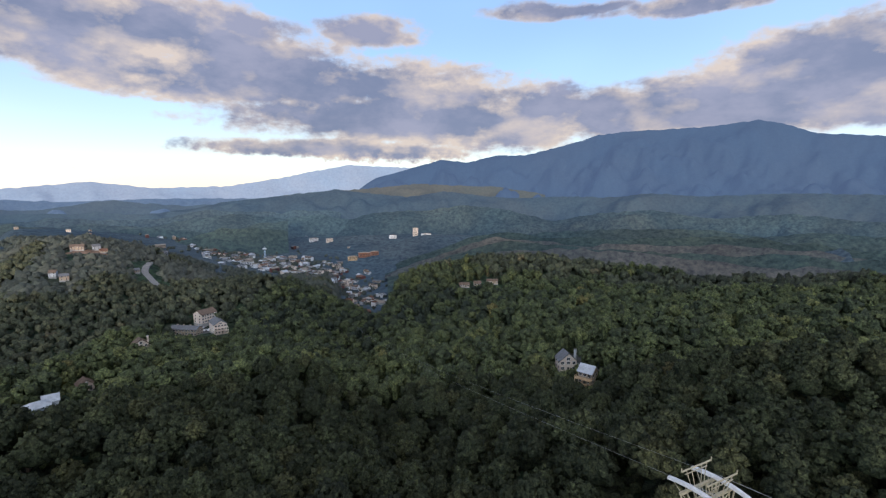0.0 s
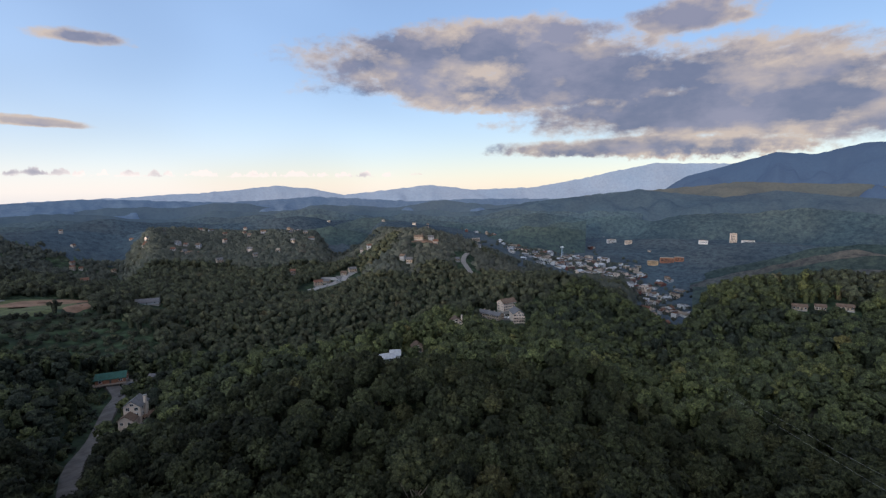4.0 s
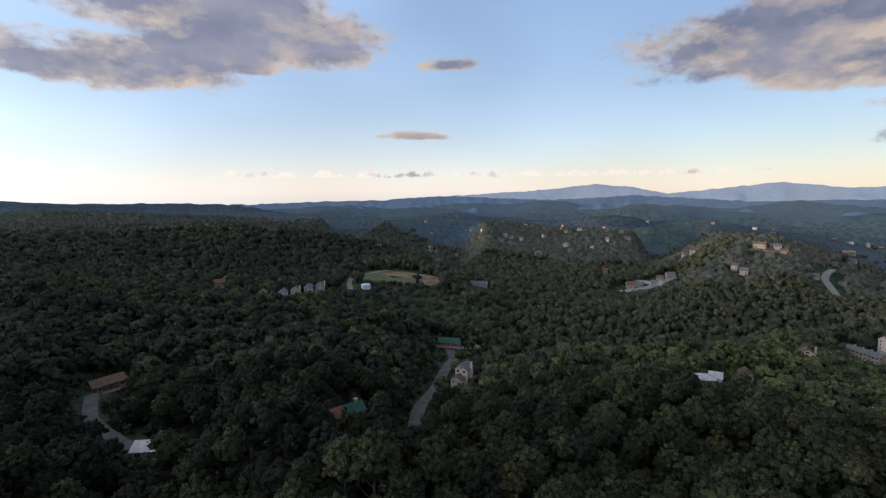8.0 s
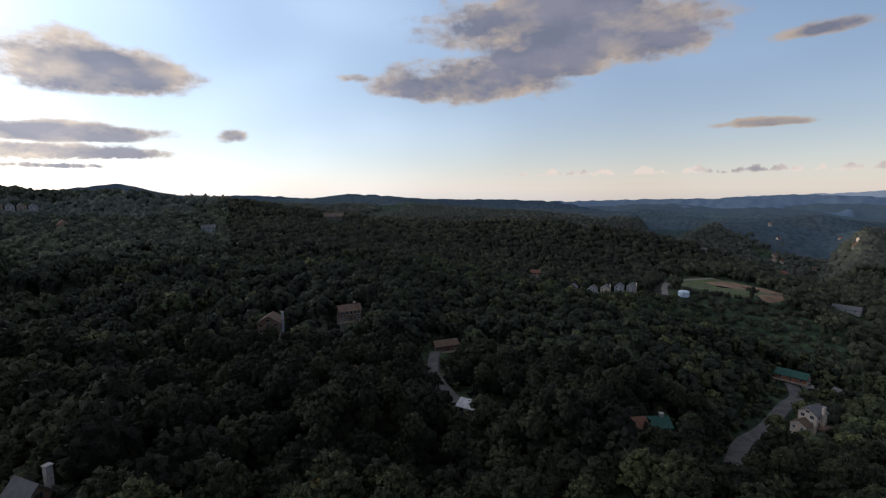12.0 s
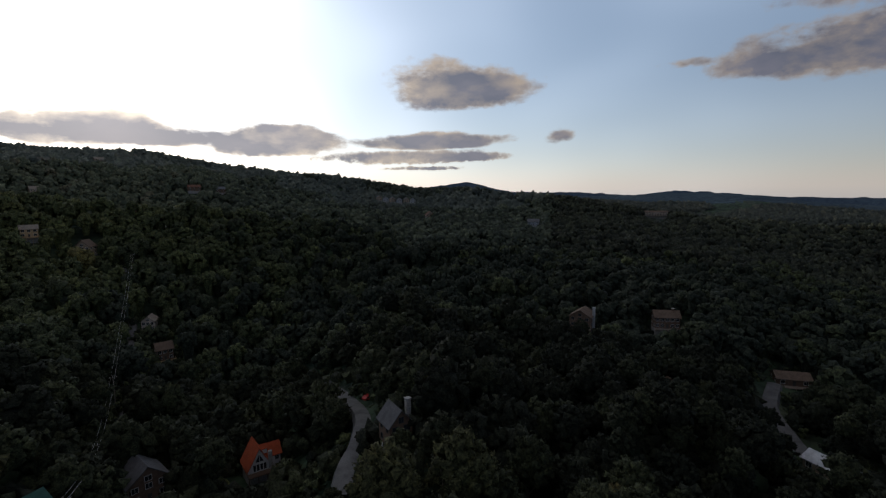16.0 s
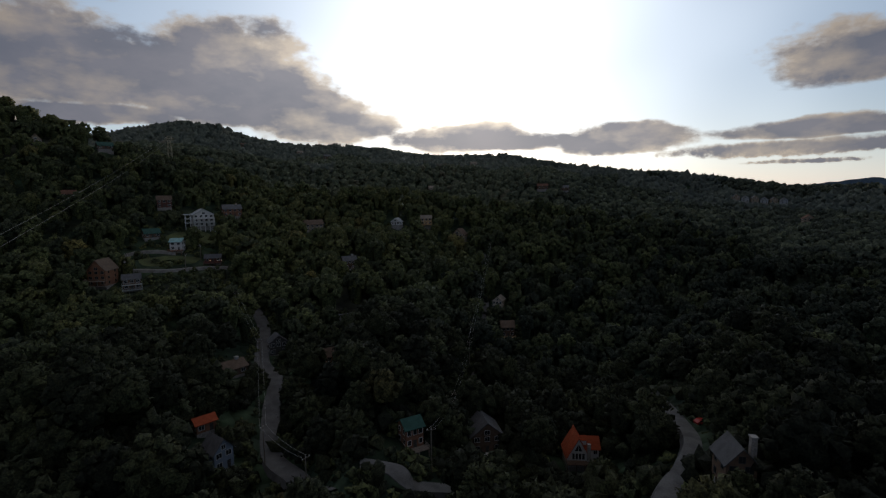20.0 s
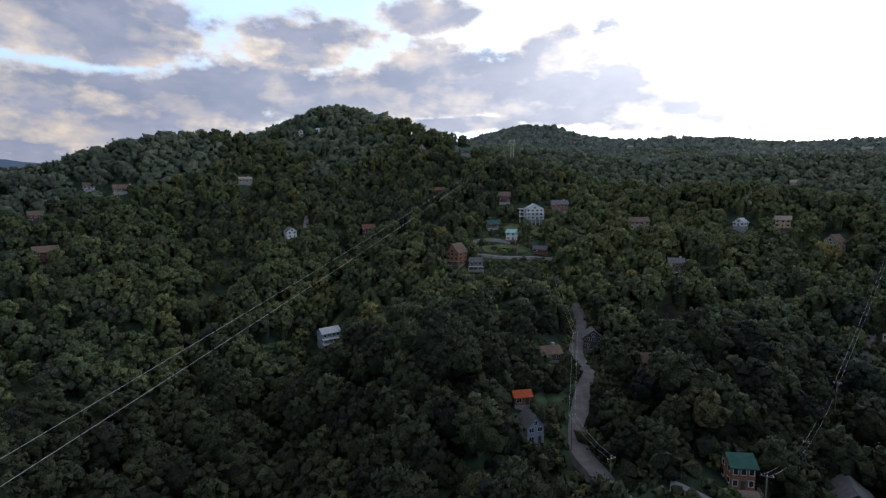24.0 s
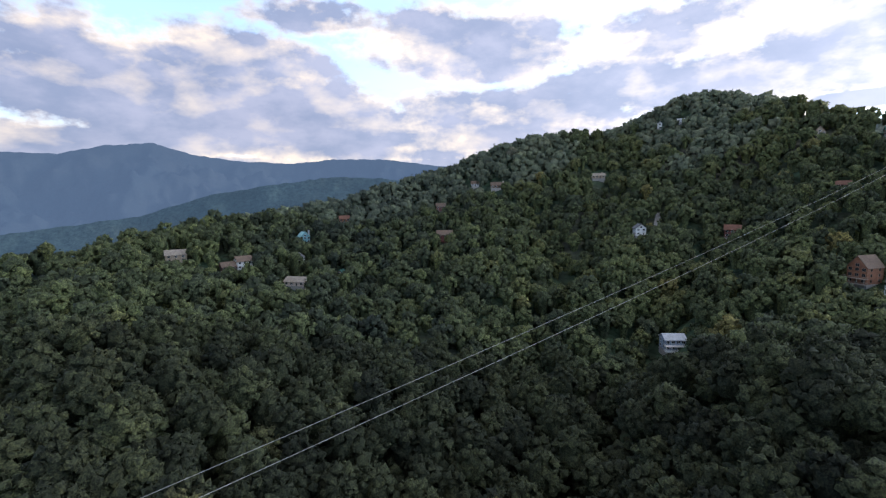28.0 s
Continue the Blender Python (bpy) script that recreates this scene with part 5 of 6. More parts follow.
house("house", "tan house on the outer slope", (290.7, 377), (13, 8), 2, "x", 0, M_TAN, R_TAN, sightline=26)
house("house", "grey house with a white gable", (284.2, 353), (10, 8), 2, "x", 15, M_WHITE, R_BROWN, sightline=24)
house("house", "brown-roofed cabin in the trees", (285.8, 350), (9, 7), 1, "x", 15, M_RED, R_BROWN, sightline=12)
house("cabin", "small cabin with a green roof", (273.5, 326), (7, 6), 2, "y", -25, M_BROWN, R_GREEN, sightline=20)
house("cabin", "pale grey cabin among tall trees", (278.2, 360), (7, 7), 2, "y", 0, M_GREY, R_GREY, sightline=22)
house("cabin", "orange-brown cabin near the crest", (272.9, 453), (9, 7), 1, "x", 0, M_LOG, R_RUST, sightline=26, lift=1)
house("cabin", "red-brown cabin on the upper slope", (261.5, 468), (9, 7), 2, "x", 0, M_RED, R_BROWN, sightline=5)

# House group on the crest towards the big mountain
for b, r, w in ((-2.6, 491, 10), (-4.2, 496, 7), (-6.0, 505, 11)):
    house("house", "tan house on the wooded crest", (b, r), (w, 7), 1, "x", 10, M_TAN, R_BROWN, windows=4, sightline=8, pitch=0.45)

# The hill resort: three long blocks round a car park
h = house("resort_block", "tall resort block with a brown roof", (27, 482), (16, 11), 3, "x", 38, M_CREAM, R_BROWN, lift=2, pitch=0.6, windows=6, sightline=0, clear=13)
h = house("resort_block", "resort block with a pale hipped roof and balconies", (25.8, 446), (10, 17), 3, "y", 14, M_CREAM, R_GREY, lift=0.5, pitch=0.6, windows=4, decks=3, deck_mat=M_CREAM, sightline=70, clear=13)
h = house("resort_block", "low resort block with a pale roof and chimneys", (28.9, 462), (25, 8.5), 2, "x", -36, M_TAN, R_GREY, lift=1, pitch=0.5, windows=9, sightline=70, clear=13)
for k in range(4):
    bm = bmesh.new()
    add_box(bm, (-9.5 + 6 * k, 1.0, 5.0), (-8.4 + 6 * k, 2.1, 8.2))
    part("chimney", bm, M_TAN, h)
CLEARED.append((*place(27.2, 448), 24))
CLEARED.append((*place(27.4, 426), 20))
h = house("lodge", "cream lodge with twin chimneys below the resort", (33.2, 390), (9, 7.5), 2, "y", 10, M_CREAM, R_BROWN, chimney=M_CREAM, sightline=50)
wing(h, 6.6, -1.4, 6, 6.5, 3.8, 2.0, "y", M_CREAM, R_TAN)

# ---- houses on the farther hills ----
far_houses = [(48.6, 790, 14), (49.6, 770, 18), (47.2, 800, 12), (46.6, 850, 14), (45.6, 870, 20), (43.5, 1020, 16), (44.4, 1046, 12), (37.6, 951, 26), (36.2, 955, 16),
              (35.6, 942, 14), (38.8, 816, 15), (39.6, 829, 12), (33.0, 864, 10), (52.4, 860, 12), (30.5, 1075, 20), (29.0, 1210, 16), (60, 960, 16), (72, 882, 14), (79, 895, 12)]
for n, (b, r, w) in enumerate(far_houses):
    house("house", "distant house on a bare terrace", (b, r), (0.7 * w, 8), 2 if n % 3 else 1, "x", (n * 37) % 50 - 25, (M_TAN, M_TAN, M_GREY)[n % 3], (R_GREY, R_RUST, R_GREY, R_BROWN)[n % 4],
          windows=max(2, w // 6), sightline=50, lift=1.5, group="houses on the far hills", far=True)
spread = random.Random(4)
for n in range(52):
    b, r = spread.uniform(50, 79), spread.uniform(1050, 1750)
    w = spread.choice((9, 10, 12, 14, 18))
    house("house", "distant house on the built-up hill", (b, r), (0.8 * w, 8), spread.choice((1, 1, 2, 2)), "x", spread.uniform(-50, 50),
          spread.choice((M_CREAM, M_TAN, M_TAN, M_GREY)), spread.choice((R_GREY, R_TAN, R_RUST, R_GREY, R_BROWN)), windows=2,
          sightline=60, lift=2.5 if r < 1550 else 1, group="houses on the built-up hill", far=True)
for n in range(26):
    b, r = spread.uniform(6, 70), spread.uniform(1900, 3000)
    house("house", "distant house on the wooded hills across the valley", (b, r), (spread.choice((10, 13, 17)), 9), 2, "x", spread.uniform(-50, 50),
          spread.choice((M_CREAM, M_TAN, M_TAN)), spread.choice((R_GREY, R_TAN, R_BROWN)), windows=2, sightline=0, lift=1, group="houses across the valley", far=True)


# ---- roads, yards and clearings ----
def smooth_line(points, steps=8):
    """A rounded line through plan points."""
    p = [Vector((*place(*q), 0)) for q in points]
    p = [2 * p[0] - p[1]] + p + [2 * p[-1] - p[-2]]
    out = []
    for a, b, c, d in zip(p, p[1:], p[2:], p[3:]):
        for k in range(steps):
            t = k / steps
            out.append(0.5 * (2 * b + (c - a) * t + (2 * a - 5 * b + 4 * c - d) * t * t + (3 * b - a - 3 * c + d) * t ** 3))
    return out + [p[-2]]


def road(name, label, points, width, mat, margin=3.5, camber=0.12):
    """A road laid on the land: level across, with a crown and a shoulder that runs into the ground."""
    line = smooth_line(points)
    rows = []
    for k, p in enumerate(line):
        d = (line[min(k + 1, len(line) - 1)] - line[max(k - 1, 0)]).normalized()
        s = Vector((-d.y, d.x, 0))
        z = max(land_at(*(p + s * f * width).xy) for f in (-0.5, 0, 0.5)) + 0.22
        rows.append([(*(p + s * (width / 2 + 0.8)).xy, z - 1.8), (*(p + s * width / 2).xy, z), (*p.xy, z + camber),
                     (*(p - s * width / 2).xy, z), (*(p - s * (width / 2 + 0.8)).xy, z - 1.8)])
        CLEARED.append((p.x, p.y, width / 2 + margin))
    verts = [v for r in rows for v in r]
    faces = [(5 * k + j, 5 * k + j + 5, 5 * k + j + 6, 5 * k + j + 1) for k in range(len(rows) - 1) for j in range(4)]
    return tagged(link_mesh(name, verts, faces, mat), label, "road", kind="structure")


def yard(name, label, where, size, mat, turn=0.0, lift=0.2, clear=1.0, ragged=0.16, category="ground"):
    """An open patch of ground laid over the slope, with a ragged edge."""
    cx, cy = place(*where)
    rings, n = 7, 40
    t = radians(where[0] + turn)
    xs, ys = [], []
    for k in range(rings + 1):
        for j in range(n):
            a = 2 * math.pi * j / n
            f = k / rings * (1 + ragged * (noise.noise((math.cos(a) * 1.7 + cx, math.sin(a) * 1.7, 0.3)) if k else 0))
            u, v = math.cos(a) * f * size[0] / 2, math.sin(a) * f * size[1] / 2
            xs.append(cx + u * math.cos(t) - v * math.sin(t))
            ys.append(cy + u * math.sin(t) + v * math.cos(t))
    zs = land(xs, ys) + lift
    verts = [(x, y, z - (0.8 if i >= rings * n else 0)) for i, (x, y, z) in enumerate(zip(xs, ys, zs))]
    faces = [(k * n + j, k * n + (j + 1) % n, (k + 1) * n + (j + 1) % n, (k + 1) * n + j) for k in range(1, rings) for j in range(n)]
    faces += [tuple(range(n, 2 * n))]
    ob = link_mesh(name, verts, faces, mat, smooth=True)
    if clear:
        big, small = max(size), min(size)
        m = max(1, round(big / small))
        for k in range(m):
            f = (k + 0.5) / m - 0.5
            ux, uy = (math.cos(t), math.sin(t)) if size[0] >= size[1] else (-math.sin(t), math.cos(t))
            CLEARED.append((cx + ux * f * big, cy + uy * f * big, small / 2 * clear))
    return tagged(ob, label, category, kind="structure")


road("road", "grey asphalt road winding down between the trees", [(76.2, 138), (75.4, 156), (75.0, 178), (74.2, 222), (72.4, 252), (71.0, 290), (70.2, 316), (71.6, 347)], 6.2, M_ASPHALT, 4.5)
road("road", "worn grey road along the spur", [(199.0, 100), (202.0, 122), (204.8, 140), (204.6, 164), (203.9, 185), (205.3, 206), (204.9, 248), (206.5, 280)], 5.6, M_ASPHALT, 2.4)
road("road", "grey lane in front of the log cabin", [(194.5, 106), (190.7, 106), (187.2, 103), (179.5, 112), (174.0, 118)], 4.6, M_ASPHALT, 2.6)
for p in smooth_line([(202.0, 122), (204.8, 140), (204.6, 164), (203.9, 185), (205.3, 206), (204.9, 248)]) + smooth_line([(76.2, 138), (75.0, 178), (74.2, 222), (72.4, 252)]) + smooth_line([(157.2, 108), (155.0, 132), (156.0, 152), (158.5, 190)]):
    for back in (5, 11, 17):
        f = 1 - back / p.length
        LOW.append((p.x * f, p.y * f, 5.5, 0.22 + 0.02 * back))
road("drive", "curving grey drive with a grass verge", [(158.0, 96), (157.2, 108), (155.6, 116), (155.0, 132), (156.0, 152), (158.5, 190), (161.0, 215)], 4.2, M_ASPHALT, 3.4)
road("road", "straight lane up the slope under the wires", [(181.0, 165), (179.8, 200), (178.9, 260), (178.5, 330), (178.9, 372)], 3.4, M_ASPHALT, 0.8)
road("drive", "pale drive across the hillside", [(207.5, 322), (211.0, 320), (214.0, 318), (217.2, 322)], 3.6, M_GRAVEL, 5)
LOW += [(*place(b, r), 9, 0.2) for b in (208.2, 210, 211.8, 213.6, 215.4) for r in (312, 300, 288)]
road("drive", "looping pale drive below the cottage", [(213.0, 340), (215.0, 344), (217.2, 343), (217.6, 332)], 3.4, M_GRAVEL, 5)
road("drive", "short grey drive between trees", [(105.5, 160), (107.4, 176), (109.2, 196), (109.0, 226)], 4.5, M_ASPHALT, 4)
road("drive", "grey drive behind the steep house", [(146.2, 311), (149.5, 311), (153.5, 310)], 4, M_ASPHALT, 5)
road("road", "gravel road to the water tank", [(82.5, 540), (82.6, 600), (81.8, 645), (78, 690)], 6, M_GRAVEL, 6)
road("road", "pale terrace road on the far hill", [(50.6, 740), (49.2, 765), (47.8, 790), (46.4, 840), (45.2, 880)], 11, M_CONCRETE, 18)
road("road", "pale track cut through the far woods", [(31.2, 820), (32.0, 856), (32.3, 878), (31.8, 927)], 9, M_GRAVEL, 14)
road("drive", "short pale drive beside the hillside house", [(237.4, 378), (237.2, 396), (237.0, 415)], 3.6, M_GRAVEL, 1)
road("road", "lane at the wood's edge", [(316.0, 128), (317.5, 140), (319.0, 160)], 4, M_ASPHALT, 0.5)
yard("yard", "pale gravel yard with a retaining wall", (79.2, 167), (19, 10), M_GRAVEL, 10)
yard("yard", "gravel parking pad beside the road", (69.2, 330), (10, 14), M_GRAVEL, 5)
yard("car_park", "asphalt car park of the resort", (27.0, 467), (24, 34), M_ASPHALT, 0)
yard("lawn", "mown lawn below the white house", (211.5, 360), (34, 22), M_GRASS)
yard("lawn", "grass bank below the drive", (213.8, 331), (38, 14), M_GRASS)
yard("lawn", "grass verge beside the drive", (153.8, 116), (7, 14), M_GRASS)
yard("lawn", "rough grass in front of the log cabin", (187.0, 115), (11, 8), M_GRASS)
yard("field", "open grassy clearing on the hill", (77.0, 642), (110, 112), M_GRASS, clear=1.05)
yard("bare_earth", "scraped red-brown earth in the clearing", (75.2, 660), (84, 40), M_DIRT, 0, 0.5, 0.9)
yard("bare_earth", "bare earth bank beside the clearing", (72.4, 620), (22, 60), M_DIRT, -20, 0.5, 0.9)
yard("bare_earth", "red-brown earth slope on the far hill", (62.5, 1120), (60, 50), M_DIRT, 0, 0.6)
yard("terrace", "pale levelled terrace with walls", (47.0, 820), (70, 24), M_CONCRETE, -20, 0.8, 1.2)
yard("bare_earth", "bare brown earth below the houses", (36.8, 941), (60, 30), M_DIRT, 0, 0.6)


LOW += [(*place(b, r), 15, 0.25) for b, r in ((27.2, 448), (26.2, 443), (28.2, 448), (27.2, 434), (26.4, 426), (28.2, 426))]
LOW += [(*place(b, r), 8, 0.2) for b in (81.5, 79.5, 77.5) for r in (136, 146, 155)]
LOW += [(*place(b, r), 9, 0.3) for b in (68.6, 70.2) for r in (296, 308, 318)]
LOW += [(*place(b, r), 8, 0.28) for b in (153.5, 156, 158.5, 161) for r in (76, 86, 96, 106, 116)]
LOW += [(*place(b, r), 8, 0.3) for b in (184, 187.5, 191, 194) for r in (74, 83, 92)]
LOW += [(*place(b, r), 48, 0.4) for b, r in ((79, 540), (74, 540), (76.5, 500), (80.5, 500), (72, 500))]


# ---- cars ----
def car(where, turn, paint, label):
    x, y = place(*where)
    top = stand("car", label, "car", x, y, where[0] + turn, land_at(x, y) + 0.42, "parked cars")
    bm = bmesh.new()
    add_prism(bm, [(-2.2, 0.32), (2.15, 0.32), (2.25, 0.75), (1.2, 0.92), (0.55, 1.42), (-1.2, 1.45), (-2.0, 0.98), (-2.25, 0.9)], -0.88, 0.88)
    bmesh.ops.bevel(bm, geom=bm.edges[:], offset=0.05, segments=1)
    body = part("body", bm, paint, top)
    for s in (-1, 1):
        bm = bmesh.new()
        add_prism(bm, [(-1.65, 0.98), (0.95, 0.98), (0.5, 1.34), (-1.15, 1.36)], s * 0.885, s * 0.9)
        part("side_window", bm, M_PANE, body)
    bm = bmesh.new()
    add_beam(bm, (1.18, 0, 0.95), (0.62, 0, 1.38), 1.5, 0.03)
    part("windscreen", bm, M_PANE, body)
    for sx in (-1.4, 1.4):
        for sy in (-0.82, 0.82):
            bm = bmesh.new()
            add_tube(bm, [(sx, sy - 0.1, 0.33), (sx, sy + 0.1, 0.33)], 0.33, 12)
            part("wheel", bm, M_TYRE, top)


P_RED = surface("red_car_paint", (0.45, 0.03, 0.025), 0.3, scale=2, spread=0.06, bump=0)
P_WHITE = surface("white_car_paint", (0.75, 0.75, 0.75), 0.3, scale=2, spread=0.05, bump=0)
P_DARK = surface("dark_car_paint", (0.05, 0.055, 0.06), 0.3, scale=2, spread=0.1, bump=0)
car((154.2, 150), 40, P_RED, "red car parked at the side of the drive")
car((69.0, 324), 20, P_DARK, "dark car on the concrete pad")
car((69.9, 312), 60, P_DARK, "dark car at the road's edge")
car((179.9, 300), 80, P_WHITE, "white car on the steep lane")
for k in range(9):
    car((27.6 - 0.17 * k, 478 - 6 * (k % 2) - 2.0 * k), 60 + 9 * (k % 3), (P_WHITE, P_DARK, P_WHITE)[k % 3], "car parked at the resort")


# ---- tank, poles and lamps ----
def water_tank(where):
    x, y = place(*where)
    top = stand("water_tank", "pale blue domed water tank on the slope", "water tank", x, y, where[0])
    clear_site(x, y, 10, 36)
    bm = bmesh.new()
    add_tube(bm, [(0, 0, -1), (0, 0, 4.2)], 5.4, 28)
    part("shell", bm, M_TANK, top)
    bm = bmesh.new()
    add_tube(bm, [(0, 0, 4.204), (0, 0, 4.7), (0, 0, 5.2), (0, 0, 5.6)], [5.5, 4.6, 3.0, 0.6], 28)
    part("dome", bm, M_TANK, top)
    bm = bmesh.new()
    for s in (-0.25, 0.25):
        add_beam(bm, (s, -5.5, -0.5), (s, -5.5, 4.9), 0.06)
    for k in range(12):
        add_beam(bm, (-0.25, -5.5, 0.3 + k * 0.38), (0.25, -5.5, 0.3 + k * 0.38), 0.04)
    part("ladder", bm, M_STEEL, top)


water_tank((80.7, 546))


def utility_pole(where, height=11.0, turn=0.0, lamp=False, label="grey timber utility pole with a crossarm"):
    x, y = place(*where)
    top = stand("utility_pole", label, "utility pole", x, y, where[0] + turn, None, "utility poles")
    bm = bmesh.new()
    add_tube(bm, [(0, 0, -0.8), (0, 0, height)], [0.19, 0.13], 8)
    pole = part("pole", bm, M_POLE, top)
    bm = bmesh.new()
    add_box(bm, (-1.2, -0.22, height - 0.9), (1.2, -0.12, height - 0.76))
    part("crossarm", bm, M_POLE, pole)
    for s in (-1.05, 0, 1.05):
        bm = bmesh.new()
        add_tube(bm, [(s, -0.17, height - 0.756), (s, -0.17, height - 0.5)], 0.07, 6)
        part("insulator", bm, M_TRIM, pole)
    if lamp:
        bm = bmesh.new()
        add_tube(bm, [(0, -0.12, height - 1.6), (0, -0.9, height - 1.2), (0, -1.5, height - 1.2)], 0.05, 6)
        arm = part("lamp_arm", bm, M_STEEL, top)
        bm = bmesh.new()
        add_tube(bm, [(0, -1.5, height - 1.2), (0, -1.5, height - 1.45)], [0.14, 0.26], 8)
        part("lamp_head", bm, M_LAMP_GLASS, arm)
    return Vector((x, y, land_at(x, y) + height - 0.5))


def wire(name, label, a, b, sag, radius, mat=None, n=24):
    a, b = Vector(a), Vector(b)
    pts = [a.lerp(b, k / n) - Vector((0, 0, 4 * sag * k / n * (1 - k / n))) for k in range(n + 1)]
    bm = bmesh.new()
    add_tube(bm, pts, radius, 5)
    me = bpy.data.meshes.new(name)
    bm.to_mesh(me)
    bm.free()
    me.materials.append(mat or M_WIRE)
    return tagged(new(name, me), label, "cable")


tops = [utility_pole(q, 12.5, 40) for q in ((207.6, 262), (205.4, 196), (205.6, 136), (201.0, 112))]
for a, b in zip(tops, tops[1:]):
    for s in (-0.9, 0.9):
        off = Vector((s * 0.8, s * 0.5, 0))
        wire("power_line", "pale power line strung along the grey road", a + off, b + off, 1.2, 0.022, M_LINE)
tops = [utility_pole(q, 12.0, 10) for q in ((178.0, 365), (180.6, 205), (182.4, 150), (185.5, 112))]
for a, b in zip(tops, tops[1:]):
    for s in (-0.6, 0.6):
        wire("power_line", "pale power line above the straight lane", a + Vector((s, 0, 0)), b + Vector((s, 0, 0)), 1.5, 0.022, M_LINE)
for q in ((212.3, 317), (217.4, 322), (210.8, 330), (235.6, 296), (83.4, 640), (-19.5, 300)):
    utility_pole(q, 10.5, 15, True, "timber utility pole with a small white lamp")
for q in ((209.2, 324), (209.9, 324), (208.7, 324)):
    x, y = place(*q)
    bm = bmesh.new()
    bmesh.ops.create_icosphere(bm, subdivisions=1, radius=0.14)
    top = stand("porch_lamp", "small warm porch lamp on a post", "lamp", x, y, 0, land_at(x, y) + 3.0, "porch lamps")
    part("bulb", bm, M_LIT, top)
    bm = bmesh.new()
    add_tube(bm, [(0, 0, -3.4), (0, 0, -0.14)], 0.05, 6)
    part("post", bm, M_POLE, top)


# ---- the cable car line ----
M_SADDLE = surface("weathered_white_steel", (0.58, 0.58, 0.58), 0.6, scale=2, spread=0.15)

def lattice_tower(name, label, where, foot, head, spread_foot, spread_head, turn, panels, thick=0.22, arm=3.3, saddles=True, steel=None):
    """A four-legged braced steel tower with a crosshead and two curved cable saddles."""
    x, y = place(*where)
    steel = steel or M_BEIGE_STEEL
    top = stand(name, label, "cable car tower", x, y, turn, foot)
    H = head - foot
    corners = ((-1, -1), (1, -1), (1, 1), (-1, 1))

    def at(c, f):
        s = spread_foot / 2 + (spread_head - spread_foot) / 2 * f
        return (c[0] * s, c[1] * s, -1.0 * (f == 0) + (H - 2.0) * f)

    for c in corners:
        bm = bmesh.new()
        add_beam(bm, at(c, 0), at(c, 1), thick)
        part("leg", bm, steel, top)
    for k in range(panels):
        f, g = k / panels, (k + 1) / panels
        for c, e in zip(corners, corners[1:] + corners[:1]):
            bm = bmesh.new()
            add_beam(bm, at(c, g), at(e, g), thick * 0.6)
            add_beam(bm, at(c, f if k else 0.02), at(e, g), thick * 0.5)
            add_beam(bm, at(e, f if k else 0.02), at(c, g), thick * 0.5)
            part("brace", bm, steel, top)
    reach = 2.1
    # crosshead
    for sy in (-1, 1):
        bm = bmesh.new()
        s = sy * spread_head * 0.5
        add_beam(bm, (-arm, s, H - 0.6), (arm, s, H - 0.6), 0.3)
        add_beam(bm, (-arm * 0.9, s, H - 2.2), (arm * 0.9, s, H - 2.2), 0.22)
        for k in range(7):
            u = -arm + 2 * arm * k / 6
            v = -arm * 0.9 + 1.8 * arm * ((k + 0.5) / 6 if k < 6 else 1)
            add_beam(bm, (u, s, H - 0.6), (v, s, H - 2.2), 0.13)
        part("crossarm", bm, steel, top, "beige latticed crossarm")
    if saddles:
        for sx in (-1, 1):
            bm = bmesh.new()
            arc = [(u, -0.035 * u * u) for u in (-3.4, -2.6, -1.7, -0.8, 0, 0.8, 1.7, 2.6, 3.4)]
            add_prism(bm, [(u, H + 0.25 + z) for u, z in arc] + [(u, H - 0.12 + z) for u, z in arc[::-1]], -0.2, 0.2)
            bmesh.ops.rotate(bm, cent=(0, 0, 0), matrix=Matrix.Rotation(radians(90), 3, "Z"), verts=bm.verts)
            bmesh.ops.translate(bm, vec=(sx * reach, 0, 0), verts=bm.verts)
            part("saddle", bm, M_SADDLE, top, "white curved cable saddle")
            for u in (-2.8, -1.4, 0, 1.4, 2.8):
                bm = bmesh.new()
                add_beam(bm, (sx * reach, u, H - 0.035 * u * u - 0.1), (sx * reach * 0.73, u * 0.5, H - 2.2), 0.08)
                part("saddle_strut", bm, steel, top)
        # maintenance gantry above the head
        for sy in (-1, 1):
            bars = [((-2.6, sy * 1.5, H + 1.5), (2.6, sy * 1.5, H + 1.5), 0.13), ((-1.9, sy * 1.5, H + 1.0), (1.9, sy * 1.5, H + 1.0), 0.08)]
            bars += [((u * 0.6, sy * 1.2, H - 0.6), (u, sy * 1.5, H + 1.5), 0.07) for u in (-1.8, -0.9, 0.9, 1.8)]
            bars += [((u, sy * 1.5, H + 1.5), (u, sy * 1.5, H + 1.9), 0.09) for u in (-2.6, 2.6)]
            for a, b, w in bars:
                bm = bmesh.new()
                add_beam(bm, a, b, w)
                part("gantry_bar", bm, steel, top)
    return top


def lane(b, r, off, z):
    """A point beside the cable line."""
    x, y = place(b, r)
    return (x + off * -0.886, y + off * -0.464, z)


HILL, NEAR, VALLEY, TOWN_END = (213.3, 470), (327.6, 60), (13.6, 690), (16.0, 1640)
along = 90 - math.degrees(math.atan2(0.886, 0.464))
near_x, near_y, _ = lane(*NEAR, 3.0, 0)
lattice_tower("cable_car_tower", "beige steel lattice tower head with white cable saddles", (math.degrees(math.atan2(-near_x, near_y)), math.hypot(near_x, near_y)),
              land_at(near_x, near_y), 267.5, 5.6, 2.0, along, 6, 0.15)
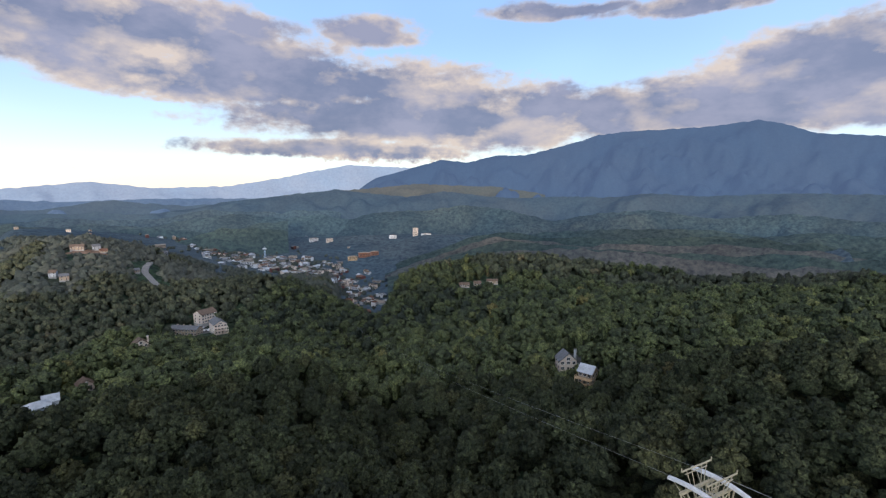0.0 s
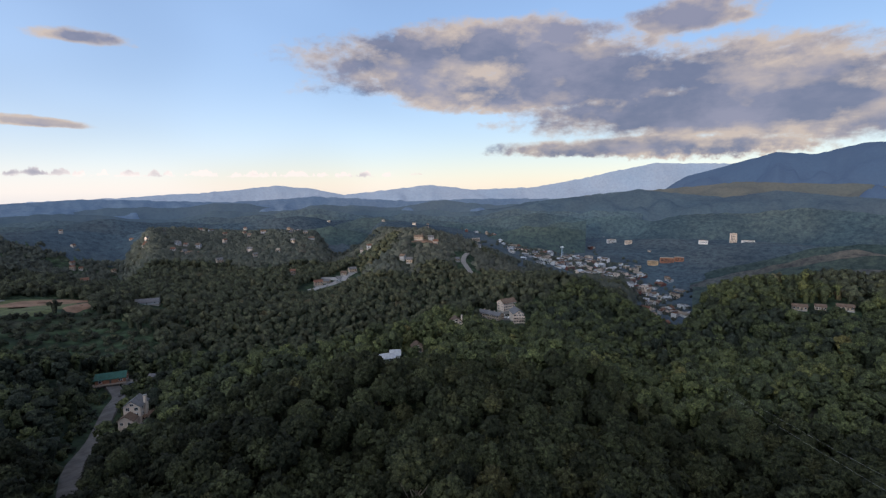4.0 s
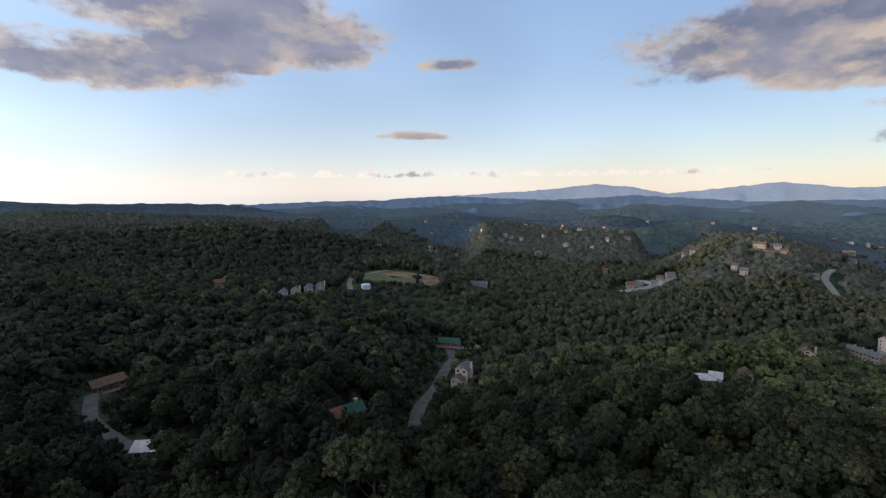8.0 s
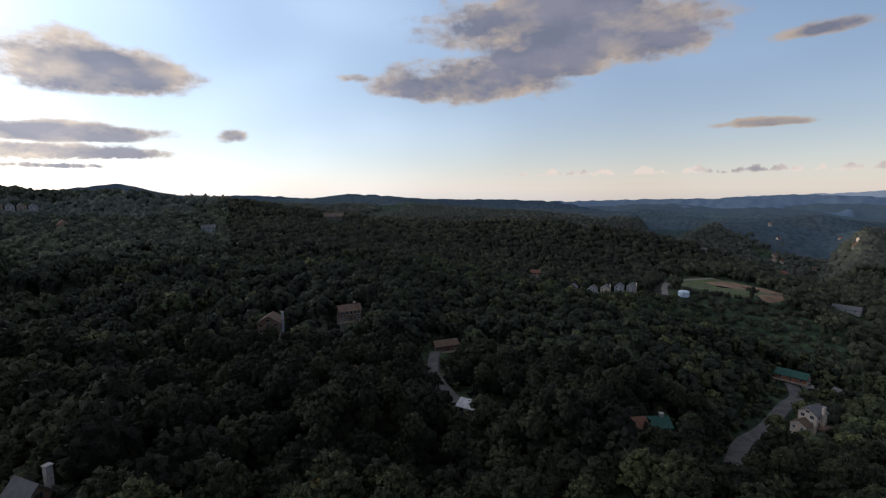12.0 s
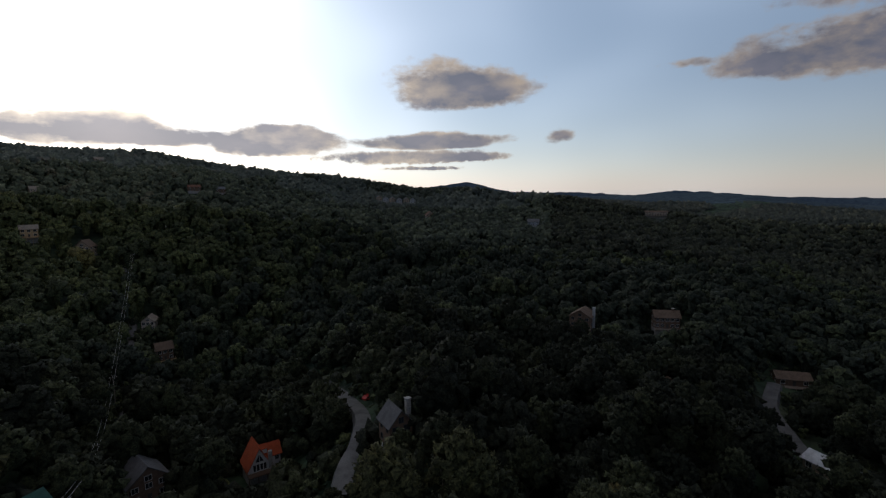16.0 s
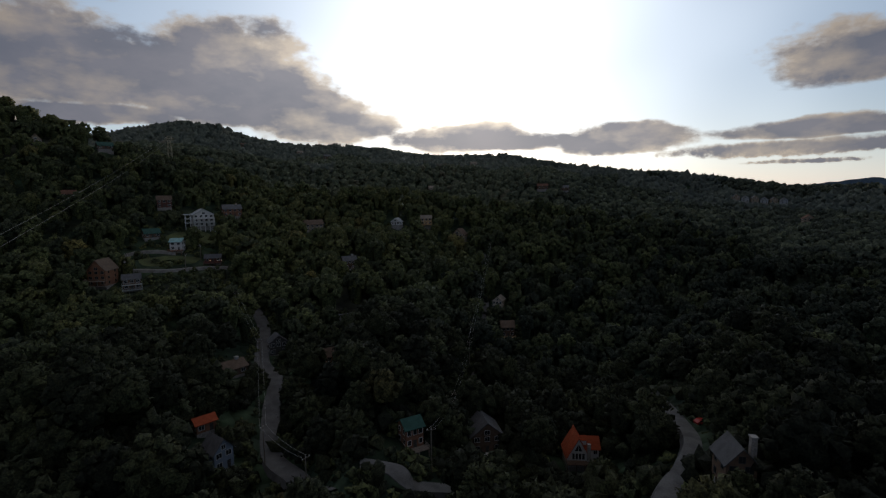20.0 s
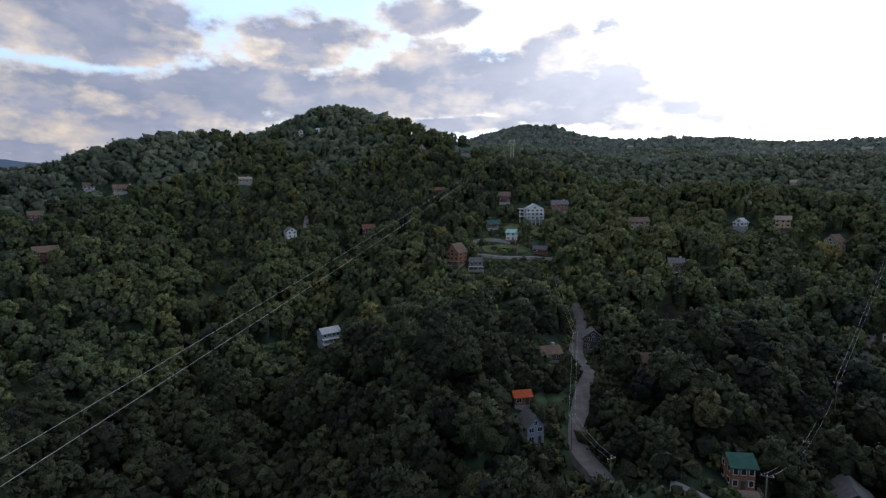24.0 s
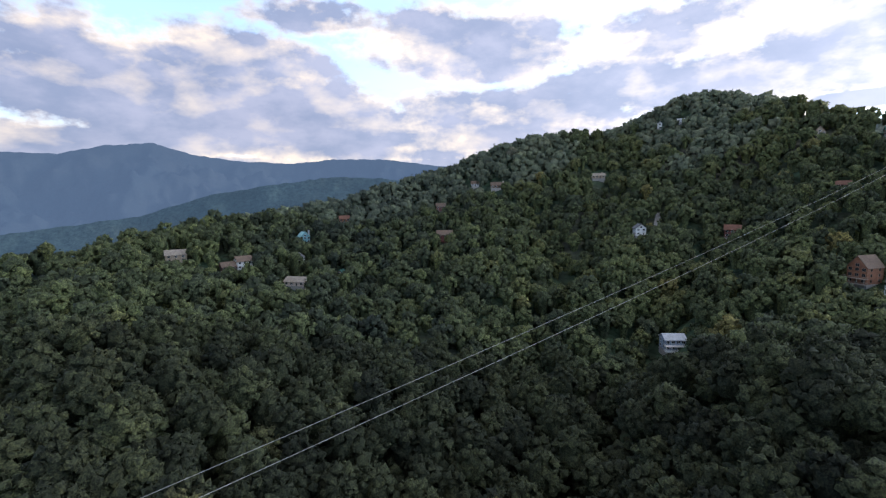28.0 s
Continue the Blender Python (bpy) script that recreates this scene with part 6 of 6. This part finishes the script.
lattice_tower("cable_car_tower", "slim steel lattice tower standing in the woods", VALLEY, land_at(*place(*VALLEY)), land_at(*place(*VALLEY)) + 31, 8.0, 2.4, 14, 7, 0.34, 4.5, True, M_RUST_STEEL)
lattice_tower("cable_car_tower", "steel lattice tower near the town", TOWN_END, land_at(*place(*TOWN_END)), land_at(*place(*TOWN_END)) + 44, 12, 3.0, 14, 8, 0.6, 8, True, M_RUST_STEEL)
hill_x, hill_y, _ = lane(*HILL, 3.0, 0)
lattice_tower("cable_car_tower", "slender tower on the ridge with two white saddles", (math.degrees(math.atan2(-hill_x, hill_y)) % 360, math.hypot(hill_x, hill_y)),
              land_at(hill_x, hill_y), 348.2, 4.0, 2.0, along, 6, 0.2, 3.4)
CLEARED.append((near_x, near_y, 7))
CLEARED.append((*place(*HILL), 8))
CLEARED.append((*place(*VALLEY), 10))
va, ta = place(*VALLEY), place(*TOWN_END)
vz, tz = land_at(*va) + 30.6, land_at(*ta) + 43.6
for off in (0.9, 5.1):
    a, b = lane(*HILL, off, 348.6), lane(*NEAR, off, 268.0)
    wire("track_cable", "pale steel cable of the cable car line", a, b, 5.0, 0.031, n=60)
    c = (va[0] + (off - 3), va[1], vz)
    wire("track_cable", "pale steel cable running down to the valley tower", b, c, 14.0, 0.016, n=60)
    wire("track_cable", "pale steel cable running on to the town", c, (ta[0] + (off - 3), ta[1], tz), 25.0, 0.03, n=40)


# ---- the town in the valley ----
def town_block(x, y, w, d, hgt, turn, wall, roof, pitched, label, name="building", group="town buildings"):
    top = stand(name, label, "building", x, y, turn, None, group)
    bm = bmesh.new()
    if pitched:
        gable(bm, w, d, hgt, d * 0.22, "x")
    else:
        add_box(bm, (-w / 2, -d / 2, -3), (w / 2, d / 2, hgt))
    walls = part("wall", bm, wall, top)
    bm = bmesh.new()
    if pitched:
        bm.free()
        bm = roof_mesh(w, d, hgt, d * 0.22, "x", 0.8, 0.3)
    else:
        add_box(bm, (-w / 2 - 0.3, -d / 2 - 0.3, hgt + 0.004), (w / 2 + 0.3, d / 2 + 0.3, hgt + 0.7))
        add_box(bm, (-w / 5, -d / 5, hgt + 0.7), (w / 8, d / 6, hgt + 2.4))
    part("roof", bm, roof, top)
    floors = max(1, int(hgt // 3.4))
    for s in range(floors):
        bm = bmesh.new()
        add_box(bm, (-w * 0.44, -d / 2 - 0.12, s * 3.4 + 1.1), (w * 0.44, -d / 2 - 0.01, s * 3.4 + 2.6))
        part("window_band", bm, M_PANE, walls, "row of windows")
    return top


town = random.Random(11)
T_WALLS = (M_WHITE, M_CREAM, M_TAN, M_GREY, M_WHITE, M_RED)
T_ROOFS = (R_WHITE, R_GREY, R_TAN, R_RUST, R_GREY, R_TAN, R_BROWN)
street = [(27.0, 2780), (25.6, 2350), (22.6, 2090), (18.6, 1960), (14.6, 1830), (11.8, 1720), (9.6, 1760)]
line = smooth_line(street, 12)
road("road", "main street through the town", street, 13, M_ASPHALT, 0)
for n in range(230):
    p = line[town.randrange(len(line))]
    q = line[(line.index(p) + 1) % len(line)] - p
    s = Vector((-q.y, q.x, 0)).normalized() if q.length > 0 and q.length < 400 else Vector((1, 0, 0))
    side = town.choice((-1, 1)) * (16 + abs(town.gauss(0, 1)) * 105)
    x, y = (p + s * side).xy
    x, y = x + town.uniform(-20, 20), y + town.uniform(-20, 20)
    w, d, hg = town.choice((16, 20, 26, 34, 44)), town.choice((12, 15, 18, 24)), town.choice((5, 6, 7, 8, 11, 14))
    town_block(x, y, w, d, hg, math.degrees(math.atan2(q.y, q.x)) + town.choice((0, 0, 90, 15)), town.choice(T_WALLS), town.choice(T_ROOFS), town.random() < 0.55,
               "town building with a pale roof in the valley")
for b, r, w, d, hg, wall, lab in ((3.3, 2520, 26, 18, 42, M_CREAM, "tall pale hotel tower above the trees"), (2.0, 2500, 50, 16, 8, M_WHITE, "low white hotel wing above trees"),
                                  (6.0, 2440, 36, 18, 13, M_WHITE, "white hotel on the hillside"), (15.2, 2560, 44, 18, 17, M_WHITE, "white hotel across the valley"),
                                  (13.4, 2470, 32, 16, 17, M_CREAM, "pale hotel block across the valley"), (9.4, 2170, 52, 20, 19, M_LOG, "orange-walled hotel at the town edge"),
                                  (10.8, 2150, 40, 20, 17, M_PALE_TIMBER, "ochre hotel block in the valley"), (8.2, 2180, 34, 18, 15, M_LOG, "orange hotel wing near the woods"),
                                  (12.2, 1790, 46, 18, 15, M_CREAM, "long cream hotel at the near edge of town"), (24.6, 2620, 48, 22, 15, M_WHITE, "white block at the far end of town")):
    x, y = place(b, r)
    town_block(x, y, w, d, hg, b + 8, wall, R_TAN, False, lab, "hotel", "hotels")


def needle_tower(where, height):
    x, y = place(*where)
    top = stand("observation_tower", "slim pale green observation tower with a white saucer head", "observation tower", x, y)
    for k in range(3):
        a = 2 * math.pi * k / 3
        bm = bmesh.new()
        add_beam(bm, (math.cos(a) * 4.5, math.sin(a) * 4.5, -1), (math.cos(a) * 2.2, math.sin(a) * 2.2, height - 8), 1.3)
        part("leg", bm, M_TANK, top)
    bm = bmesh.new()
    add_tube(bm, [(0, 0, height - 8), (0, 0, height - 5), (0, 0, height - 3.4), (0, 0, height)], [3, 9, 9.6, 2], 20)
    part("saucer", bm, M_TRIM, top, "white saucer")
    bm = bmesh.new()
    add_tube(bm, [(0, 0, height), (0, 0, height + 9)], [0.5, 0.15], 6)
    part("mast", bm, M_STEEL, top)


needle_tower((20.6, 2110), 52)


# ---- woods ----


def ball(level):
    bm = bmesh.new()
    bmesh.ops.create_icosphere(bm, subdivisions=level, radius=1.0)
    v = np.array([p.co[:] for p in bm.verts])
    f = np.array([[p.index for p in q.verts] for q in bm.faces])
    bm.free()
    return v, f


def top_of(v, f, floor):
    """The part of a ball above a height, with its corners numbered anew."""
    keep = (v[f][:, :, 2] > floor).any(1)
    f = f[keep]
    used = np.unique(f)
    back = np.zeros(len(v), int)
    back[used] = np.arange(len(used))
    return v[used], back[f]


rng = np.random.default_rng(7)


def tuft(level):
    if level == 0:
        v = np.array([(1, 0, 0), (-1, 0, 0), (0, 1, 0), (0, -1, 0), (0, 0, 1), (0, 0, -1)], float)
        f = np.array([(0, 2, 4), (2, 1, 4), (1, 3, 4), (3, 0, 4), (2, 0, 5), (1, 2, 5), (3, 1, 5), (0, 3, 5)])
        return v, f
    return ball(1) if level == 1 else ball(2)


def crown_form(tufts, size, level=0, sprays=0, spray=0.06, core=True, tall=1.4):
    """A broadleaf crown of unit size: tufts of leaves heaped over a dome, with loose sprays at the edges."""
    vs, fs, ns, start = [], [], [], 0

    def take(v, f, n):
        nonlocal start
        vs.append(v), fs.append(f + start), ns.append(n)
        start += len(v)

    if core:
        v, f = top_of(*ball(1), -0.1)
        take(v * (0.72, 0.72, 0.72 * tall), f, v)
    else:
        # shaded lower boughs round the stem
        ring = np.array([(math.cos(a), math.sin(a), 0) for a in np.arange(6) * math.pi / 3])
        v = np.concatenate([ring * 0.66 + (0, 0, 0.25), ring * 0.34 - (0, 0, 1.9)])
        f = np.array([q for k in range(6) for q in ((k, k + 6, (k + 1) % 6), ((k + 1) % 6, k + 6, (k + 1) % 6 + 6))])
        take(v, f, np.concatenate([ring, ring]) + (0, 0, -0.2))
    tv, tf = tuft(level)
    turn = rng.uniform(0, 6.28)
    mids = []
    for k in range(tufts):
        z = 1 - (k + 0.5) / tufts * 1.22 + rng.normal() * 0.05
        z = min(max(z, -0.25), 0.98)
        a = turn + k * 2.39996 + rng.normal() * 0.25
        d = np.array([math.cos(a) * math.sqrt(1 - z * z), math.sin(a) * math.sqrt(1 - z * z), z])
        s = size * rng.uniform(0.7, 1.35)
        mid = d * rng.uniform(0.70, 0.92) * (1, 1, tall)
        # crowns narrow towards the top
        mid[:2] *= 1.08 - 0.2 * max(z, 0)
        q, _ = np.linalg.qr(rng.normal(size=(3, 3)))
        shape = tv @ q * (1 + rng.normal(size=(len(tv), 1)) * 0.17)
        take(mid + shape * s, tf, 0.45 * shape + 0.62 * d)
        mids.append((mid, s))
    if sprays:
        pick = rng.integers(0, tufts, sprays)
        d = rng.normal(size=(sprays, 3))
        d[:, 2] = np.abs(d[:, 2]) - 0.2
        d /= np.linalg.norm(d, axis=1)[:, None]
        p = np.array([mids[k][0] for k in pick]) + d * np.array([mids[k][1] for k in pick])[:, None] * rng.uniform(0.9, 1.2, (sprays, 1))
        n = d + rng.normal(size=(sprays, 3)) * 0.5
        side = np.cross(n, rng.normal(size=(sprays, 3)))
        side /= np.linalg.norm(side, axis=1)[:, None]
        up = np.cross(n / np.linalg.norm(n, axis=1)[:, None], side)
        s = spray * rng.uniform(0.6, 1.3, (sprays, 1))
        tri = np.stack([p + side * s, p - side * s * 0.6 + up * s * 0.8, p - side * s * 0.5 - up * s * 0.85], 1).reshape(-1, 3)
        take(tri, np.arange(len(tri)).reshape(-1, 3), np.repeat(0.6 * d + 0.4 * n, 3, 0))
    return np.concatenate(vs), np.concatenate(fs), np.concatenate(ns)


def scatter(spacing, inner, outer, jitter=0.46, keep=1.0):
    """Tree spots on a shaken grid between two distances, off the cleared ground."""
    n = int(2 * outer / spacing)
    a, b = np.meshgrid(np.arange(n), np.arange(n))
    x = (a + 0.5 * (b % 2)).ravel() * spacing - outer
    y = b.ravel() * spacing - outer
    x, y = x + rng.uniform(-jitter, jitter, len(x)) * spacing, y + rng.uniform(-jitter, jitter, len(x)) * spacing
    r = np.hypot(x, y)
    ok = (r >= inner) & (r < outer)
    x, y = x[ok], y[ok]
    for cx, cy, cr in CLEARED:
        ok = (x - cx) ** 2 + (y - cy) ** 2 > (cr * keep) ** 2
        x, y = x[ok], y[ok]
    return x, y


def growth(x, y):
    """Share of full height that trees reach at each spot."""
    g = np.ones(len(x))
    for cx, cy, cr, share in LOW:
        near = (x - cx) ** 2 + (y - cy) ** 2 < cr * cr
        g[near] = np.minimum(g[near], share)
    return g


def woods(name, label, forms, x, y, width, height, mat, shake=0.035, up=0.1):
    """Many crowns joined into one mesh, each with a tint of its own."""
    z = land(x, y)
    which = rng.integers(0, len(forms), len(x))
    low = growth(x, y)
    stand = swell(x / 140 + 5, y / 140) * 0.2 + swell(x / 420, y / 420 + 3) * 0.14
    bare = 0.5 * np.exp(-((x + 560) ** 2 + (y - 690) ** 2) / 270 ** 2) + 0.26 * np.exp(-((x + 470) ** 2 + (y - 330) ** 2) / 250 ** 2) + 0.3 * np.exp(-((x + 430) ** 2 + (y - 830) ** 2) / 170 ** 2)
    # light and shade painted into the tint, by bearing and distance from the camera
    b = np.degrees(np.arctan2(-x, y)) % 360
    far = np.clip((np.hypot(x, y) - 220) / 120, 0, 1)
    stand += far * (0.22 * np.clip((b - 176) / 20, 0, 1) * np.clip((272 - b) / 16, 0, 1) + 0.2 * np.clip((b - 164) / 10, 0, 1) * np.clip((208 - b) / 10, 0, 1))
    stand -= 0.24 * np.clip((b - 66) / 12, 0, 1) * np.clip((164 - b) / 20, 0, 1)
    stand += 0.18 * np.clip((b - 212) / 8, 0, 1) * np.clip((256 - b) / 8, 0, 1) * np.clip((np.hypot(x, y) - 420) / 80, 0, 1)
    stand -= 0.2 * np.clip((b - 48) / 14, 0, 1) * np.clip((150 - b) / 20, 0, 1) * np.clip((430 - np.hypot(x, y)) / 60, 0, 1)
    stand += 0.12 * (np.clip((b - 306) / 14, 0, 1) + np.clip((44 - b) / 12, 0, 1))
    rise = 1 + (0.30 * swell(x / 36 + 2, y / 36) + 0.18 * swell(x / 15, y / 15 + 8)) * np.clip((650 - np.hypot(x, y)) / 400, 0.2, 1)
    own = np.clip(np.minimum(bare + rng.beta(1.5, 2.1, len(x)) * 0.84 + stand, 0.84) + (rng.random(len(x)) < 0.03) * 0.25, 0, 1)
    vs, ts, cs, ns, start = [], [], [], [], 0
    for k, (v, f, bough) in enumerate(forms):
        s = which == k
        m = int(s.sum())
        if not m:
            continue
        t = rng.uniform(0, 2 * np.pi, m)
        w = rng.uniform(*width, m) / 2
        g = low[s]
        w, h = w * (0.45 + 0.55 * g), rng.uniform(*height, m) * g * rise[s]
        p = np.repeat(v[None], m, 0) * (1 + rng.normal(size=(m, len(v), 1)) * shake)
        px = (p[:, :, 0] * np.cos(t)[:, None] - p[:, :, 1] * np.sin(t)[:, None]) * w[:, None] + x[s][:, None]
        py = (p[:, :, 0] * np.sin(t)[:, None] + p[:, :, 1] * np.cos(t)[:, None]) * w[:, None] + y[s][:, None]
        pz = z[s][:, None] + (h - 1.45 * w)[:, None] + w[:, None] * p[:, :, 2]
        vs.append(np.stack([px, py, pz], 2).reshape(-1, 3))
        ts.append((f[None] + (np.arange(m) * len(v))[:, None, None] + start).reshape(-1, 3))
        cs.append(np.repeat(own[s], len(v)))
        bx = bough[None, :, 0] * np.cos(t)[:, None] - bough[None, :, 1] * np.sin(t)[:, None]
        by = bough[None, :, 0] * np.sin(t)[:, None] + bough[None, :, 1] * np.cos(t)[:, None]
        ns.append(np.stack([bx, by, np.broadcast_to(bough[None, :, 2] + up, bx.shape)], 2).reshape(-1, 3))
        start += m * len(v)
    me = array_mesh(name, np.concatenate(vs), np.concatenate(ts), mat, smooth=False)
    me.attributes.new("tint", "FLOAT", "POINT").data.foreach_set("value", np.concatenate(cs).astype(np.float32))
    ns = np.concatenate(ns)
    ns /= np.linalg.norm(ns, axis=1)[:, None]
    me.normals_split_custom_set_from_vertices(ns.astype(np.float32))
    return tagged(new(name, me), label, "woods", kind="stuff")


MID_FORMS = [crown_form(34, 0.235, 0, 210, 0.07) for _ in range(8)]
BIG_FORMS = [crown_form(20, 0.31, 0, 96, 0.085, False, 1.2) for _ in range(10)]
FAR_FORMS = [crown_form(11, 0.42, 0, 18, 0.14, False, 1.25) for _ in range(10)]
DISTANT_FORMS = [crown_form(5, 0.60, 0, 0, 0.24, False, 0.95) for _ in range(8)]


# ---- the trees that stand nearest, one by one ----
def tree_kind(sprays, lumps, tall):
    """Trunk with limbs, and a crown of small leaf sprays on rounded boughs."""
    v, f, bough = crown_form(lumps, 0.18, 0, sprays, 0.05)
    v = v * (1 + rng.normal(size=(len(v), 1)) * 0.03)
    v = np.stack([v[:, 0] * 3.4, v[:, 1] * 3.4, tall - 4.9 + 3.4 * v[:, 2]], 1)
    crown = array_mesh("crown", v, f, M_LEAF, smooth=False)
    crown.normals_split_custom_set_from_vertices((bough / np.linalg.norm(bough, axis=1)[:, None]).astype(np.float32))
    bm = bmesh.new()
    add_tube(bm, [(0, 0, -1.0), (0.1, 0.05, tall * 0.3), (-0.1, 0.1, tall * 0.62), (0.05, 0, tall * 0.86)], [0.32, 0.25, 0.17, 0.05], 7)
    for k in range(5):
        a = 2 * math.pi * k / 5 + rng.uniform(-0.4, 0.4)
        z = tall * rng.uniform(0.32, 0.5)
        e = (math.cos(a) * 2.5, math.sin(a) * 2.5, z + tall * 0.22)
        add_tube(bm, [(0, 0, z), (e[0] * 0.5, e[1] * 0.5, z + tall * 0.09), e], [0.12, 0.08, 0.03], 5)
    trunk = bpy.data.meshes.new("trunk")
    bm.to_mesh(trunk)
    bm.free()
    trunk.materials.append(M_BARK)
    top = new("tree")
    for nm, me in (("trunk", trunk), ("crown", crown)):
        new(nm, me).parent = top
    return tagged(top, "broadleaf tree in full dark green summer leaf", "tree", "nearest trees")


def plant_near_trees():
    kinds = [tree_kind(1300, n, tall) for n, tall in ((84, 14), (94, 16), (80, 13), (96, 17), (82, 12))]
    x, y = scatter(6.9, 60, NEAR_EDGE)
    # wider crowns, farther apart, on the west side
    west = (np.degrees(np.arctan2(-x, y)) % 360 - 222 + 180) % 360 - 180
    west = np.abs(west) < 90
    kept = ~west | (rng.random(len(x)) < 0.56)
    x, y, west = x[kept], y[kept], west[kept]
    z, low = land(x, y), growth(x, y)
    for k, (a, b, c) in enumerate(zip(x, y, z)):
        s = rng.uniform(0.9, 1.35) * (0.3 + 0.7 * low[k]) * (1.3 if west[k] else 1.0)
        spot = Matrix.LocRotScale((a, b, c), Euler((0, 0, rng.uniform(0, 6.28))), (s * rng.uniform(0.85, 1.15), s, s * rng.uniform(0.85, 1.1)))
        if k < len(kinds):
            kinds[k].matrix_basis = spot
        else:
            made = copy_thing(kinds[rng.integers(0, len(kinds))], Matrix.Identity(4))
            made.matrix_basis = spot


NEAR_EDGE = 90.0
plant_near_trees()


def plant_woods():
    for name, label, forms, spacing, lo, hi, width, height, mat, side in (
            ("near_woods", "dense green broadleaf trees in late summer leaf", MID_FORMS, 6.4, 90, 205, (5.4, 9.0), (10, 18), M_SHADED_WOODS, "east"),
            ("near_woods", "tall broad trees in late summer leaf", MID_FORMS, 9.8, 90, 215, (9.0, 14.6), (12, 20), M_SHADED_WOODS, "west"),
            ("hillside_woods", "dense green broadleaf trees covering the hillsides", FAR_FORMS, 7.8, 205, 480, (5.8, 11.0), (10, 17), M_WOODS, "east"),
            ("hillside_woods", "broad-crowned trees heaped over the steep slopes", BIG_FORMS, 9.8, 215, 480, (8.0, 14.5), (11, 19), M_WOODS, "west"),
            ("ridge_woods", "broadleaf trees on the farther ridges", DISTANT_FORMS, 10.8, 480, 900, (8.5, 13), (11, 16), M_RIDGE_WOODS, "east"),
            ("ridge_woods", "broad green crowns along the high ridges", FAR_FORMS, 12.0, 480, 900, (11, 17), (12, 16), M_PEAK_WOODS, "west"),
            ("far_woods", "broadleaf trees on distant hills, paled for haze", DISTANT_FORMS[:4], 14.0, 900, 1680, (16, 22), (11, 14), M_FAR_WOODS, "east"),
            ("far_woods", "broadleaf trees on the sunset ridge, paled for haze", DISTANT_FORMS, 16.5, 900, 1500, (14, 21), (12, 17), M_DUSK_WOODS, "west")):
        ragged = 0.28 if lo > 400 else 0.0
        x, y = scatter(spacing, lo * (1 - ragged), min(hi * 1.35, 1700) if hi > 400 else hi, keep=1.22 if side == "west" and hi < 600 else 1.0)
        # the stands run into one another along ragged edges
        bearing, r = np.degrees(np.arctan2(-x, y)) % 360, np.hypot(x, y)
        shift = 1 + 0.24 * swell(x / 130, y / 130) + 0.08 * swell(x / 30, y / 30)
        edge = np.where(r > 400, r * shift, r)
        kept = (edge >= lo) & (edge < hi) if lo > 100 else (r < hi)
        west = (bearing > 132) & (bearing < 312)
        if side:
            kept &= west == (side == "west")
        # no trees beyond the peak and the south slope, where the camera can't see
        kept &= (r < 720) | (bearing < 223) | (bearing > 312)
        # few trees in the hollows behind the crests, hidden from the camera
        kept &= ~sunk(x, y) | (rng.random(len(x)) < 0.12)
        x, y = x[kept], y[kept]
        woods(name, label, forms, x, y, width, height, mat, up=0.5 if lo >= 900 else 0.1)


plant_woods()


def plant_undergrowth():
    """Bushes and saplings on the opened slopes round the houses."""
    forms = [crown_form(6, 0.5, 0, 12, 0.22, False) for _ in range(6)]
    x, y = scatter(4.7, 62, 430, keep=0.74)
    dense = growth(x, y) < 0.97
    for cx, cy, cr in CLEARED:
        dense |= (x - cx) ** 2 + (y - cy) ** 2 < (cr * 1.25 + 2) ** 2
    x, y = x[dense], y[dense]
    LOW.clear()
    ux, uy = scatter(7.4, 60, 205, keep=0.9)
    woods("understorey", "shaded young trees beneath the taller crowns", DISTANT_FORMS, ux, uy, (5.4, 9.0), (4.0, 8.0), M_SHADED_WOODS)
    ux, uy = scatter(7.0, 10, 60)
    woods("hilltop_woods", "broadleaf trees on the hilltop below", FAR_FORMS, ux, uy, (6.0, 9.5), (10, 16), M_SHADED_WOODS)
    woods("undergrowth", "low green bushes and saplings on the opened slopes", forms, x, y, (3.0, 5.6), (2.0, 4.2), M_WOODS)


plant_undergrowth()


def plant_town_trees():
    """Street and garden trees between the town's roofs."""
    spots = []
    for p in line:
        for k in range(9):
            a, d = rng.uniform(0, 6.28), 20 + abs(rng.normal()) * 120
            spots.append((p.x + math.cos(a) * d, p.y + math.sin(a) * d))
    x, y = np.array(spots).T
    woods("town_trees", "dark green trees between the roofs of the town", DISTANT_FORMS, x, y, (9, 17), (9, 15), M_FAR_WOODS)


plant_town_trees()
